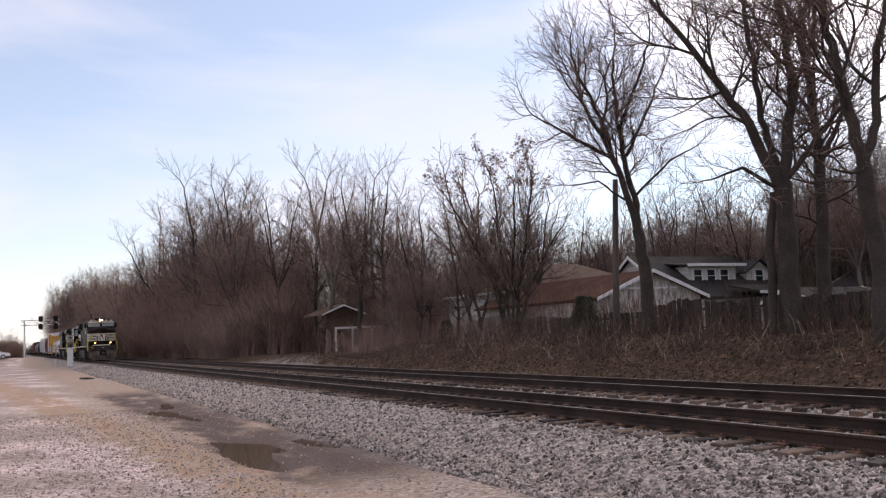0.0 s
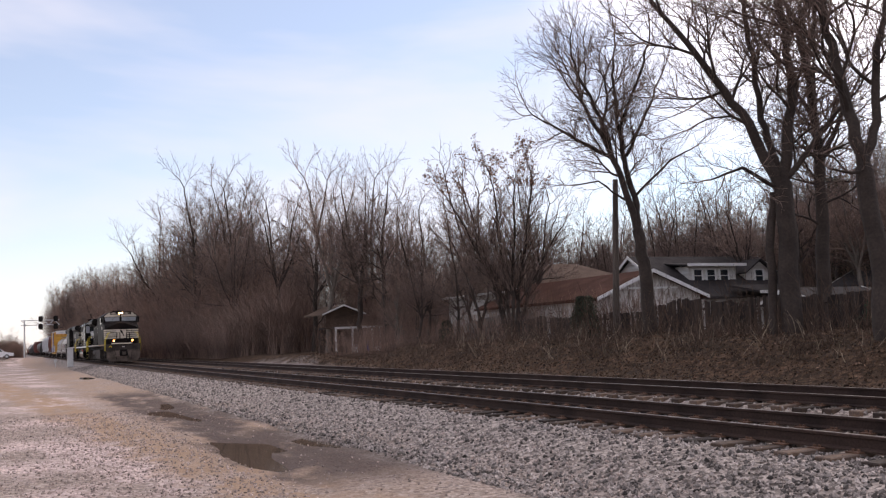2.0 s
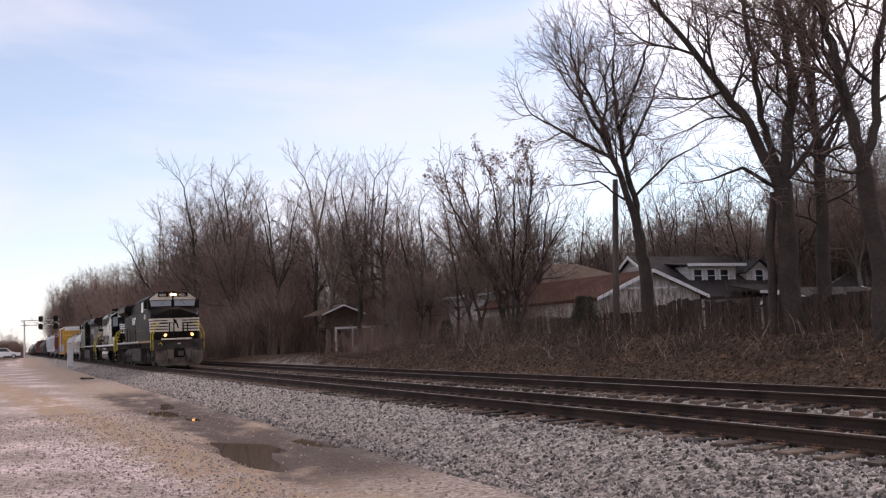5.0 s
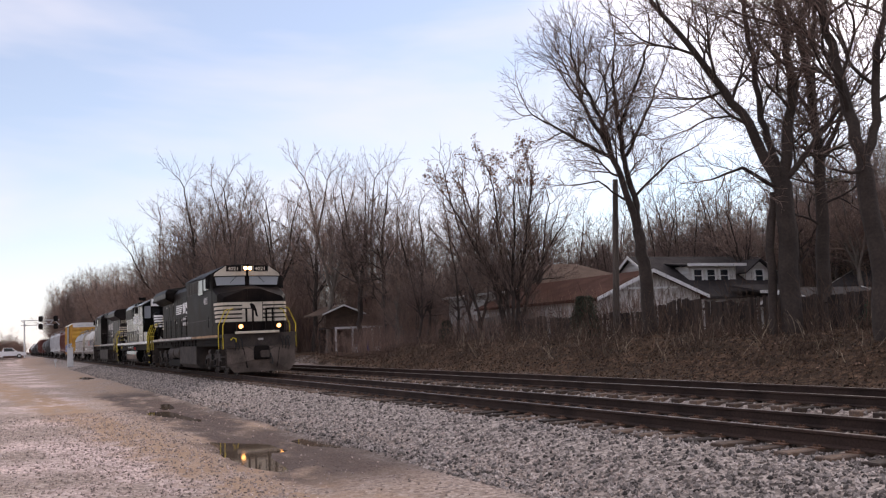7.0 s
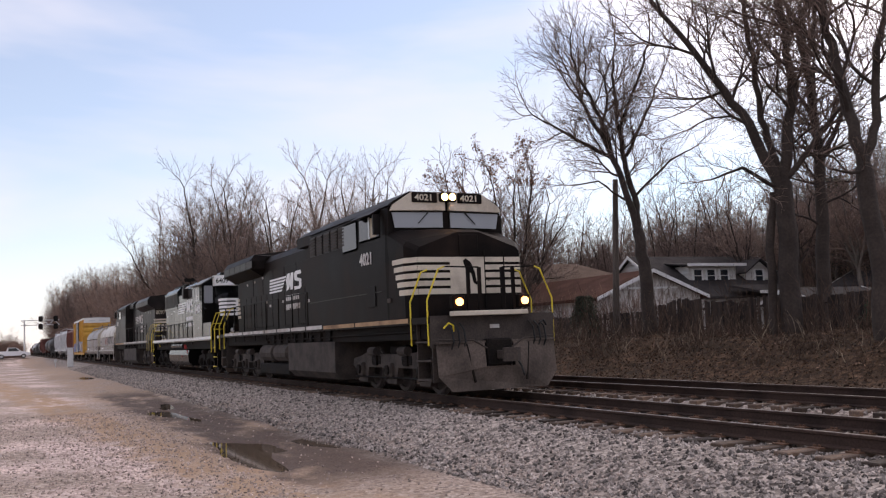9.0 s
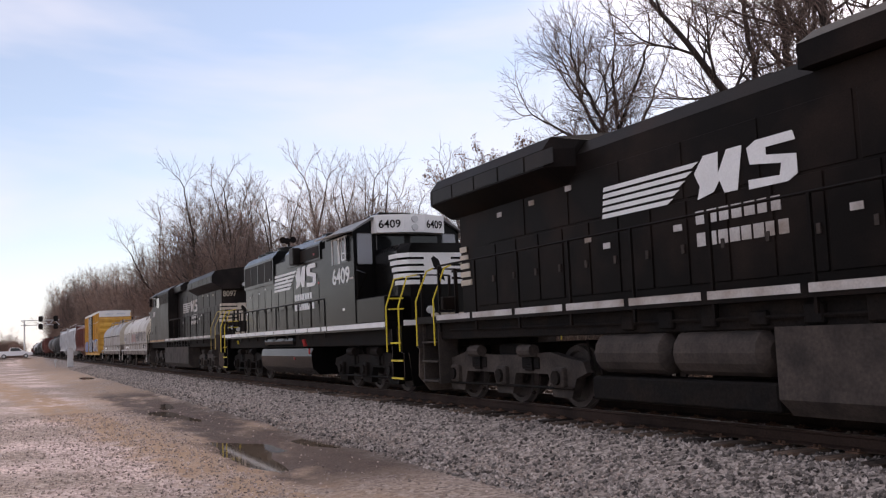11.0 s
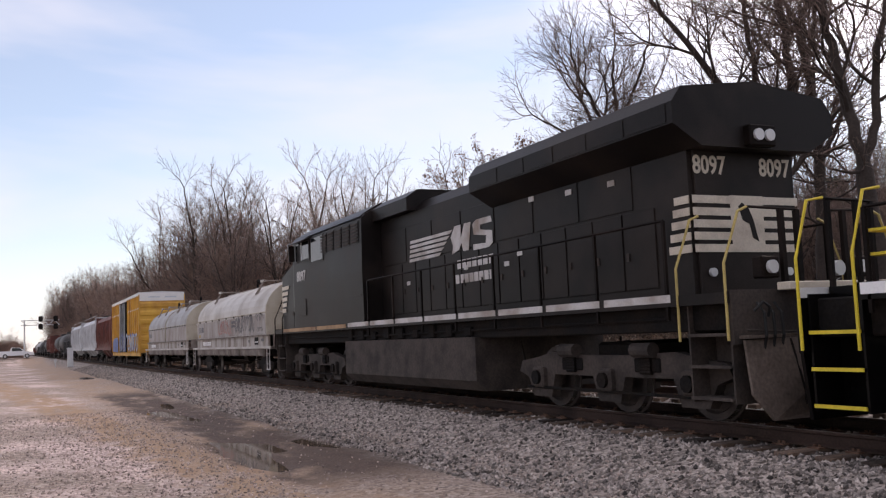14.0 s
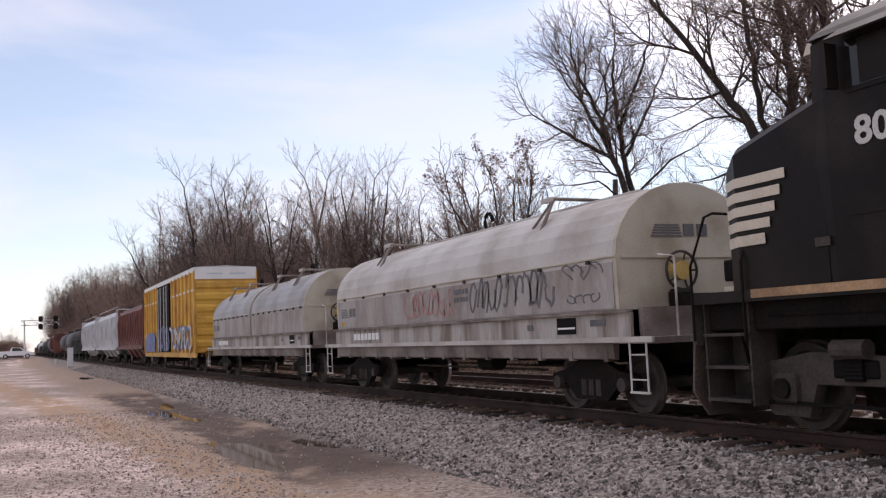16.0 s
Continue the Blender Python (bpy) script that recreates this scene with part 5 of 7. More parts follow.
# ---------------------------------------------------------------- narrow-nosed locomotive
def hood_loco():
    v = thing("locomotive", "glossy freshly painted black diesel locomotive with white stripes", "locomotive", "locomotives of the train")
    P, LEN = M_BLACK_NEW, 19.4
    part("frame", B(-LEN + 0.1, -0.1, -1.3, 1.3, 1.12, 1.55, bevel=0.02), M_DARKGRIME, v)
    part("walkway", B(-LEN + 0.85, -0.85, -1.52, 1.52, 1.50, 1.68), P, v)
    part("platform", B(-0.85, -0.03, -1.0, 1.0, 1.5, 1.68), P, v)
    part("platform", B(-LEN + 0.03, -LEN + 0.85, -1.0, 1.0, 1.5, 1.68), P, v)
    spans = [(-18.5 + k * 1.27, -18.5 + k * 1.27 + 1.19) for k in range(10)] + [(-5.75, -5.35), (-5.25, -0.95)]
    sill_bars(v, spans, 1.555, 1.675, 1.523, M_WHITE)
    # hood: engine part, wider intake at the rear
    hood = [(-0.95, 1.68), (-0.95, 4.02), (-0.72, 4.26), (0.72, 4.26), (0.95, 4.02), (0.95, 1.68)]
    part("hood", extrude_x(bmesh.new(), hood, -17.15, -5.3), P, v)
    rad = [(-1.0, 3.36), (-1.0, 4.28), (-0.80, 4.52), (0.80, 4.52), (1.0, 4.28), (1.0, 3.36)]
    part("radiator_housing", extrude_x(bmesh.new(), rad, -17.2, -12.8), P, v)
    mid = [(-0.99, 3.74), (-0.99, 4.22), (-0.74, 4.48), (0.74, 4.48), (0.99, 4.22), (0.99, 3.74)]
    part("brake_housing", extrude_x(bmesh.new(), mid, -11.2, -7.4), P, v)
    part("top_hatch", B(-7.3, -5.35, -0.72, 0.72, 4.25, 4.44, bevel=0.05), P, v)
    for x in (-16.5, -15.35, -13.6):
        f = part("roof_fan", T([(x, 0, 4.5), (x, 0, 4.7), (x, 0, 4.72)], [0.58, 0.58, 0.5], 18), P, v)
    for x in (-10.4, -8.4):
        part("roof_fan", T([(x, 0, 4.46), (x, 0, 4.6), (x, 0, 4.62)], [0.55, 0.55, 0.48], 18), P, v)
    horn = part("air_horn", T([(-14.2, 0, 4.5), (-14.2, 0, 4.98)], 0.04), M_DARKGRIME, v)
    for dx, dy in ((-0.18, 0.0), (0.05, -0.22), (0.26, 0.1)):
        part("horn_bell", T([(-14.2 + dx, dy, 4.98), (-14.0 + dx, dy - 0.06, 5.02), (-13.9 + dx, dy - 0.1, 5.02)], [0.05, 0.07, 0.12], 10), M_DARKGRIME, horn)
    for s in (-1, 1):
        part("radiator_grille", B(-17.1, -12.95, min(s * 1.0, s * 1.012), max(s * 1.0, s * 1.012), 3.48, 4.2), M_BLACK, v)
        for k in range(4):
            part("grille_frame", B(-17.05 + k * 1.03, -16.99 + k * 1.03, min(s * 1.012, s * 1.02), max(s * 1.012, s * 1.02), 3.5, 4.18), P, v)
        part("filter_box", B(-9.95, -9.5, min(s * 0.95, s * 1.22), max(s * 0.95, s * 1.22), 3.75, 4.3, bevel=0.03), M_BLACK_OLD, v)
        part("brake_grille", B(-9.4, -7.55, min(s * 0.99, s * 1.005), max(s * 0.99, s * 1.005), 3.80, 4.16), M_BLACK, v)
        for k in range(12):
            x = -16.9 + k * 0.93
            d = part("hood_door", B(x, x + 0.87, min(s * 0.945, s * 0.968), max(s * 0.945, s * 0.968), 1.82, 3.18, bevel=0.006), P, v)
            part("latch", B(x + 0.74, x + 0.80, min(s * 0.966, s * 0.99), max(s * 0.966, s * 0.99), 2.4, 2.5), P, d)
        for x, z, m in ((-16.4, 3.0, M_WHITE), (-15.0, 3.1, M_WHITE), (-14.1, 3.2, M_WHITE), (-13.3, 3.5, M_WHITE), (-11.1, 3.35, M_WHITE), (-7.7, 3.0, M_RED), (-6.9, 2.7, M_RED), (-8.0, 3.9, M_RED), (-6.0, 3.35, M_RED), (-17.0, 2.4, M_WHITE), (-16.8, 1.95, M_WHITE)):
            part("notice_plate", B(x, x + 0.10, min(s * 0.97, s * (1.016 if z > 3.3 else 0.976)), max(s * 0.97, s * (1.016 if z > 3.3 else 0.976)), z, z + 0.06), m, v)
    # cab
    cab = [(-1.5, 1.68), (-1.5, 4.05), (-1.02, 4.36), (0, 4.46), (1.02, 4.36), (1.5, 4.05), (1.5, 1.68)]
    part("cab", extrude_x(bmesh.new(), cab, -5.3, -3.0), P, v)
    roof = [(-1.56, 4.03), (-1.56, 4.07), (-1.04, 4.40), (0, 4.50), (1.04, 4.40), (1.56, 4.07), (1.56, 4.03), (1.03, 4.34), (0, 4.44), (-1.03, 4.34)]
    part("cab_roof", extrude_x(bmesh.new(), roof, -5.35, -2.85), M_ROOFSHEEN, v, "black cab roof with its sky sheen painted grey")
    part("roof_unit", B(-4.7, -3.7, -0.5, 0.5, 4.46, 4.66, bevel=0.05), P, v, "roof air conditioner")
    for s in (-1, 1):
        yy = s * 1.5
        def at_y(a, b):
            return min(yy + s * a, yy + s * b), max(yy + s * a, yy + s * b)

        w = part("cab_window", B(-4.66, -3.42, *at_y(0.0, 0.012), 3.30, 4.0), M_GLASS, v, "sliding cab window with white posts")
        for xa, xb in ((-4.66, -4.61), (-4.16, -4.10), (-4.08, -4.03)):
            part("window_post", B(xa, xb, *at_y(0.0, 0.03), 3.30, 3.98), M_WHITE, w)
        part("window_head", B(-4.66, -3.42, *at_y(0.0, 0.025), 3.96, 4.0), M_WHITE, w)
        wing = part("wind_wing", B(-3.70, -3.44, *at_y(0.06, 0.075), 3.34, 3.98), M_GLASS, w)
        for q in ((-3.72, -3.68, 3.34, 3.98), (-3.46, -3.42, 3.34, 3.98), (-3.70, -3.44, 3.94, 3.98), (-3.70, -3.44, 3.34, 3.38), (-3.70, -3.44, 3.52, 3.55)):
            part("wing_frame", B(q[0], q[1], *at_y(0.055, 0.085), q[2], q[3]), M_WHITE, wing)
        o = [(s * 1.52, 4.10), (s * 1.52, 4.07), (s * 1.90, 3.98), (s * 1.91, 4.01)]
        part("awning", loft(bmesh.new(), [[(x, a, b) for a, b in o] for x in (-4.95, -3.2)]), M_ALU, v, "pale metal sun awning")
        part("front_window", B(-3.012, -2.985, min(s * 1.0, s * 1.40), max(s * 1.0, s * 1.40), 3.2, 4.0, bevel=0.03), M_GLASS_SKYTONE, v)
        part("door", B(-3.015, -2.98, min(s * 1.0, s * 1.44), max(s * 1.0, s * 1.44), 1.75, 3.15, bevel=0.01), P, v)
        lettering("number", "6409", 0.42, M_WHITE, v, pose(-4.74 if s < 0 else -3.10, s * 1.505, 2.78, 90, 0, 0 if s < 0 else 180), fat=0.012, wide=1.22)
        part("model_bar", B(-3.35, -3.08, min(s * 1.5, s * 1.508), max(s * 1.5, s * 1.508), 2.84, 2.89), M_DIRTYWHITE, v)
        part("notice_plate", B(-3.95, -3.8, min(s * 1.5, s * 1.51), max(s * 1.5, s * 1.51), 2.05, 2.12), M_WHITE, v)
        part("side_box", B(-2.98, -1.05, min(s * 1.0, s * 1.48), max(s * 1.0, s * 1.48), 1.68, 2.30, bevel=0.02), P, v, "black battery box")
        grab(v, [(-2.95, s * 1.46, 2.35), (-2.2, s * 1.46, 2.9), (-2.95, s * 1.46, 3.05)], P)
    # number boards over the windscreen
    nbx = [(-3.0, -1.0), (-2.72, -0.95), (-2.48, -0.30), (-2.48, 0.30), (-2.72, 0.95), (-3.0, 1.0)]
    part("number_housing", loft(bmesh.new(), [[(a, b, 3.98) for a, b in nbx], [(a, b, 4.44) for a, b in nbx]]), M_WHITE, v, "white number board housing")
    for s in (-1, 1):
        ang = math.degrees(math.atan2(0.65, 0.24))
        at = Matrix.Translation((-2.72, -0.95, 4.10)) @ pose(0, 0, 0, 0, 0, ang - 0) @ pose(0.04, -0.006, 0, 90) if s < 0 else Matrix.Translation((-2.48, 0.30, 4.10)) @ pose(0, 0, 0, 0, 0, 180 - ang) @ pose(0.04, -0.006, 0, 90)
        lettering("number", "6409", 0.21, M_BLACK, v, at, fat=0.004, wide=1.0)
        part("headlight", T([(-2.50, 0, 4.21 + s * 0.11), (-2.43, 0, 4.21 + s * 0.11)], 0.085, 12), M_LENS, v)
        part("windscreen", B(-3.01, -2.97, min(s * 0.08, s * 0.88), max(s * 0.08, s * 0.88), 3.55, 3.95, bevel=0.02), M_GLASS, v)
    # short nose
    nose = [[(x, y * k, z) for y, z in ((-0.95, 1.68), (-0.95, 3.40), (-0.85, 3.56), (0.85, 3.56), (0.95, 3.40), (0.95, 1.68))] for x, k in ((-3.0, 1.0), (-1.45, 1.0), (-1.18, 0.78))]
    part("nose", loft(bmesh.new(), nose), P, v)
    for k in range(5):
        zt = 3.32 - k * 0.165
        for s in (-1, 1):
            bm = bmesh.new()
            for (xa, ya), (xb, yb) in (((-1.17, s * 0.22), (-1.17, s * 0.745)), ((-1.17, s * 0.745), (-1.448, s * 0.955)), ((-1.448, s * 0.958), (-1.95 + 0.09 * k, s * 0.958))):
                n = Vector((yb - ya, xa - xb, 0)).normalized() * 0.010
                if n.x + n.y * s < 0:
                    n = -n
                q = [(xa, ya), (xb, yb), (xb + n.x, yb + n.y), (xa + n.x, ya + n.y)]
                loft(bm, [[(a, b, zt - 0.105) for a, b in q], [(a, b, zt) for a, b in q]])
            part("nose_stripe", bm, M_WHITE, v)
    part("nose_panel", B(-1.18, -1.165, -0.36, 0.36, 2.55, 3.32), M_WHITE, v, "white nose panel")
    part("nose_emblem", loft(bmesh.new(), [[(x, 0.18 - a, b) for a, b in horse_block(0.0, 2.62, 0.62, 0.36)] for x in (-1.168, -1.158)]), P, v, "dark plain emblem")
    # emblem and words
    for s in (-1, 1):
        emblem(v, 0.97, s, -12.8, -7.9, 2.98, 3.68, M_WHITE)
        m0 = -10.25 if s < 0 else -12.7
        word_bars(v, 0.97, s, m0, m0 + 1.95, 2.60, 2.80, M_WHITE, 7, 3)
        word_bars(v, 0.97, s, m0 - 0.03, m0 + 2.15, 2.28, 2.48, M_WHITE, 8, 5)
    side_rails(v, -18.4, -5.5, 1.68, 2.45, 1.50, 1.27, M_BLACK)
    for e, way in ((0.0, 1), (-LEN, -1)):
        for s in (-1, 1):
            stair(v, e - way * 0.10, e - way * 0.82, 1.42, s, M_YELLOW, P)
            for q in (0.08, 0.84):
                grab(v, [(e - way * q, s * 1.53, 0.98), (e - way * q, s * 1.53, 2.0), (e - way * q, s * 1.30, 2.66), (e - way * q, s * 1.05, 2.70)])
            for z in (1.95, 2.2):
                part("step", B(min(e - way * 0.9, e - way * 1.2), max(e - way * 0.9, e - way * 1.2), min(s * 1.05, s * 1.4), max(s * 1.05, s * 1.4), z, z + 0.03), M_YELLOW, v)
            for yq in (0.95, 0.5, 0.25):
                part("stanchion", B(e - way * 0.05 - 0.025, e - way * 0.05 + 0.025, s * yq - 0.025, s * yq + 0.025, 1.68, 2.68), M_BLACK, v)
            grab(v, [(e - way * 0.05, s * 0.25, 2.68), (e - way * 0.05, s * 1.05, 2.70)], M_BLACK)
            part("ditch_light", T([(e - way * 0.02, s * 0.78, 1.9), (e + way * 0.06, s * 0.78, 1.9)], 0.09, 12), M_LENS, v)
            part("hose", T([(e + way * 0.05, s * 0.55, 1.25), (e + way * 0.3, s * 0.5, 0.8), (e + way * 0.4, s * 0.4, 0.55)], 0.022), M_RUBBER, v)
        part("end_plate", B(min(e, e - way * 0.06), max(e, e - way * 0.06), -1.5, 1.5, 0.95, 1.56), P, v)
        part("end_stripe", B(min(e, e + way * 0.006), max(e, e + way * 0.006), -1.45, 1.45, 1.56, 1.68), M_WHITE, v)
        part("plow", loft(bmesh.new(), [[(e + way * (0.05 + q), a, b) for a, b in ((-1.38, 0.95), (-1.3, 0.2), (1.3, 0.2), (1.38, 0.95))] for q in (0.0, 0.05)]), P, v)
        coupler(v, e + way * 0.15, way)
    tank = [(-1.2, 0.30), (-1.42, 0.50), (-1.46, 0.85), (-1.40, 1.08), (1.40, 1.08), (1.46, 0.85), (1.42, 0.50), (1.2, 0.30)]
    part("fuel_tank", extrude_x(bmesh.new(), tank, -12.9, -7.0), M_BLACK_NEW, v, "glossy black fuel tank")
    for s in (-1, 1):
        part("air_reservoir", T([(-12.8, s * 1.2, 1.32), (-12.7, s * 1.2, 1.32), (-9.2, s * 1.2, 1.32), (-9.1, s * 1.2, 1.32)], [0.1, 0.19, 0.19, 0.1], 12), M_BLACK_NEW, v)
        part("fuel_valve", T([(-7.6, s * 1.45, 1.15), (-7.6, s * 1.5, 1.35)], 0.06, 8), M_RED, v)
        part("emergency_pull", B(-7.2, -7.13, min(s * 1.45, s * 1.48), max(s * 1.45, s * 1.48), 0.92, 1.08), M_RED, v)
        part("fuel_sight_glass", B(-8.8, -8.74, min(s * 1.45, s * 1.475), max(s * 1.45, s * 1.475), 0.74, 0.82), M_RED, v)
        part("sand_trap", T([(-16.9, s * 1.35, 1.28), (-16.9, s * 1.38, 1.42)], 0.035), M_YELLOW, v)
    truck3(v, -3.25, 1, M_DARKGRIME, 1.8)
    truck3(v, -16.15, 1, M_DARKGRIME, 1.8)
    return v


second = hood_loco()
TRAIN.append((second, 32.25, 0))


# ---------------------------------------------------------------- freight cars
M_COIL = mat("pale_grey_cover", (0.52, 0.485, 0.45), 0.55, var=0.10, scale=0.9, bump=0.03, fine=30, col2=(0.36, 0.315, 0.275), amount=0.5)
M_COILBLUE = mat("dull_bluish_cover", (0.36, 0.355, 0.36), 0.6, var=0.12, scale=0.7, bump=0.03, fine=30, col2=(0.26, 0.24, 0.225), amount=0.5)
M_COILEND = mat("tan_stained_cover", (0.47, 0.42, 0.34), 0.6, var=0.12, scale=1.1, bump=0.03, col2=(0.33, 0.27, 0.20), amount=0.5)
M_UNDER = mat("brown_stained_underframe", (0.24, 0.20, 0.175), 0.75, var=0.25, scale=1.3, bump=0.1, col2=(0.11, 0.085, 0.07), amount=0.5)
M_COILSIDE = mat("streaked_grey_side", (0.43, 0.39, 0.36), 0.65, var=0.15, scale=2.2, bump=0.05, fine=14, stretch=(1.5, 1.5, 0.25), col2=(0.19, 0.145, 0.115), amount=0.55)
M_COILPANEL = mat("darker_cover_panel", (0.37, 0.335, 0.315), 0.65, var=0.14, scale=1.6, bump=0.04, fine=18, stretch=(1.2, 1.2, 0.4), col2=(0.25, 0.205, 0.18), amount=0.5)
M_GRAFF1 = mat("graffiti_dark_grey", (0.13, 0.125, 0.13), 0.6, var=0.2, bump=0)
M_GRAFF2 = mat("graffiti_faded_red", (0.42, 0.21, 0.19), 0.6, var=0.2, bump=0)
M_GRAFF3 = mat("graffiti_blue", (0.12, 0.16, 0.34), 0.6, var=0.25, bump=0)
M_GRAFF4 = mat("graffiti_pale", (0.55, 0.58, 0.62), 0.6, var=0.2, bump=0)
M_BOX = mat("golden_yellow_paint", (0.62, 0.34, 0.055), 0.6, var=0.12, scale=0.8, bump=0.04, col2=(0.42, 0.20, 0.045), amount=0.4)
M_BOXWHITE = mat("white_boxcar_top", (0.74, 0.72, 0.70), 0.55, var=0.08, scale=1.2, bump=0.02)
M_HOPRED = mat("oxide_red_paint", (0.17, 0.055, 0.042), 0.65, var=0.2, scale=0.8, bump=0.05, col2=(0.10, 0.04, 0.035))
M_HOPGREY = mat("pale_grey_hopper", (0.55, 0.55, 0.56), 0.6, var=0.12, scale=0.7, bump=0.04, col2=(0.38, 0.37, 0.37))
M_TANK = mat("dull_black_tank", (0.035, 0.033, 0.034), 0.6, var=0.25, scale=0.8, bump=0.04, col2=(0.09, 0.08, 0.075))
M_BRAKEW = mat("yellow_brown_dust", (0.50, 0.33, 0.10), 0.7, var=0.2, bump=0.1)


def squiggle(name, parent, y, x0, x1, z0, z1, seed, strokes, material, r=0.022):
    """Faded spray strokes on the near side: looping lines, no letters."""
    rr = random.Random(seed)
    for k in range(strokes):
        cx = x0 + (x1 - x0) * (k + 0.5) / strokes
        w, h = (x1 - x0) / strokes * 0.62, (z1 - z0) * 0.5
        cz = (z0 + z1) / 2 + rr.uniform(-0.1, 0.1) * h
        a0, turn = rr.uniform(0, 6.28), rr.choice((1.1, 1.7, 2.2)) * math.pi
        ph = rr.uniform(0.7, 1.6)
        pts = [(cx + w * math.cos(a0 + turn * q / 9) * rr.uniform(0.75, 1.1), cz + h * math.sin(a0 + ph * turn * q / 9) * rr.uniform(0.75, 1.05)) for q in range(10)]
        rings = []
        for i, (ax, az) in enumerate(pts):
            (px, pz), (nx, nz) = pts[max(i - 1, 0)], pts[min(i + 1, 9)]
            d = Vector((nx - px, nz - pz))
            n = (Vector((-d.y, d.x)).normalized() if d.length > 1e-4 else Vector((1, 0))) * r * rr.uniform(0.8, 1.3)
            rings.append([(ax - n.x, -y, az - n.y), (ax + n.x, -y, az + n.y), (ax + n.x, -y - 0.005, az + n.y), (ax - n.x, -y - 0.005, az - n.y)])
        bm = loft(bmesh.new(), rings)
        part(name, bm, material, parent)


def ladder(parent, x, y, z0, z1, n, material, wide=0.38, along="x"):
    for q in (-wide / 2, wide / 2):
        p0, p1 = ((x + q, y, z0), (x + q, y, z1)) if along == "x" else ((x, y + q, z0), (x, y + q, z1))
        part("ladder_rail", T([p0, p1], 0.016, 5), material, parent)
    for k in range(n):
        z = z0 + (z1 - z0) * (k + 0.5) / n
        p0, p1 = ((x - wide / 2, y, z), (x + wide / 2, y, z)) if along == "x" else ((x, y - wide / 2, z), (x, y + wide / 2, z))
        part("rung", T([p0, p1], 0.012, 5), material, parent)


def coil_car(label, length, cover, marks, halves=1):
    """Coil steel car: sill, deck, arched steel cover with lifting frames, end brake gear. x = 0 is the front of the deck."""
    v = thing("coil_car", label, "freight car", "coil cars")
    L = length
    part("centre_sill", B(-L, 0, -0.3, 0.3, 0.75, 1.1), M_DARKGRIME, v)
    part("deck", B(-L, 0, -1.42, 1.42, 1.08, 1.17), M_UNDER, v)
    for s in (-1, 1):
        # side trough and its top lip
        o = [(s * 1.38, 0.86), (s * 1.30, 0.84), (s * 1.28, 1.10), (s * 1.40, 1.10)]
        part("side_sill", loft(bmesh.new(), [[(x, a, b) for a, b in o] for x in (-L + 1.0, -1.0)]), M_UNDER, v)
        part("deck_edge", B(-L, 0, min(s * 1.40, s * 1.46), max(s * 1.40, s * 1.46), 1.10, 1.18), M_COIL, v, "pale deck edge")
        part("side_wall", B(-L + 0.7, -0.6, min(s * 1.30, s * 1.36), max(s * 1.30, s * 1.36), 1.17, 1.55), M_COILSIDE, v)
        part("wall_ledge", B(-L + 0.7, -0.6, min(s * 1.30, s * 1.43), max(s * 1.30, s * 1.43), 1.53, 1.58), M_UNDER, v)
        for k in range(int(L / 0.95) - 1):
            x = -1.2 - k * 0.95
            part("sill_post", B(x - 0.05, x + 0.05, min(s * 1.30, s * 1.40), max(s * 1.30, s * 1.40), 0.82, 1.10), M_UNDER, v)
        for x in (-0.35, -L + 0.35):
            ladder(v, x, s * 1.44, 0.40, 1.10, 2, M_DIRTYWHITE)
            part("sill_step", B(x - 0.2, x + 0.2, s * 1.44 - 0.03, s * 1.44 + 0.03, 0.38, 0.41), M_DIRTYWHITE, v)
    # cover
    sec = [(-1.34, 1.58), (-1.36, 2.36)] + [(-1.36 * math.cos(math.pi * k / 14), 2.36 + 1.14 * math.sin(math.pi * k / 14)) for k in range(1, 14)] + [(1.36, 2.36), (1.34, 1.58)]
    span = (L - 1.5) / halves
    for h in range(halves):
        xa, xb = -0.85 - h * span, -0.65 - (h + 1) * span + (0.06 if halves > 1 else 0)
        c = part("cover", loft(bmesh.new(), [[(x, a, b) for a, b in sec] for x in (xa, xb)]), cover, v, "arched pale steel cover", smooth=False)
        part("cover_rim", loft(bmesh.new(), [[(x, a * 1.012, 1.58 + (b - 1.58) * 1.008) for a, b in sec] for x in (xa + 0.01, xa - 0.07)]), M_COILEND, c)
        part("cover_end", loft(bmesh.new(), [[(x, a * 0.995, b - 0.005) for a, b in sec] for x in (xa + 0.005, xa + 0.022)]), M_COILEND, c, "tan stained cover end")
        for s in (-1, 1):
            part("cover_bead", T([(xa, s * 1.37, 2.37), (xb, s * 1.37, 2.37)], 0.02, 5), M_COILEND, c)
            part("cover_panel", B(min(xa, xb) + 0.12, max(xa, xb) - 0.10, min(s * 1.335, s * 1.3665), max(s * 1.335, s * 1.3665), 1.60, 2.29), M_COILPANEL, c, "dull darker lower panel")
            n = 9
            for k in range(n):
                x = xa + (xb - xa) * (k + 0.5) / n
                part("lug", B(x - 0.04, x + 0.04, min(s * 1.36, s * 1.40), max(s * 1.36, s * 1.40), 2.30, 2.36), M_GRIME, c)
        part("end_bead", B(xa + 0.02, xa + 0.05, -1.3, 1.3, 2.34, 2.38), M_COILEND, c)
        # lifting frames
        for f in (0.2, 0.8) if halves == 1 else (0.3, 0.7):
            x = xa + (xb - xa) * f
            fr = part("lifting_frame", T([(x, -1.08, 2.98), (x, -0.75, 3.62), (x, 0.75, 3.62), (x, 1.08, 2.98)], 0.035, 6), M_UNDER, c)
            part("frame_brace", T([(x - 0.35, -1.0, 3.12), (x, -0.75, 3.62)], 0.025, 5), M_UNDER, fr)
            part("frame_plate", B(x - 0.35, x + 0.02, -0.8, -0.7, 3.58, 3.66), M_COIL, fr)
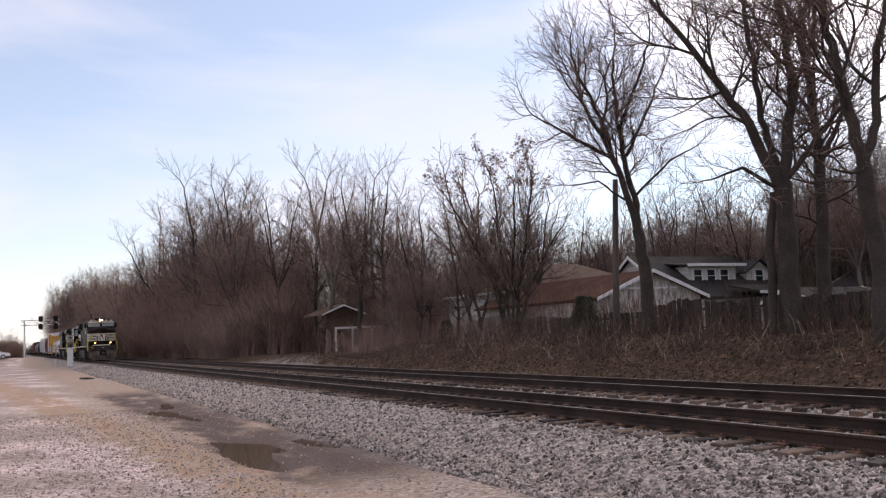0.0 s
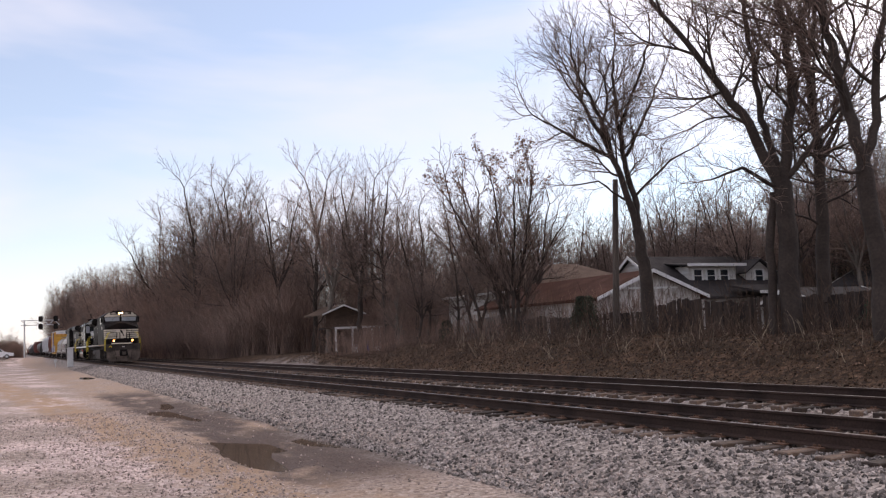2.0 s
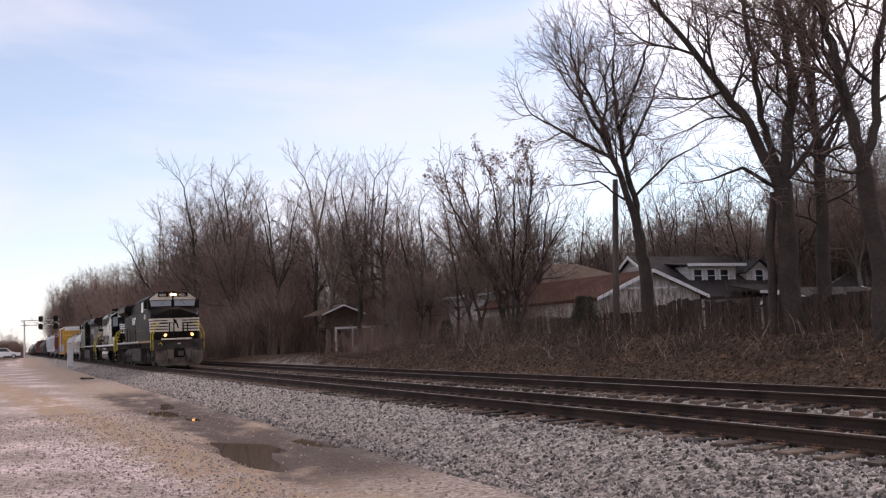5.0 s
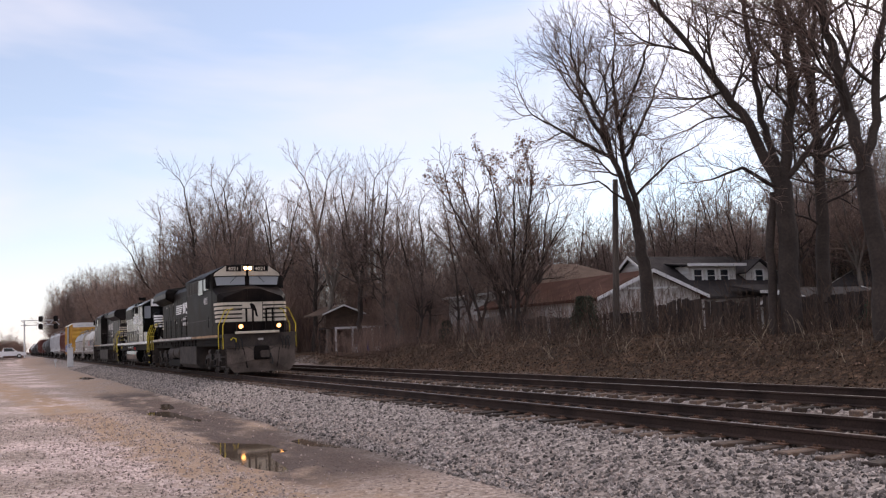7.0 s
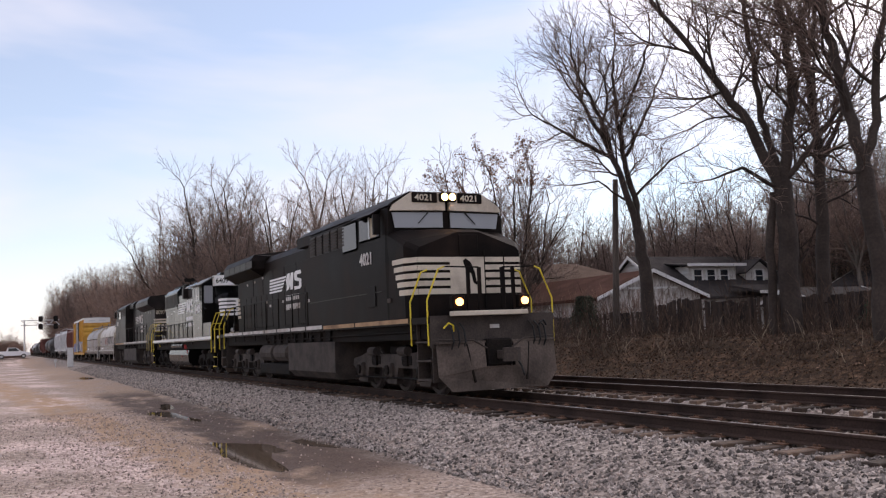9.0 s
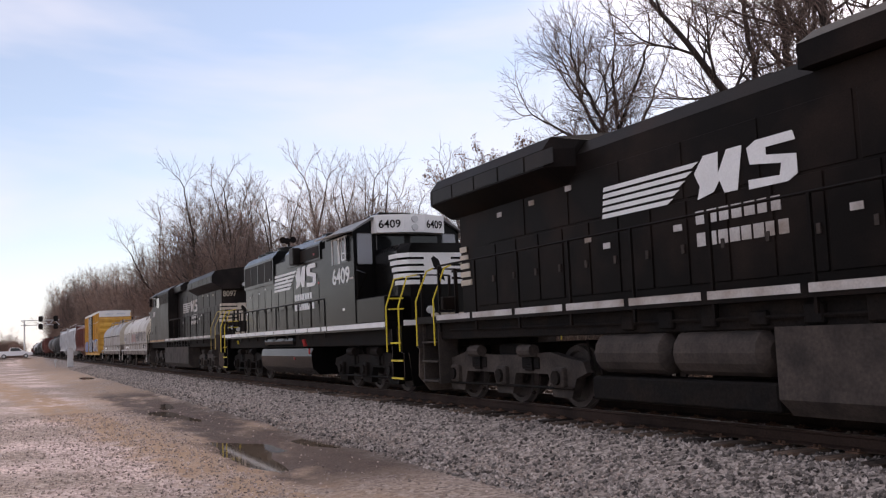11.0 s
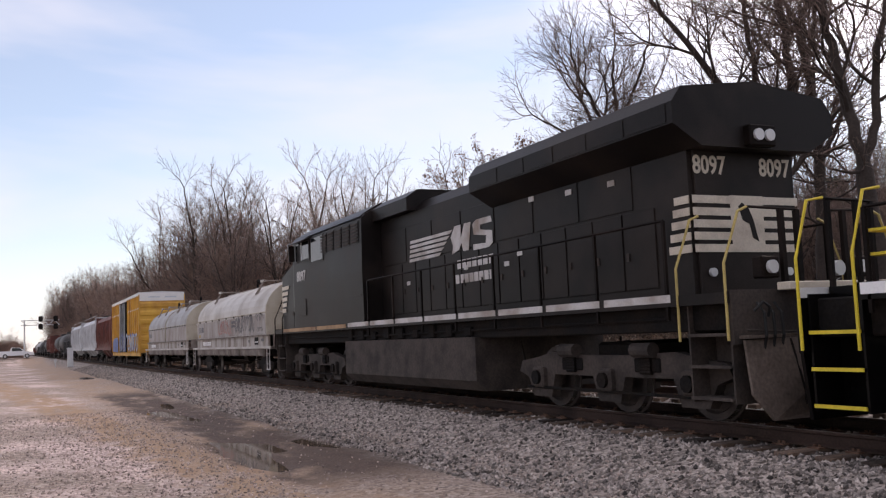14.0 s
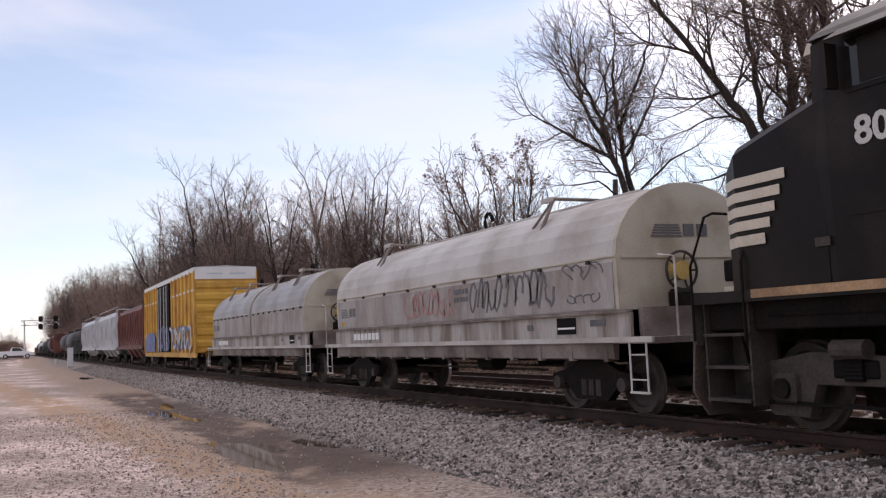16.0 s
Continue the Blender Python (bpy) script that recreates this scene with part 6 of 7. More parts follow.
        part("roof_walk", B(min(xa, xb) + 1.0, max(xa, xb) - 1.0, -0.12, 0.12, 3.50, 3.56), M_COIL, c)
        part("lifting_hook", T([((xa + xb) / 2 + 0.18 * math.cos(q * 0.6), 0, 3.72 + 0.18 * math.sin(q * 0.6)) for q in range(9)], 0.045, 6), M_DARKGRIME, c)
    # end platform gear
    for e, way in ((0.0, 1), (-L, -1)):
        xw = e - way * 0.55
        part("end_wall", B(min(e - way * 0.50, e - way * 0.60), max(e - way * 0.50, e - way * 0.60), -1.2, 1.2, 1.17, 1.6), M_UNDER, v)
        for yq in (-0.95, 0.95):
            grab(v, [(e - way * 0.05, yq, 1.17), (e - way * 0.05, yq, 2.3), (e - way * 0.4, yq, 2.35)], M_DIRTYWHITE, 0.018, "grab_iron")
        coupler(v, e, way)
    bw = part("brake_wheel", T([(-0.70, -0.28 + 0.29 * math.cos(k * math.pi / 10), 2.14 + 0.29 * math.sin(k * math.pi / 10)) for k in range(21)], 0.022, 6), M_GRIME, v)
    part("brake_hub", T([(-0.83, -0.28, 2.14), (-0.66, -0.28, 2.14)], 0.15, 14), M_BRAKEW, bw, "yellow dusty hub")
    for k in range(5):
        a = k * 2 * math.pi / 5
        part("spoke", T([(-0.70, -0.28, 2.14), (-0.70, -0.28 + 0.29 * math.cos(a), 2.14 + 0.29 * math.sin(a))], 0.016, 5), M_GRIME, bw)
    part("brake_stand", B(-0.82, -0.62, -0.50, -0.12, 1.17, 1.86, bevel=0.05), M_DARKGRIME, v)
    ladder(v, -0.25, 1.05, 1.2, 3.05, 4, M_GRIME, 0.4, "y")
    part("ladder_brace", T([(-0.25, 1.25, 3.05), (-0.25, 0.85, 3.05), (-0.6, 0.85, 3.05)], 0.03, 5), M_GRIME, v)
    # markings
    for k in range(5):
        part("emblem_bar", B(-0.822, -0.812, -0.72 + 0.02 * k, -0.14 + 0.02 * k - 0.03 * k, 2.66 + k * 0.042, 2.685 + k * 0.042), M_GRAFF1, v)
    for a in (-0.10, 0.16):
        part("emblem_block", B(-0.822, -0.812, a, a + 0.2, 2.67, 2.86), M_GRAFF1, v)
    part("number_bar", B(-0.03, -0.02, 0.35, 0.75, 1.3, 1.42), M_DIRTYWHITE, v)
    xe = -L + 1.25
    for k in range(5):
        part("emblem_bar", B(xe, xe + 0.55 - 0.03 * k, -1.372, -1.366, 1.86 + k * 0.05, 1.89 + k * 0.05), M_GRAFF1, v)
    for a in (0.62, 0.86):
        part("emblem_block", B(xe + a, xe + a + 0.2, -1.372, -1.366, 1.87, 2.09), M_GRAFF1, v)
    part("yellow_notice", B(xe, xe + 0.3, -1.372, -1.366, 1.64, 1.76), M_BRAKEW, v)
    for k in range(7):
        part("number_bar", B(xe + 0.9 + k * 0.26, xe + 1.1 + k * 0.26, -1.366, -1.362, 1.27, 1.43), M_WHITE, v)
    for xx, zz, ww, hh, m in ((-2.55, 1.24, 0.55, 0.26, M_DARKGRIME), (-2.52, 1.32, 0.5, 0.03, M_WHITE), (-1.6, 1.35, 0.4, 0.1, M_GRAFF1), (-2.3, 0.90, 0.35, 0.1, M_WHITE), (-3.5, 1.32, 0.18, 0.1, M_GRAFF1)):
        part("stencil_bar", B(xx, xx + ww, -1.371 - (0.004 if m is M_WHITE else 0), -1.366, zz, zz + hh), m, v)
    if marks:
        squiggle("spray_stroke", v, 1.3675, -5.6, -2.6, 1.72, 2.36, 4, 12, M_GRAFF1, 0.026)
        squiggle("spray_stroke", v, 1.3675, -8.9, -6.3, 1.68, 2.26, 9, 10, M_GRAFF2, 0.024)
        squiggle("spray_stroke", v, 1.3675, -2.3, -1.2, 2.08, 2.34, 15, 4, M_GRAFF1, 0.012)
        squiggle("spray_stroke", v, 1.3675, -2.2, -1.3, 1.72, 1.86, 16, 4, M_GRAFF1, 0.012)
        word_bars(v, 1.3675, -1, -6.35, -5.7, 2.10, 2.20, M_GRAFF1, 5, 2)
        word_bars(v, 1.3675, -1, -6.35, -5.7, 1.95, 2.04, M_GRAFF1, 5, 7)
    for s in (-1, 1):
        part("brake_cylinder", T([(-L * 0.4, s * 0.7, 0.75), (-L * 0.4 - 0.6, s * 0.7, 0.75)], 0.18, 10), M_DARKGRIME, v)
        part("brake_rod", T([(-L * 0.3, s * 0.5, 0.6), (-L * 0.7, s * 0.55, 0.62)], 0.025, 5), M_GRIME, v)
    truck2(v, -2.05)
    truck2(v, -L + 2.05)
    return v


def boxcar():
    """Golden yellow ribbed boxcar with a white top band and a plug door. x = 0 is its front end."""
    v = thing("boxcar", "golden yellow ribbed boxcar with white top and graffiti", "freight car")
    L, H = 17.75, 5.05
    part("body", B(-L, 0, -1.44, 1.44, 0.95, H - 0.10), M_BOX, v)
    part("roof", loft(bmesh.new(), [[(x, a, b) for a, b in ((-1.50, H - 0.12), (-1.50, H - 0.04), (0, H + 0.03), (1.50, H - 0.04), (1.50, H - 0.12))] for x in (-L - 0.02, 0.02)]), M_ALU, v)
    for e, way in ((0, 1), (-L, -1)):
        top = part("end_band", B(min(e, e + way * 0.03), max(e, e + way * 0.03), -1.46, 1.46, H - 0.62, H - 0.06), M_BOXWHITE, v, "white band across the end")
        for yq in (-0.9, 0.2):
            word_bars_end = part("stencil_bar", B(min(e + way * 0.03, e + way * 0.036), max(e + way * 0.03, e + way * 0.036), yq, yq + 0.75, H - 0.40, H - 0.32), M_GRAFF4, top)
        for k in range(6):
            z = 1.15 + k * 0.56
            o = [(0.0, z), (0.06, z + 0.10), (0.06, z + 0.30), (0.0, z + 0.40)]
            part("end_rib", loft(bmesh.new(), [[(e + way * a, y, b) for a, b in o] for y in (-1.42, 1.42)]), M_BOX, v)
        ladder(v, e + way * 0.08, -1.2, 0.8, 3.2, 6, M_BOX, 0.42, "y")
        part("crossover_step", B(min(e, e + way * 0.35), max(e, e + way * 0.35), -1.0, 1.0, 0.95, 1.0), M_DARKGRIME, v)
        coupler(v, e, way)
    for s in (-1, 1):
        part("side_sill", B(-L, 0, min(s * 1.40, s * 1.47), max(s * 1.40, s * 1.47), 0.72, 0.98), M_BOX, v)
        part("top_chord", B(-L, 0, min(s * 1.44, s * 1.49), max(s * 1.44, s * 1.49), H - 0.26, H - 0.12), M_BOXWHITE, v)
        x, k = 0.0, 0
        while x > -L + 0.1:
            if not (-11.9 < x < -7.3):
                part("side_post", B(x - 0.10, x, min(s * 1.43, s * 1.53), max(s * 1.43, s * 1.53), 0.95, H - 0.2), M_BOX, v)
            x -= 1.1
        for z in (1.9, 2.9, 3.9):
            for a, b in ((-7.3, -0.1), (-L + 0.1, -12.0)):
                part("side_rail", B(a, b, min(s * 1.43, s * 1.465), max(s * 1.43, s * 1.465), z, z + 0.10), M_BOXWHITE if z > 3 else M_BOX, v)
        d = part("door", B(-11.75, -7.45, min(s * 1.44, s * 1.55), max(s * 1.44, s * 1.55), 1.0, H - 0.3, bevel=0.02), M_DARKGRIME, v, "dark sliding door")
        for q in (-11.2, -10.3, -9.0, -8.1):
            part("lock_rod", T([(q, s * 1.57, 1.05), (q, s * 1.57, H - 0.4)], 0.03, 6), M_ALU, d)
    squiggle("spray_stroke", v, 1.556, -11.7, -7.5, 1.1, 2.4, 21, 6, M_GRAFF3, 0.10)
    squiggle("spray_stroke", v, 1.545, -7.2, -0.8, 1.05, 2.3, 23, 7, M_GRAFF4, 0.08)
    squiggle("spray_stroke", v, 1.54, -7.2, -0.8, 1.1, 2.3, 24, 6, M_GRAFF3, 0.09)
    for a, b in ((-16.9, -13.0),):
        part("spray_patch", extrude_y(bmesh.new(), [(a, 1.05), (b, 1.0), (b + 0.2, 1.9), (b - 0.5, 2.2), (a + 0.8, 2.1), (a, 1.8)], -1.54, -1.545), M_GRAFF3, v, "faded blue sprayed patch")
    truck2(v, -2.3)
    truck2(v, -L + 2.3)
    return v


def covered_hopper(label, L, paint, H=4.65):
    v = thing("hopper_car", label, "freight car", "covered hoppers")
    sec = [(-1.40, 1.35), (-1.52, 2.2), (-1.55, 3.2), (-1.48, 3.95), (-1.1, 4.40), (-0.5, 4.60), (0.5, 4.60), (1.1, 4.40), (1.48, 3.95), (1.55, 3.2), (1.52, 2.2), (1.40, 1.35)]
    sec = [(a, b * H / 4.65) for a, b in sec]
    part("body", loft(bmesh.new(), [[(x, a * k, b) for a, b in sec] for x, k in ((-L + 1.2, 0.94), (-L + 1.5, 1), (-1.5, 1), (-1.2, 0.94))]), paint, v)
    n = 4
    for k in range(n):
        a, b = -L + 2.0 + k * (L - 4.0) / n, -L + 2.0 + (k + 1) * (L - 4.0) / n
        m = (a + b) / 2
        part("hopper_bay", loft(bmesh.new(), [[(a + 0.1, -1.3, 1.5), (b - 0.1, -1.3, 1.5), (b - 0.1, 1.3, 1.5), (a + 0.1, 1.3, 1.5)], [(m - 0.5, -0.7, 0.55), (m + 0.5, -0.7, 0.55), (m + 0.5, 0.7, 0.55), (m - 0.5, 0.7, 0.55)]]), paint, v)
    for s in (-1, 1):
        part("side_sill", B(-L, 0, min(s * 1.38, s * 1.50), max(s * 1.38, s * 1.50), 1.2, 1.42), paint, v)
        for k in range(13):
            x = -1.5 - k * (L - 3.0) / 12
            o = [(s * 1.41, 1.4), (s * 1.60, 2.2), (s * 1.63, 3.2), (s * 1.55, 3.95), (s * 1.48, 3.95), (s * 1.4, 2.2)]
            part("side_stake", loft(bmesh.new(), [[(q, a, b * H / 4.65) for a, b in o] for q in (x - 0.04, x + 0.04)]), paint, v)
        part("roof_rail", T([(-L + 1, s * 1.2, H + 0.1), (-1, s * 1.2, H + 0.1)], 0.03, 5), paint, v)
    for e, way in ((0.0, 1), (-L, -1)):
        part("end_slope", loft(bmesh.new(), [[(e - way * 0.1, y, 1.3), (e - way * 2.2, y, 1.3), (e - way * 1.6, y, 2.9)] for y in (-1.3, 1.3)]), paint, v)
        part("end_platform", B(min(e, e - way * 1.3), max(e, e - way * 1.3), -1.45, 1.45, 1.15, 1.3), M_DARKGRIME, v)
        for yq in (-1.35, 1.35):
            part("end_post", B(min(e - way * 0.1, e - way * 0.25), max(e - way * 0.1, e - way * 0.25), yq - 0.08, yq + 0.08, 1.3, H - 0.15), paint, v)
        part("end_beam", B(min(e - way * 0.1, e - way * 0.22), max(e - way * 0.1, e - way * 0.22), -1.4, 1.4, H - 0.35, H - 0.1), paint, v)
        ladder(v, e - way * 0.08, -1.1, 1.3, H - 0.2, 7, paint, 0.42, "y")
        coupler(v, e, way)
    part("roof_walk", B(-L + 1, -1, -0.35, 0.35, H + 0.02, H + 0.08), M_GRIME, v)
    truck2(v, -2.0)
    truck2(v, -L + 2.0)
    return v


def tank_car(label, L, paint):
    v = thing("tank_car", label, "freight car", "tank cars")
    part("tank", T([(-1.0, 0, 2.6), (-1.15, 0, 2.6), (-1.6, 0, 2.6), (-L + 1.6, 0, 2.6), (-L + 1.15, 0, 2.6), (-L + 1.0, 0, 2.6)], [0.5, 1.1, 1.45, 1.45, 1.1, 0.5], 20), paint, v, smooth=True)
    part("sill", B(-L, 0, -0.3, 0.3, 0.8, 1.15), M_DARKGRIME, v)
    part("dome", T([(-L / 2, 0, 3.9), (-L / 2, 0, 4.4)], 0.55, 14), paint, v)
    for e, way in ((0.0, 1), (-L, -1)):
        part("end_platform", B(min(e, e - way * 1.6), max(e, e - way * 1.6), -1.4, 1.4, 1.1, 1.2), M_DARKGRIME, v)
        grab(v, [(e - way * 0.1, -1.3, 1.2), (e - way * 0.1, -1.3, 2.2), (e - way * 0.1, 1.3, 2.2), (e - way * 0.1, 1.3, 1.2)], M_DIRTYWHITE)
        coupler(v, e, way)
    truck2(v, -2.0)
    truck2(v, -L + 2.0)
    return v


def gondola(label, L, paint):
    v = thing("gondola_car", label, "freight car", "gondola cars")
    part("floor", B(-L, 0, -1.4, 1.4, 1.05, 1.15), M_DARKGRIME, v)
    for s in (-1, 1):
        part("side", B(-L, 0, min(s * 1.4, s * 1.46), max(s * 1.4, s * 1.46), 0.9, 2.7), paint, v)
        for k in range(12):
            x = -0.3 - k * (L - 0.6) / 11
            part("side_post", B(x - 0.08, x + 0.08, min(s * 1.46, s * 1.56), max(s * 1.46, s * 1.56), 0.95, 2.65), paint, v)
    for e, way in ((0.0, 1), (-L, -1)):
        part("end", B(min(e, e - way * 0.06), max(e, e - way * 0.06), -1.4, 1.4, 1.0, 2.7), paint, v)
        coupler(v, e, way)
    truck2(v, -2.0)
    truck2(v, -L + 2.0)
    return v


TRAIN.append((coil_car("pale grey coil car with arched cover and graffiti", 14.5, M_COIL, True), -10.25, 0))
TRAIN.append((coil_car("dull grey coil car with two arched covers", 15.6, M_COILBLUE, False, 2), -26.1, 0))
TRAIN.append((boxcar(), -44.4, 0))
TRAIN.append((covered_hopper("oxide red covered hopper car", 15.2, M_HOPRED, 4.5), -63.6, 0))
grey1 = covered_hopper("pale grey covered hopper car", 19.0, M_HOPGREY)
TRAIN.append((grey1, -80.0, 0))
TRAIN.append((covered_hopper("pale grey covered hopper car", 19.0, M_HOPGREY), -100.4, 0))
place = -121.0
NEAR_CARS = len(WHEELS)
for k, kind_of in enumerate("GTTGHTGTGTTG"):
    if kind_of == "G":
        c = gondola("dark open gondola car", 17.0, M_HOPRED if k % 2 else M_TANK)
    elif kind_of == "T":
        c = tank_car("dull black tank car", 17.0, M_TANK if k % 3 else M_HOPGREY)
    else:
        c = covered_hopper("oxide red covered hopper car", 16.5, M_HOPRED)
    TRAIN.append((c, place, 0))
    place -= 18.4


# ---------------------------------------------------------------- thickets and weeds
M_BRUSH = mat("brown_brush", (0.29, 0.185, 0.145), 0.95, var=0.3, scale=0.5, bump=0, pick="island")
M_STALK = mat("dead_stalk", (0.34, 0.265, 0.19), 0.9, var=0.35, scale=0.8, bump=0, pick="island")
M_WEED = mat("withered_weed", (0.115, 0.072, 0.052), 0.95, var=0.35, scale=0.8, bump=0, pick="island")
M_IVY = mat("evergreen_leaf", (0.028, 0.042, 0.020), 0.7, var=0.35, scale=1.5, bump=0, pick="island")


def sprigs(name, label, category, n, place, tall, r, material, seed, bend=0.25, forks=2):
    """Many thin bent shoots in one mesh."""
    q = random.Random(seed)
    vs, fs = [], []

    def shoot(p, d, length, rad, segs=3):
        first = len(vs)
        pts = []
        for i in range(segs + 1):
            rr = rad * (1 - 0.75 * i / segs)
            for k in range(3):
                a = k * 2.094
                vs.append((p.x + rr * math.cos(a), p.y + rr * math.sin(a), p.z))
            pts.append(p.copy())
            d = (d + Vector((q.uniform(-bend, bend), q.uniform(-bend, bend), q.uniform(-0.1, 0.15)))).normalized()
            p = p + d * (length / segs)
        for i in range(segs):
            for k in range(3):
                a, b = first + i * 3 + k, first + i * 3 + (k + 1) % 3
                fs.append((a, b, b + 3, a + 3))
        return pts

    for _ in range(n):
        x, y, z = place(q)
        h = tall * q.uniform(0.45, 1.1)
        pts = shoot(Vector((x, y, z - 0.05)), Vector((q.uniform(-0.4, 0.4), q.uniform(-0.4, 0.4), 1)), h, r * q.uniform(0.6, 1.3))
        for f in range(forks):
            p = q.choice(pts[1:3])
            shoot(p, Vector((q.uniform(-1, 1), q.uniform(-1, 1), q.uniform(0.3, 1.1))).normalized(), h * q.uniform(0.35, 0.6), r * 0.5, 2)
    ob = raw(name, vs, fs, material)
    return tagged(ob, label, category, kind="stuff")


def patch(x0, x1, y0, y1):
    def place(q):
        x, y = q.uniform(x0, x1), q.uniform(y0, y1)
        return x, y, height(x, y)
    return place


def local_patch(w, d):
    return lambda q: (q.uniform(-w / 2, w / 2), q.uniform(-d / 2, d / 2), 0.0)


brush = [sprigs("brush", "dense leafless brown undergrowth", "undergrowth", 900, local_patch(11, 3.6), 3.4 + 0.8 * k, 0.015, (M_BRUSH, M_TWIG_WARM)[k % 2], 100 + k, 0.30, 7) for k in range(3)]
rb = random.Random(9)
spots = []
x = -50.0
while x > -420:
    for y0, big in ((19.6, 0.9), (22.8, 1.25), (26.5, 1.6)):
        if x > -92:
            y0 += 10.0
        if x > -62 and y0 > 36:
            continue
        spots.append((x + rb.uniform(-2, 2), y0 + rb.uniform(-0.6, 0.6), big * float(np.interp(-x, [50, 80, 120, 400], [0.75, 1.0, 1.5, 1.9]))))
    x -= 9.0 if x > -180 else 16.0
for k in range(16):
    spots.append((-20 - 4.6 * k + rb.uniform(-2, 2), 53 + 6 * (k % 3) + rb.uniform(-2, 2), rb.uniform(1.0, 1.3)))
for px, py in ((-263, -3.0), (-262, 0.6), (-259, -6.0)):
    spots.append((px, py, 1.5))
for k, (x, y, s) in enumerate(spots):
    o = brush[k] if k < 3 else copy_thing(rb.choice(brush), Matrix.Identity(4))
    o.matrix_basis = pose(x, y, height(x, y) - 0.1, 0, 0, rb.choice((0, 180)) + rb.uniform(-8, 8)) @ Matrix.Scale(s, 4)

sprigs("weeds", "dark withered weeds on the bank", "weeds", 2000, patch(-62, -11, 17.4, 23.5), 0.5, 0.008, M_WEED, 51, 0.5, 3)
sprigs("dead_stalks", "pale bent dead stalks on the bank", "weeds", 260, patch(-46, -13, 18.6, 22.8), 1.0, 0.013, M_STALK, 52, 0.6, 1)
sprigs("tall_weeds", "tall leafless saplings and stalks before the fence", "weeds", 420, patch(-44, -14, 21.6, 23.6), 2.3, 0.012, M_WEED, 53, 0.2, 3)
sprigs("garden_brush", "leafless shrubs around the gardens", "shrubs", 900, patch(-58, -33, 24.6, 27.5), 2.2, 0.014, M_BRUSH, 54, 0.25, 4)
sprigs("trackside_weeds", "sparse dry weeds beside the far track", "weeds", 350, patch(-60, -10, 15.9, 17.6), 0.22, 0.006, M_STALK, 55, 0.6, 1)


def leafy(name, label, category, x, y, w, d, h, n, seed, base=None):
    """An evergreen clump of many small leaves on stems."""
    q = random.Random(seed)
    vs, fs = [], []
    z0 = height(x, y) if base is None else base
    for _ in range(n):
        a, u = q.uniform(0, 6.28), q.random() ** 0.5
        zz = h * q.random() ** 0.8
        k = (1 - 0.55 * (zz / h) ** 2) * (0.75 + 0.35 * noise.noise((a * 1.3, zz * 1.2, seed)))
        c = Vector((x + w * u * math.cos(a) * k, y + d * u * math.sin(a) * k, z0 + zz))
        n1 = Vector((q.uniform(-1, 1), q.uniform(-1, 1), q.uniform(-0.3, 1))).normalized()
        b = n1.orthogonal().normalized()
        t = n1.cross(b)
        s = q.uniform(0.04, 0.085)
        i = len(vs)
        vs += [c - b * s, c + t * s * 0.5 + n1 * s * 0.2, c + b * s, c - t * s * 0.5 + n1 * s * 0.2]
        fs += [(i, i + 1, i + 2), (i, i + 2, i + 3)]
    ob = thing(name, label, category)
    tagged(raw("foliage", vs, fs, M_IVY, ob), kind="stuff")
    bm = bmesh.new()
    for k in range(6):
        a = k * 1.05
        tube(bm, [(x + 0.1 * math.cos(a), y + 0.1 * math.sin(a), z0 - 0.1), (x + w * 0.5 * math.cos(a), y + d * 0.5 * math.sin(a), z0 + h * 0.7)], [0.03, 0.01], 5)
    part("stem", bm, M_BARK, ob)
    return ob


sprigs("shed_brush", "thin leafless brush before the open shed", "undergrowth", 420, patch(-70, -58, 21.5, 26.5), 2.4, 0.014, M_BRUSH, 56, 0.25, 4)
sprigs("bank_brush", "dark leafless brush at the foot of the fence", "undergrowth", 700, patch(-46, -13, 21.2, 23.7), 1.1, 0.010, M_WEED, 57, 0.4, 4)


leafy("shrub", "dark evergreen shrub against the board fence", "shrub", -35.6, 24.0, 1.3, 0.7, 2.0, 3200, 3)
leafy("shrub", "dark evergreen shrub against the grey fence", "shrub", -52.6, 25.0, 0.9, 0.7, 1.9, 1800, 4)
leafy("shrub", "low dark evergreen mat by the fence", "shrub", -17.6, 22.9, 2.8, 0.6, 1.3, 4200, 5)
leafy("cedar_tree", "dark green cedar behind the houses", "tree", -44.0, 50.0, 2.2, 2.2, 10.0, 9000, 6)

M_LEAF = mat("fallen_leaf", (0.15, 0.092, 0.062), 0.95, var=0.40, scale=2, bump=0, pick="island")
ql = random.Random(61)
lv, lf = [], []
for _ in range(30000):
    x, y = ql.uniform(-60, -9), 16.6 + 6.8 * ql.random()
    s = ql.uniform(0.02, 0.055)
    c = Vector((x, y, height(x, y) + ql.uniform(0.01, 0.06)))
    n1 = Vector((ql.uniform(-1, 1), ql.uniform(-1, 1), ql.uniform(0.2, 1.2))).normalized()
    b1 = n1.orthogonal().normalized()
    c1 = n1.cross(b1)
    k = len(lv)
    lv += [c - b1 * s, c + c1 * s * 0.6, c + b1 * s, c - c1 * s * 0.6 + n1 * s * 0.3]
    lf += [(k, k + 1, k + 2), (k, k + 2, k + 3)]
tagged(raw("leaf_litter", lv, lf, M_LEAF), "fallen brown leaves and litter on the bank", "leaf litter", kind="stuff")
sprigs("bramble", "low dark bramble clumps on the bank", "undergrowth", 1500, lambda q: (lambda a, b: (a, b, height(a, b)))(*(lambda k: (-14 - 4.7 * (k % 8) + q.gauss(0, 0.8), 18.6 + 0.55 * (k * 3 % 7) + q.gauss(0, 0.45)))(q.randrange(24))), 0.6, 0.009, M_WEED, 62, 0.7, 4)

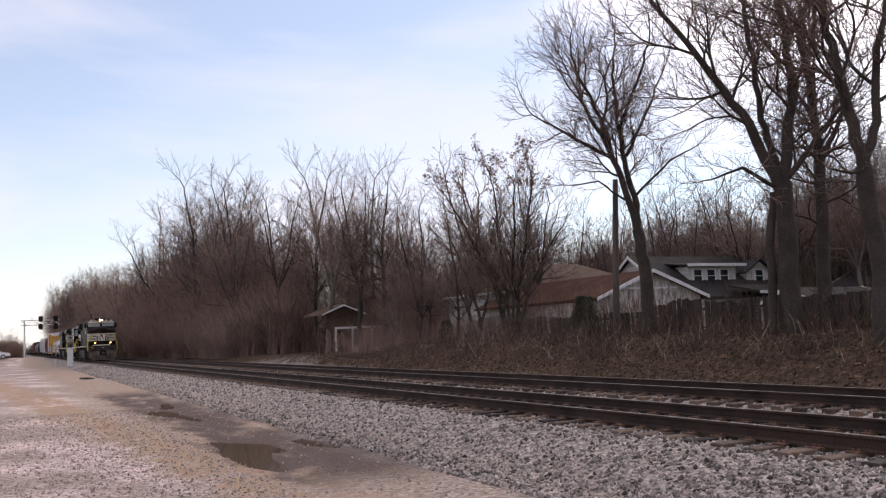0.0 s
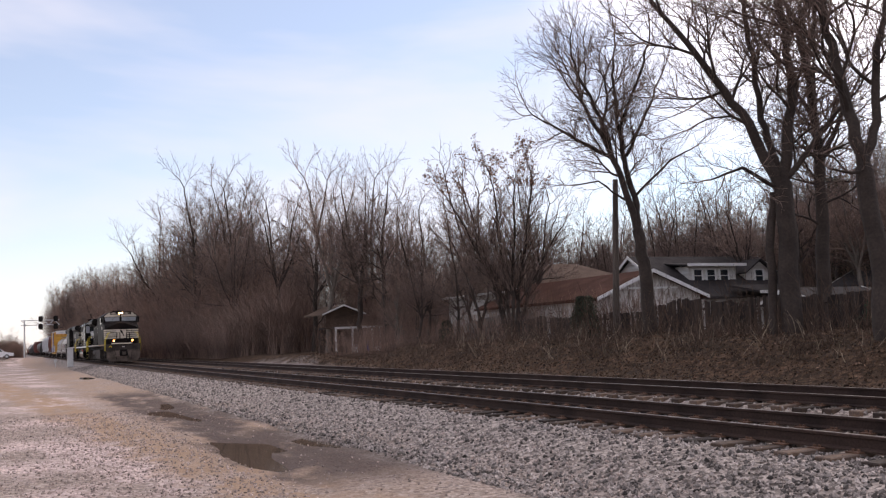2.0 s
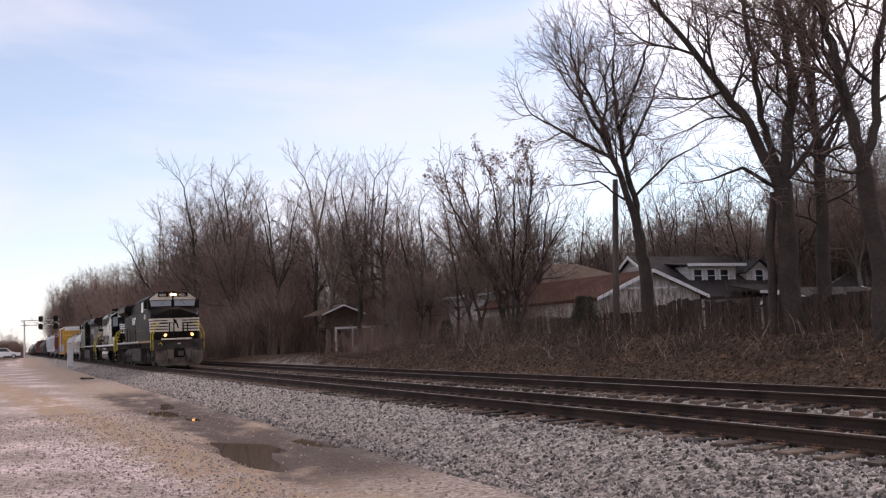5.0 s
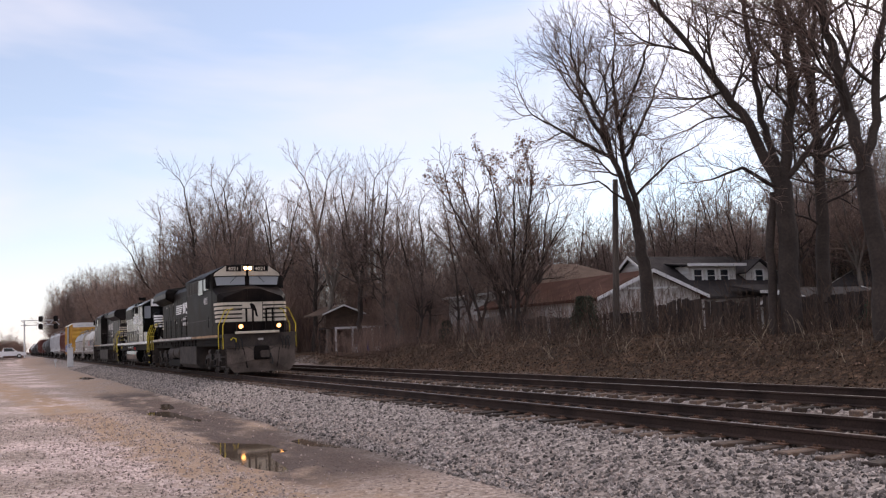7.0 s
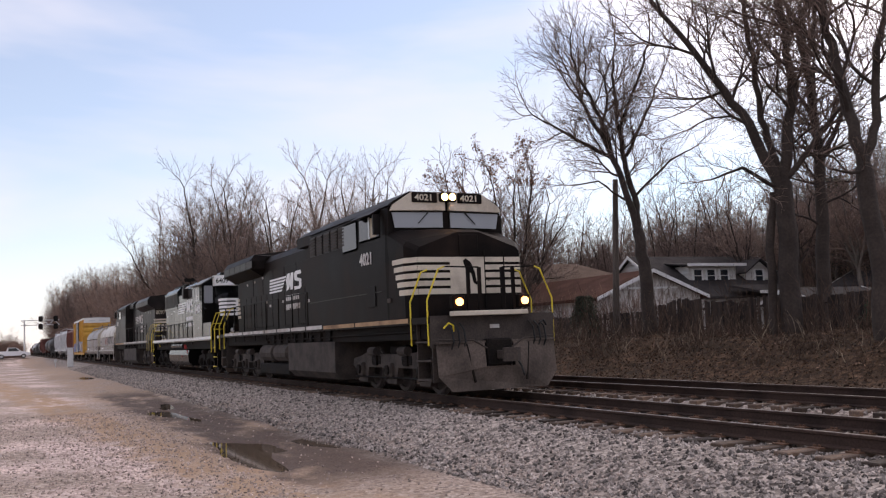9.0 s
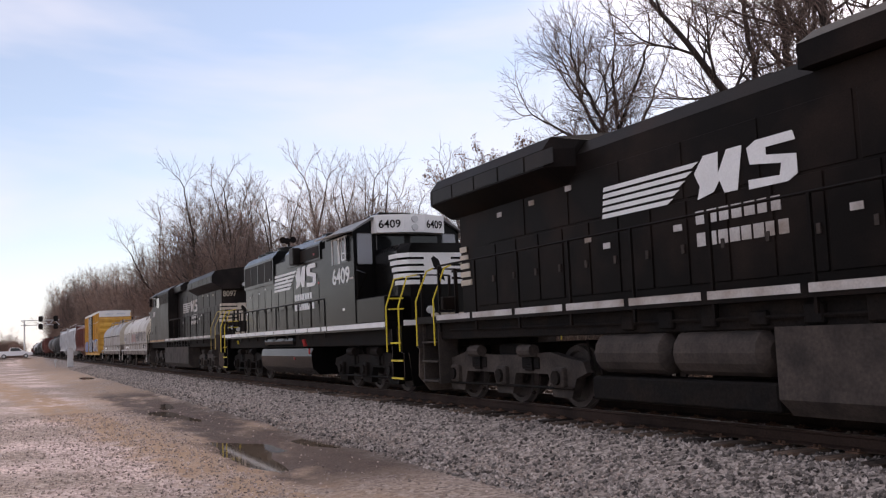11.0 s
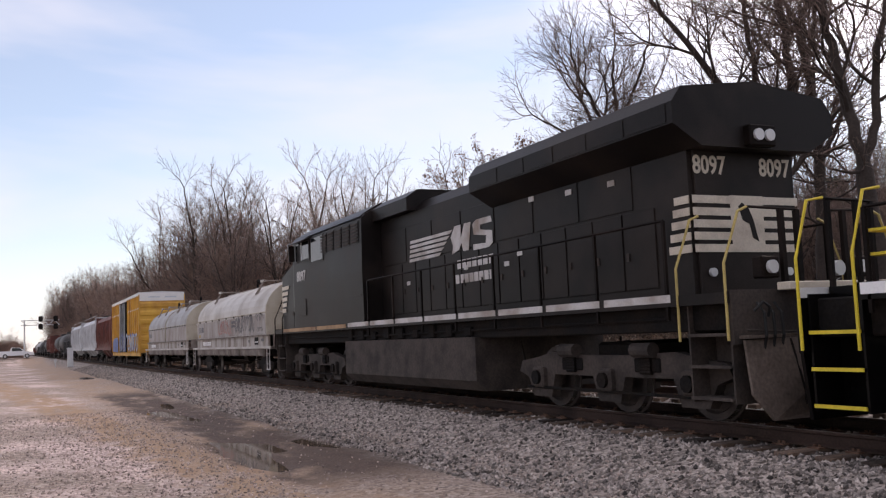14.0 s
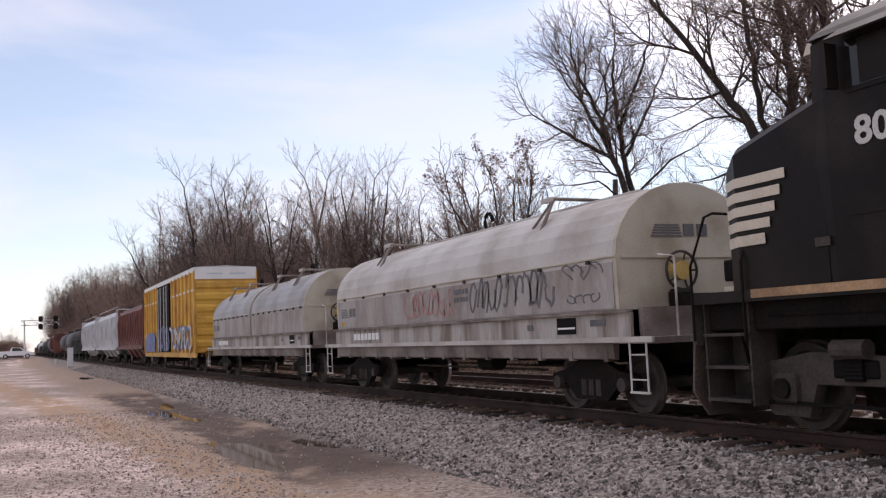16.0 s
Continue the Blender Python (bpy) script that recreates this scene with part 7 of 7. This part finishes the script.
# ---------------------------------------------------------------- fences and pole
M_FENCE = mat("weathered_brown_board", (0.060, 0.043, 0.035), 0.9, var=0.3, scale=1.5, bump=0.3, fine=20, pick="object", stretch=(3, 3, 0.5))
M_FENCEGREY = mat("weathered_grey_board", (0.20, 0.185, 0.17), 0.9, var=0.2, scale=1.2, bump=0.2, fine=20, pick="object", stretch=(3, 3, 0.5))
M_POLE = mat("creosoted_pole", (0.12, 0.095, 0.08), 0.9, var=0.3, scale=1.0, bump=0.4, fine=14, stretch=(2, 2, 0.3))


def board_fence(label, x0, x1, y, tall, material, wide=0.14, seed=1, gaps=0.0):
    f = thing("fence", label, "fence", kind="")
    q = random.Random(seed)
    x = x0
    while x < x1:
        z = height(x, y) - 0.05
        h = tall * q.uniform(0.97, 1.03)
        if q.random() >= gaps:
            me = B(-wide * 0.48, wide * 0.48, -0.011, 0.011, 0, h)
            o = part("board", me, material, f)
            o.matrix_basis = pose(x, y + q.uniform(-0.008, 0.008), z, q.uniform(-1, 1), q.uniform(-1.2, 1.2), 0)
        x += wide
    x = x0
    while x <= x1 + 0.1:
        part("post", B(x - 0.05, x + 0.05, y + 0.015, y + 0.115, height(x, y) - 0.2, height(x, y) + tall * 0.98), material, f)
        x += 2.4
    for u in (0.3, 0.8):
        part("rail", T([(x0, y + 0.03, height(x0, y) + tall * u), ((x0 + x1) / 2, y + 0.03, height((x0 + x1) / 2, y) + tall * u), (x1, y + 0.03, height(x1, y) + tall * u)], 0.035, 4), material, f)
    return f


board_fence("weathered brown board fence along the gardens", -31.0, -14.0, 24.0, 1.38, M_FENCE, 0.15, 3, 0.02)
board_fence("weathered brown board fence with gaps", -43.0, -31.2, 24.6, 1.2, M_FENCE, 0.15, 5, 0.25)
board_fence("plain grey board fence panels", -51.6, -43.3, 26.0, 1.65, M_FENCEGREY, 0.30, 4)
pole = thing("utility_pole", "old bare wooden utility pole stub", "pole")
part("shaft", T([(-31.9, 23.0, 0.3), (-31.6, 23.0, 4.0), (-31.3, 23.0, 7.5)], [0.15, 0.13, 0.11], 10), M_POLE, pole)

# ---------------------------------------------------------------- houses
M_SIDING = mat("white_clapboard", (0.66, 0.64, 0.62), 0.7, var=0.10, scale=0.8, bump=0.1, fine=8, stretch=(0.4, 0.4, 7), col2=(0.48, 0.45, 0.42))
M_PEEL = mat("peeling_white_boards", (0.60, 0.57, 0.54), 0.8, var=0.2, scale=3.0, bump=0.2, fine=10, stretch=(2, 2, 0.5), col2=(0.25, 0.20, 0.17), amount=0.5)
M_SHINGLE = mat("dark_shingle", (0.045, 0.040, 0.040), 0.95, spec=0.1, var=0.25, scale=1.2, bump=0.4, fine=9, stretch=(1, 1, 2))
M_SHINGLE_TAN = mat("tan_shingle", (0.115, 0.078, 0.060), 0.95, spec=0.1, var=0.2, scale=1.0, bump=0.4, fine=9, stretch=(1, 1, 2))
M_SHINGLE_RUST = mat("rusty_brown_roof", (0.055, 0.024, 0.017), 0.95, spec=0.04, var=0.25, scale=0.9, bump=0.2, fine=8, col2=(0.085, 0.042, 0.032))
M_TRIM = mat("white_trim", (0.72, 0.71, 0.70), 0.6, var=0.08, scale=2, bump=0.03)
M_PANE = glassy("house_window", (0.03, 0.035, 0.04), 0.06)
M_BRICKISH = mat("grey_foundation", (0.24, 0.22, 0.21), 0.9, var=0.2, bump=0.3)


def rot_axis(p, axis):
    return p if axis == "x" else (p[1], p[0], p[2])


def gable_house(label, x0, x1, y0, y1, base, eave, ridge, axis, wall, roof, over=0.35, trim=None):
    """House body with a gable roof; axis: the way the ridge runs."""
    h = thing("house", label, "house")
    a0, a1, c0, c1 = (x0, x1, y0, y1) if axis == "x" else (y0, y1, x0, x1)
    mid = (c0 + c1) / 2
    sec = [(c0, base), (c0, eave), (mid, ridge - 0.12), (c1, eave), (c1, base)]
    part("wall", loft(bmesh.new(), [[rot_axis((a, c, z), axis) for c, z in sec] for a in (a0, a1)]), wall, h)
    k = (ridge - eave) / (mid - c0)
    for s, c in ((-1, c0), (1, c1)):
        e, ze = c + s * over, eave - over * k
        o = [(mid, ridge), (e, ze), (e, ze - 0.09), (mid, ridge - 0.09)]
        part("roof", loft(bmesh.new(), [[rot_axis((a, cc, z), axis) for cc, z in o] for a in (a0 - over, a1 + over)]), roof, h)
        for a, w in ((a0 - over - 0.03, a0 - over), (a1 + over, a1 + over + 0.03)):
            o2 = [(mid, ridge + 0.02), (e, ze + 0.02), (e, ze - 0.16), (mid, ridge - 0.18)]
            part("barge_board", loft(bmesh.new(), [[rot_axis((q, cc, z), axis) for cc, z in o2] for q in (a, w)]), trim or M_TRIM, h)
        part("fascia", loft(bmesh.new(), [[rot_axis((q, cc, z), axis) for cc, z in ((e, ze + 0.01), (e + s * 0.03, ze + 0.01), (e + s * 0.03, ze - 0.14), (e, ze - 0.14))] for q in (a0 - over, a1 + over)]), roof, h)
    return h


def window_x(parent, x, y0, y1, z0, z1, panes=1):
    """A window in a wall that faces +x."""
    w = part("window", B(x, x + 0.05, y0 - 0.09, y1 + 0.09, z0 - 0.10, z1 + 0.09), M_TRIM, parent, "white-framed window")
    d = (y1 - y0) / panes
    for k in range(panes):
        part("pane", B(x + 0.05, x + 0.058, y0 + k * d + 0.06, y0 + (k + 1) * d - 0.06, z0, (z0 + z1) / 2 - 0.02), M_PANE, w)
        part("pane", B(x + 0.05, x + 0.058, y0 + k * d + 0.06, y0 + (k + 1) * d - 0.06, (z0 + z1) / 2 + 0.02, z1), M_PANE, w)
    part("sill", B(x, x + 0.10, y0 - 0.12, y1 + 0.12, z0 - 0.15, z0 - 0.10), M_TRIM, w)


garage = gable_house("white peeling garage with a rusty brown roof", -50.5, -38.0, 26.5, 32.9, 0.3, 2.95, 4.22, "x", M_PEEL, M_SHINGLE_RUST)
part("cross_trim", B(-37.99, -37.93, 27.6, 31.4, 3.22, 3.32), M_TRIM, garage)
for k in range(22):
    yy = 26.6 + k * 0.286
    part("batten", B(-38.0, -37.975, yy, yy + 0.05, 0.4, min(2.95 + (yy - 26.5) * 0.39, 2.95 + (32.9 - yy) * 0.39) - 0.1), M_PEEL, garage)


def hip_house(label, x0, x1, y0, y1, base, eave, ridge, wall, roof, over=0.4):
    """House under a hipped roof whose ridge runs along y."""
    h = thing("house", label, "house")
    part("wall", B(x0, x1, y0, y1, base, eave), wall, h)
    a0, a1, b0, b1, mid, run = x0 - over, x1 + over, y0 - over, y1 + over, (x0 + x1) / 2, (x1 - x0) / 2
    low, high = [(a0, b0), (a1, b0), (a1, b1), (a0, b1)], [(mid - 0.05, y0 + run), (mid + 0.05, y0 + run), (mid + 0.05, y1 - run), (mid - 0.05, y1 - run)]
    part("roof", loft(bmesh.new(), [[(x, y, eave - 0.02) for x, y in low], [(x, y, eave + 0.10) for x, y in low], [(x, y, ridge) for x, y in high]]), roof, h)
    for q in ((a0, a1, b0 - 0.03, b0), (a1, a1 + 0.03, b0, b1)):
        part("fascia", B(*q, eave - 0.04, eave + 0.11), M_TRIM, h)
    return h


tan_house = hip_house("white house with a broad hipped tan shingle roof", -59.0, -51.0, 28.3, 40.5, 0.2, 3.8, 5.95, M_SIDING, M_SHINGLE_TAN)
window_x(tan_house, -51.0, 33.0, 34.2, 1.6, 3.0)
big = gable_house("grey-white house with dark roof, dormers and white trim", -52.5, -44.5, 36.6, 47.0, 0.3, 3.2, 5.85, "y", M_SIDING, M_SHINGLE)
dorm = part("dormer", B(-49.5, -45.9, 38.95, 42.85, 3.5, 5.0), M_SIDING, big, "white dormer with three windows")
part("dormer_roof", loft(bmesh.new(), [[(-50.2, y, 5.62), (-45.4, y, 5.06), (-45.4, y, 4.98), (-50.2, y, 5.5)] for y in (38.5, 43.3)]), M_SHINGLE, dorm)
part("dormer_fascia", B(-45.41, -45.36, 38.5, 43.3, 4.96, 5.14), M_TRIM, dorm)
for k in range(3):
    window_x(big, -45.895, 39.3 + k * 1.08, 40.0 + k * 1.08, 4.0, 4.75)
gd = part("gable_dormer", loft(bmesh.new(), [[(x, 43.6, 3.6), (x, 43.6, 4.6), (x, 44.7, 5.35), (x, 45.8, 4.6), (x, 45.8, 3.6)] for x in (-49.0, -45.8)]), M_SIDING, big)
for s in (-1, 1):
    part("dormer_roof", loft(bmesh.new(), [[(x, 44.7, 5.46), (x, 44.7 + s * 1.35, 4.54), (x, 44.7 + s * 1.35, 4.46), (x, 44.7, 5.36)] for x in (-49.5, -45.5)]), M_SHINGLE, gd)
window_x(big, -45.795, 44.35, 45.05, 3.95, 4.7)
part("porch_roof", loft(bmesh.new(), [[(-44.6, y, 3.7), (-42.0, y, 3.18), (-42.0, y, 3.06), (-44.6, y, 3.55)] for y in (41.0, 46.2)]), M_SHINGLE, big)
part("porch_fascia", B(-42.0, -41.95, 41.0, 46.2, 3.02, 3.2), M_TRIM, big)
gable_house("low grey shed with white trimmed roof", -34.6, -32.0, 34.4, 39.0, 0.3, 2.4, 2.9, "y", M_BRICKISH, M_SHINGLE)
gable_house("far grey house behind the gardens", -42.0, -33.0, 47.0, 57.0, 0.3, 3.4, 5.4, "x", M_SIDING, M_SHINGLE)

# small open shed by the gravel heap
porch = thing("open_shed", "small open white shed with posts and gable", "shed")
zb = height(-75, 27) - 0.1
for s in (-1, 1):
    part("roof", loft(bmesh.new(), [[(x, 26.0, 4.25), (x, 26.0 + s * 1.95, 3.45), (x, 26.0 + s * 1.95, 3.36), (x, 26.0, 4.15)] for x in (-80.5, -75.0)]), M_SHINGLE_TAN, porch)
    part("barge_board", loft(bmesh.new(), [[(x, 26.0, 4.27), (x, 26.0 + s * 1.95, 3.47), (x, 26.0 + s * 1.95, 3.35), (x, 26.0, 4.13)] for x in (-74.99, -74.95)]), M_TRIM, porch)
part("gable_wall", loft(bmesh.new(), [[(x, 24.5, 2.2), (x, 24.5, 3.5), (x, 26.0, 4.1), (x, 27.5, 3.5), (x, 27.5, 2.2)] for x in (-75.6, -75.5)]), M_SHINGLE_TAN, porch)
part("lean_to_roof", B(-79.0, -74.6, 25.0, 30.3, 2.22, 2.34), M_SHINGLE, porch)
part("fascia", B(-74.6, -74.55, 25.0, 30.3, 2.16, 2.34), M_TRIM, porch)
for y in (25.1, 26.6, 27.2, 28.4, 29.1, 30.2):
    part("post", B(-74.75, -74.60, y - 0.07, y + 0.07, zb, 2.24), M_TRIM, porch)
part("back_wall", B(-79.2, -79.0, 25.0, 30.3, zb, 2.3), M_FENCE, porch)
M_BLUE = mat("blue_plastic", (0.03, 0.045, 0.28), 0.5, var=0.15, bump=0.02)
binn = thing("bin", "blue plastic wheeled bin by the shed", "bin")
part("body", loft(bmesh.new(), [[(-74.3 + a * 0.85, 27.5 + b * 0.85, zb + 0.05) for a, b in ((-.4, -.4), (.4, -.4), (.4, .4), (-.4, .4))], [(-74.3 + a, 27.5 + b, zb + 1.0) for a, b in ((-.42, -.42), (.42, -.42), (.42, .42), (-.42, .42))]]), M_BLUE, binn)
part("lid", B(-74.76, -73.84, 27.04, 27.96, zb + 1.0, zb + 1.08, bevel=0.02), M_BLUE, binn)
for k, (bx, by, m) in enumerate(((-74.2, 26.6, M_TRIM), (-74.3, 29.3, M_RED), (-74.2, 28.6, M_TRIM))):
    bag = thing("crate", ("white plastic sack under the shed", "red and white plastic crate under the shed", "white plastic tub under the shed")[k], "crate")
    part("body", B(bx - 0.25, bx + 0.25, by - 0.22, by + 0.22, height(bx, by) - 0.02, height(bx, by) + 0.55 + 0.25 * (k == 0), bevel=0.06), m, bag)


# ---------------------------------------------------------------- road vehicles
def road_vehicle(name, label, paint, truck):
    """x runs forward, z from the ground; about 5 m long."""
    v = thing(name, label, "car" if not truck else "pickup truck")
    o = [(-2.5, 0.42), (2.45, 0.42), (2.5, 0.85), (1.3, 1.05), (0.55, 1.62), (-0.65, 1.66), (-0.85, 1.12), (-2.5, 1.12)] if truck else [(-2.2, 0.4), (2.2, 0.4), (2.25, 0.75), (1.2, 0.95), (0.4, 1.42), (-1.0, 1.45), (-1.9, 1.0), (-2.25, 0.9)]
    part("body", loft(bmesh.new(), [[(a, y * k, b) for a, b in o] for y, k in ((-0.92, 1), (0.92, 1))]), paint, v)
    for s in (-1, 1):
        g = [(1.0, 1.08), (0.5, 1.55), (-0.55, 1.58), (-0.6, 1.10)] if truck else [(0.95, 0.98), (0.35, 1.36), (-0.95, 1.38), (-1.5, 1.0)]
        part("side_window", loft(bmesh.new(), [[(a, s * 0.922, b) for a, b in g], [(a, s * 0.93, b) for a, b in g]]), M_PANE, v)
        for x in (1.55, -1.5):
            w = part("wheel", T([(x, s * 0.72, 0.34), (x, s * 0.95, 0.34)], 0.34, 16), M_RUBBER, v)
            part("rim", T([(x, s * 0.95, 0.34), (x, s * 0.96, 0.34)], 0.2, 12), M_ALU, w)
        part("headlamp", B(2.42, 2.52, s * 0.7 - 0.15, s * 0.7 + 0.15, 0.68, 0.84) if truck else B(2.15, 2.26, s * 0.65 - 0.15, s * 0.65 + 0.15, 0.62, 0.74), M_LENS, v)
    part("bumper", B(2.45, 2.58, -0.9, 0.9, 0.4, 0.58, bevel=0.03) if truck else B(2.2, 2.3, -0.85, 0.85, 0.38, 0.55, bevel=0.03), M_ALU if truck else paint, v)
    return v


M_CARWHITE = mat("white_car_paint", (0.78, 0.78, 0.79), 0.3, var=0.05, bump=0.0, spec=0.5)
M_CARDARK = mat("dark_car_paint", (0.04, 0.045, 0.055), 0.3, var=0.15, bump=0.0, spec=0.5)
pickup = road_vehicle("pickup_truck", "white pickup truck on the road by the crossing", M_CARWHITE, True)
parked = road_vehicle("car", "dark car parked beside the open shed", M_CARDARK, False)
parked.matrix_basis = pose(-76.0, 31.6, height(-76, 31.6) - 0.02, 0, 0, 20)
white_car = road_vehicle("car", "white car parked beyond the gravel lot", M_CARWHITE, False)
white_car.matrix_basis = pose(-163.0, -3.2, height(-163, -3.2) - 0.02, 0, 0, 80)

# ---------------------------------------------------------------- line-side equipment
M_SILVER = mat("silver_cabinet_paint", (0.60, 0.60, 0.60), 0.5, var=0.08, bump=0.03)
cab_box = thing("signal_cabinet", "silver-white trackside signal cabinet", "cabinet")
zc = height(-110, 6.2)
part("body", B(-110.3, -109.7, 5.86, 6.46, zc + 0.06, 1.52, bevel=0.02), M_SILVER, cab_box)
part("lid", B(-110.36, -109.64, 5.80, 6.52, 1.52, 1.60, bevel=0.02), M_SILVER, cab_box)
part("base", B(-110.25, -109.75, 5.9, 6.4, zc - 0.3, zc + 0.06), M_BRICKISH, cab_box)
part("door", B(-109.70, -109.68, 5.92, 6.40, zc + 0.2, 1.42), M_SILVER, cab_box)
post2 = thing("marker_post", "short white trackside marker post", "post")
zp = height(-116, 4.9)
part("post", B(-116.05, -115.95, 4.85, 4.95, zp - 0.2, zp + 0.7), M_SILVER, post2)
part("plate", B(-115.95, -115.90, 4.75, 5.05, zp + 0.55, zp + 0.95), M_SILVER, post2)

gan = thing("signal_bridge", "silver steel cantilever signal over the tracks", "signal")
zg = height(-200, 2.8)
for dx in (-0.45, 0.45):
    part("mast", T([(-200 + dx, 2.8, zg - 0.1), (-200 + dx, 2.8, 7.6)], 0.13, 8), M_SILVER, gan)
    for z in (6.55, 7.5):
        part("chord", T([(-200 + dx, 2.2, z), (-200 + dx, 9.2, z)], 0.07, 6), M_SILVER, gan)
    for k in range(7):
        part("brace", T([(-200 + dx, 2.2 + k, 6.55 if k % 2 else 7.5), (-200 + dx, 3.2 + k, 7.5 if k % 2 else 6.55)], 0.045, 5), M_SILVER, gan)
for k in range(6):
    part("rung", T([(-200.45, 2.8, zg + 1 + k * 1.1), (-199.55, 2.8, zg + 1 + k * 1.1)], 0.05, 5), M_SILVER, gan)
for y in (5.75, 8.5):
    for z in (7.75, 6.2):
        hd = part("signal_head", B(-199.5, -199.25, y - 0.42, y + 0.42, z - 0.55, z + 0.55, bevel=0.15), M_DARKGRIME, gan, "black signal head")
        part("lens", T([(-199.25, y, z), (-199.2, y, z)], 0.12, 10), M_GLASS, hd)


# ---------------------------------------------------------------- motion
RUN = [(0.0, -163.06), (1.0, -152.94), (2.0, -142.82), (3.0, -132.70), (4.0, -122.58), (6.5, -97.26), (7.5, -87.10), (8.5, -76.90), (9.0, -71.79),
       (11.5, -46.17), (12.5, -35.91), (13.5, -25.63), (14.5, -15.31), (15.5, -5.08), (16.0, 0.0)]


def motions():
    for ob, x0, turn in TRAIN:
        walk(ob, [(t, pose(x0 + s, NEAR, 0, 0, 0, turn)) for t, s in RUN])
    zr = height(-156, 0.5)
    walk(pickup, [(t, pose(-156, y, zr - 0.03, 0, 0, 90)) for t, y in ((0.0, -2.3), (4.0, -1.2), (8.5, 0.4), (12.5, 0.95), (16.0, 1.05))])
    ts, ss = [a for a, _ in RUN], [b for _, b in RUN]
    for ob, x, r, sense in WHEELS[:NEAR_CARS]:
        rows = []
        for k in range(241):
            t = k / 15
            rows.append((t, pose(x, 0, r, 0, sense * math.degrees(float(np.interp(t, ts, ss)) / r), 0)))
        walk(ob, rows)


motions()
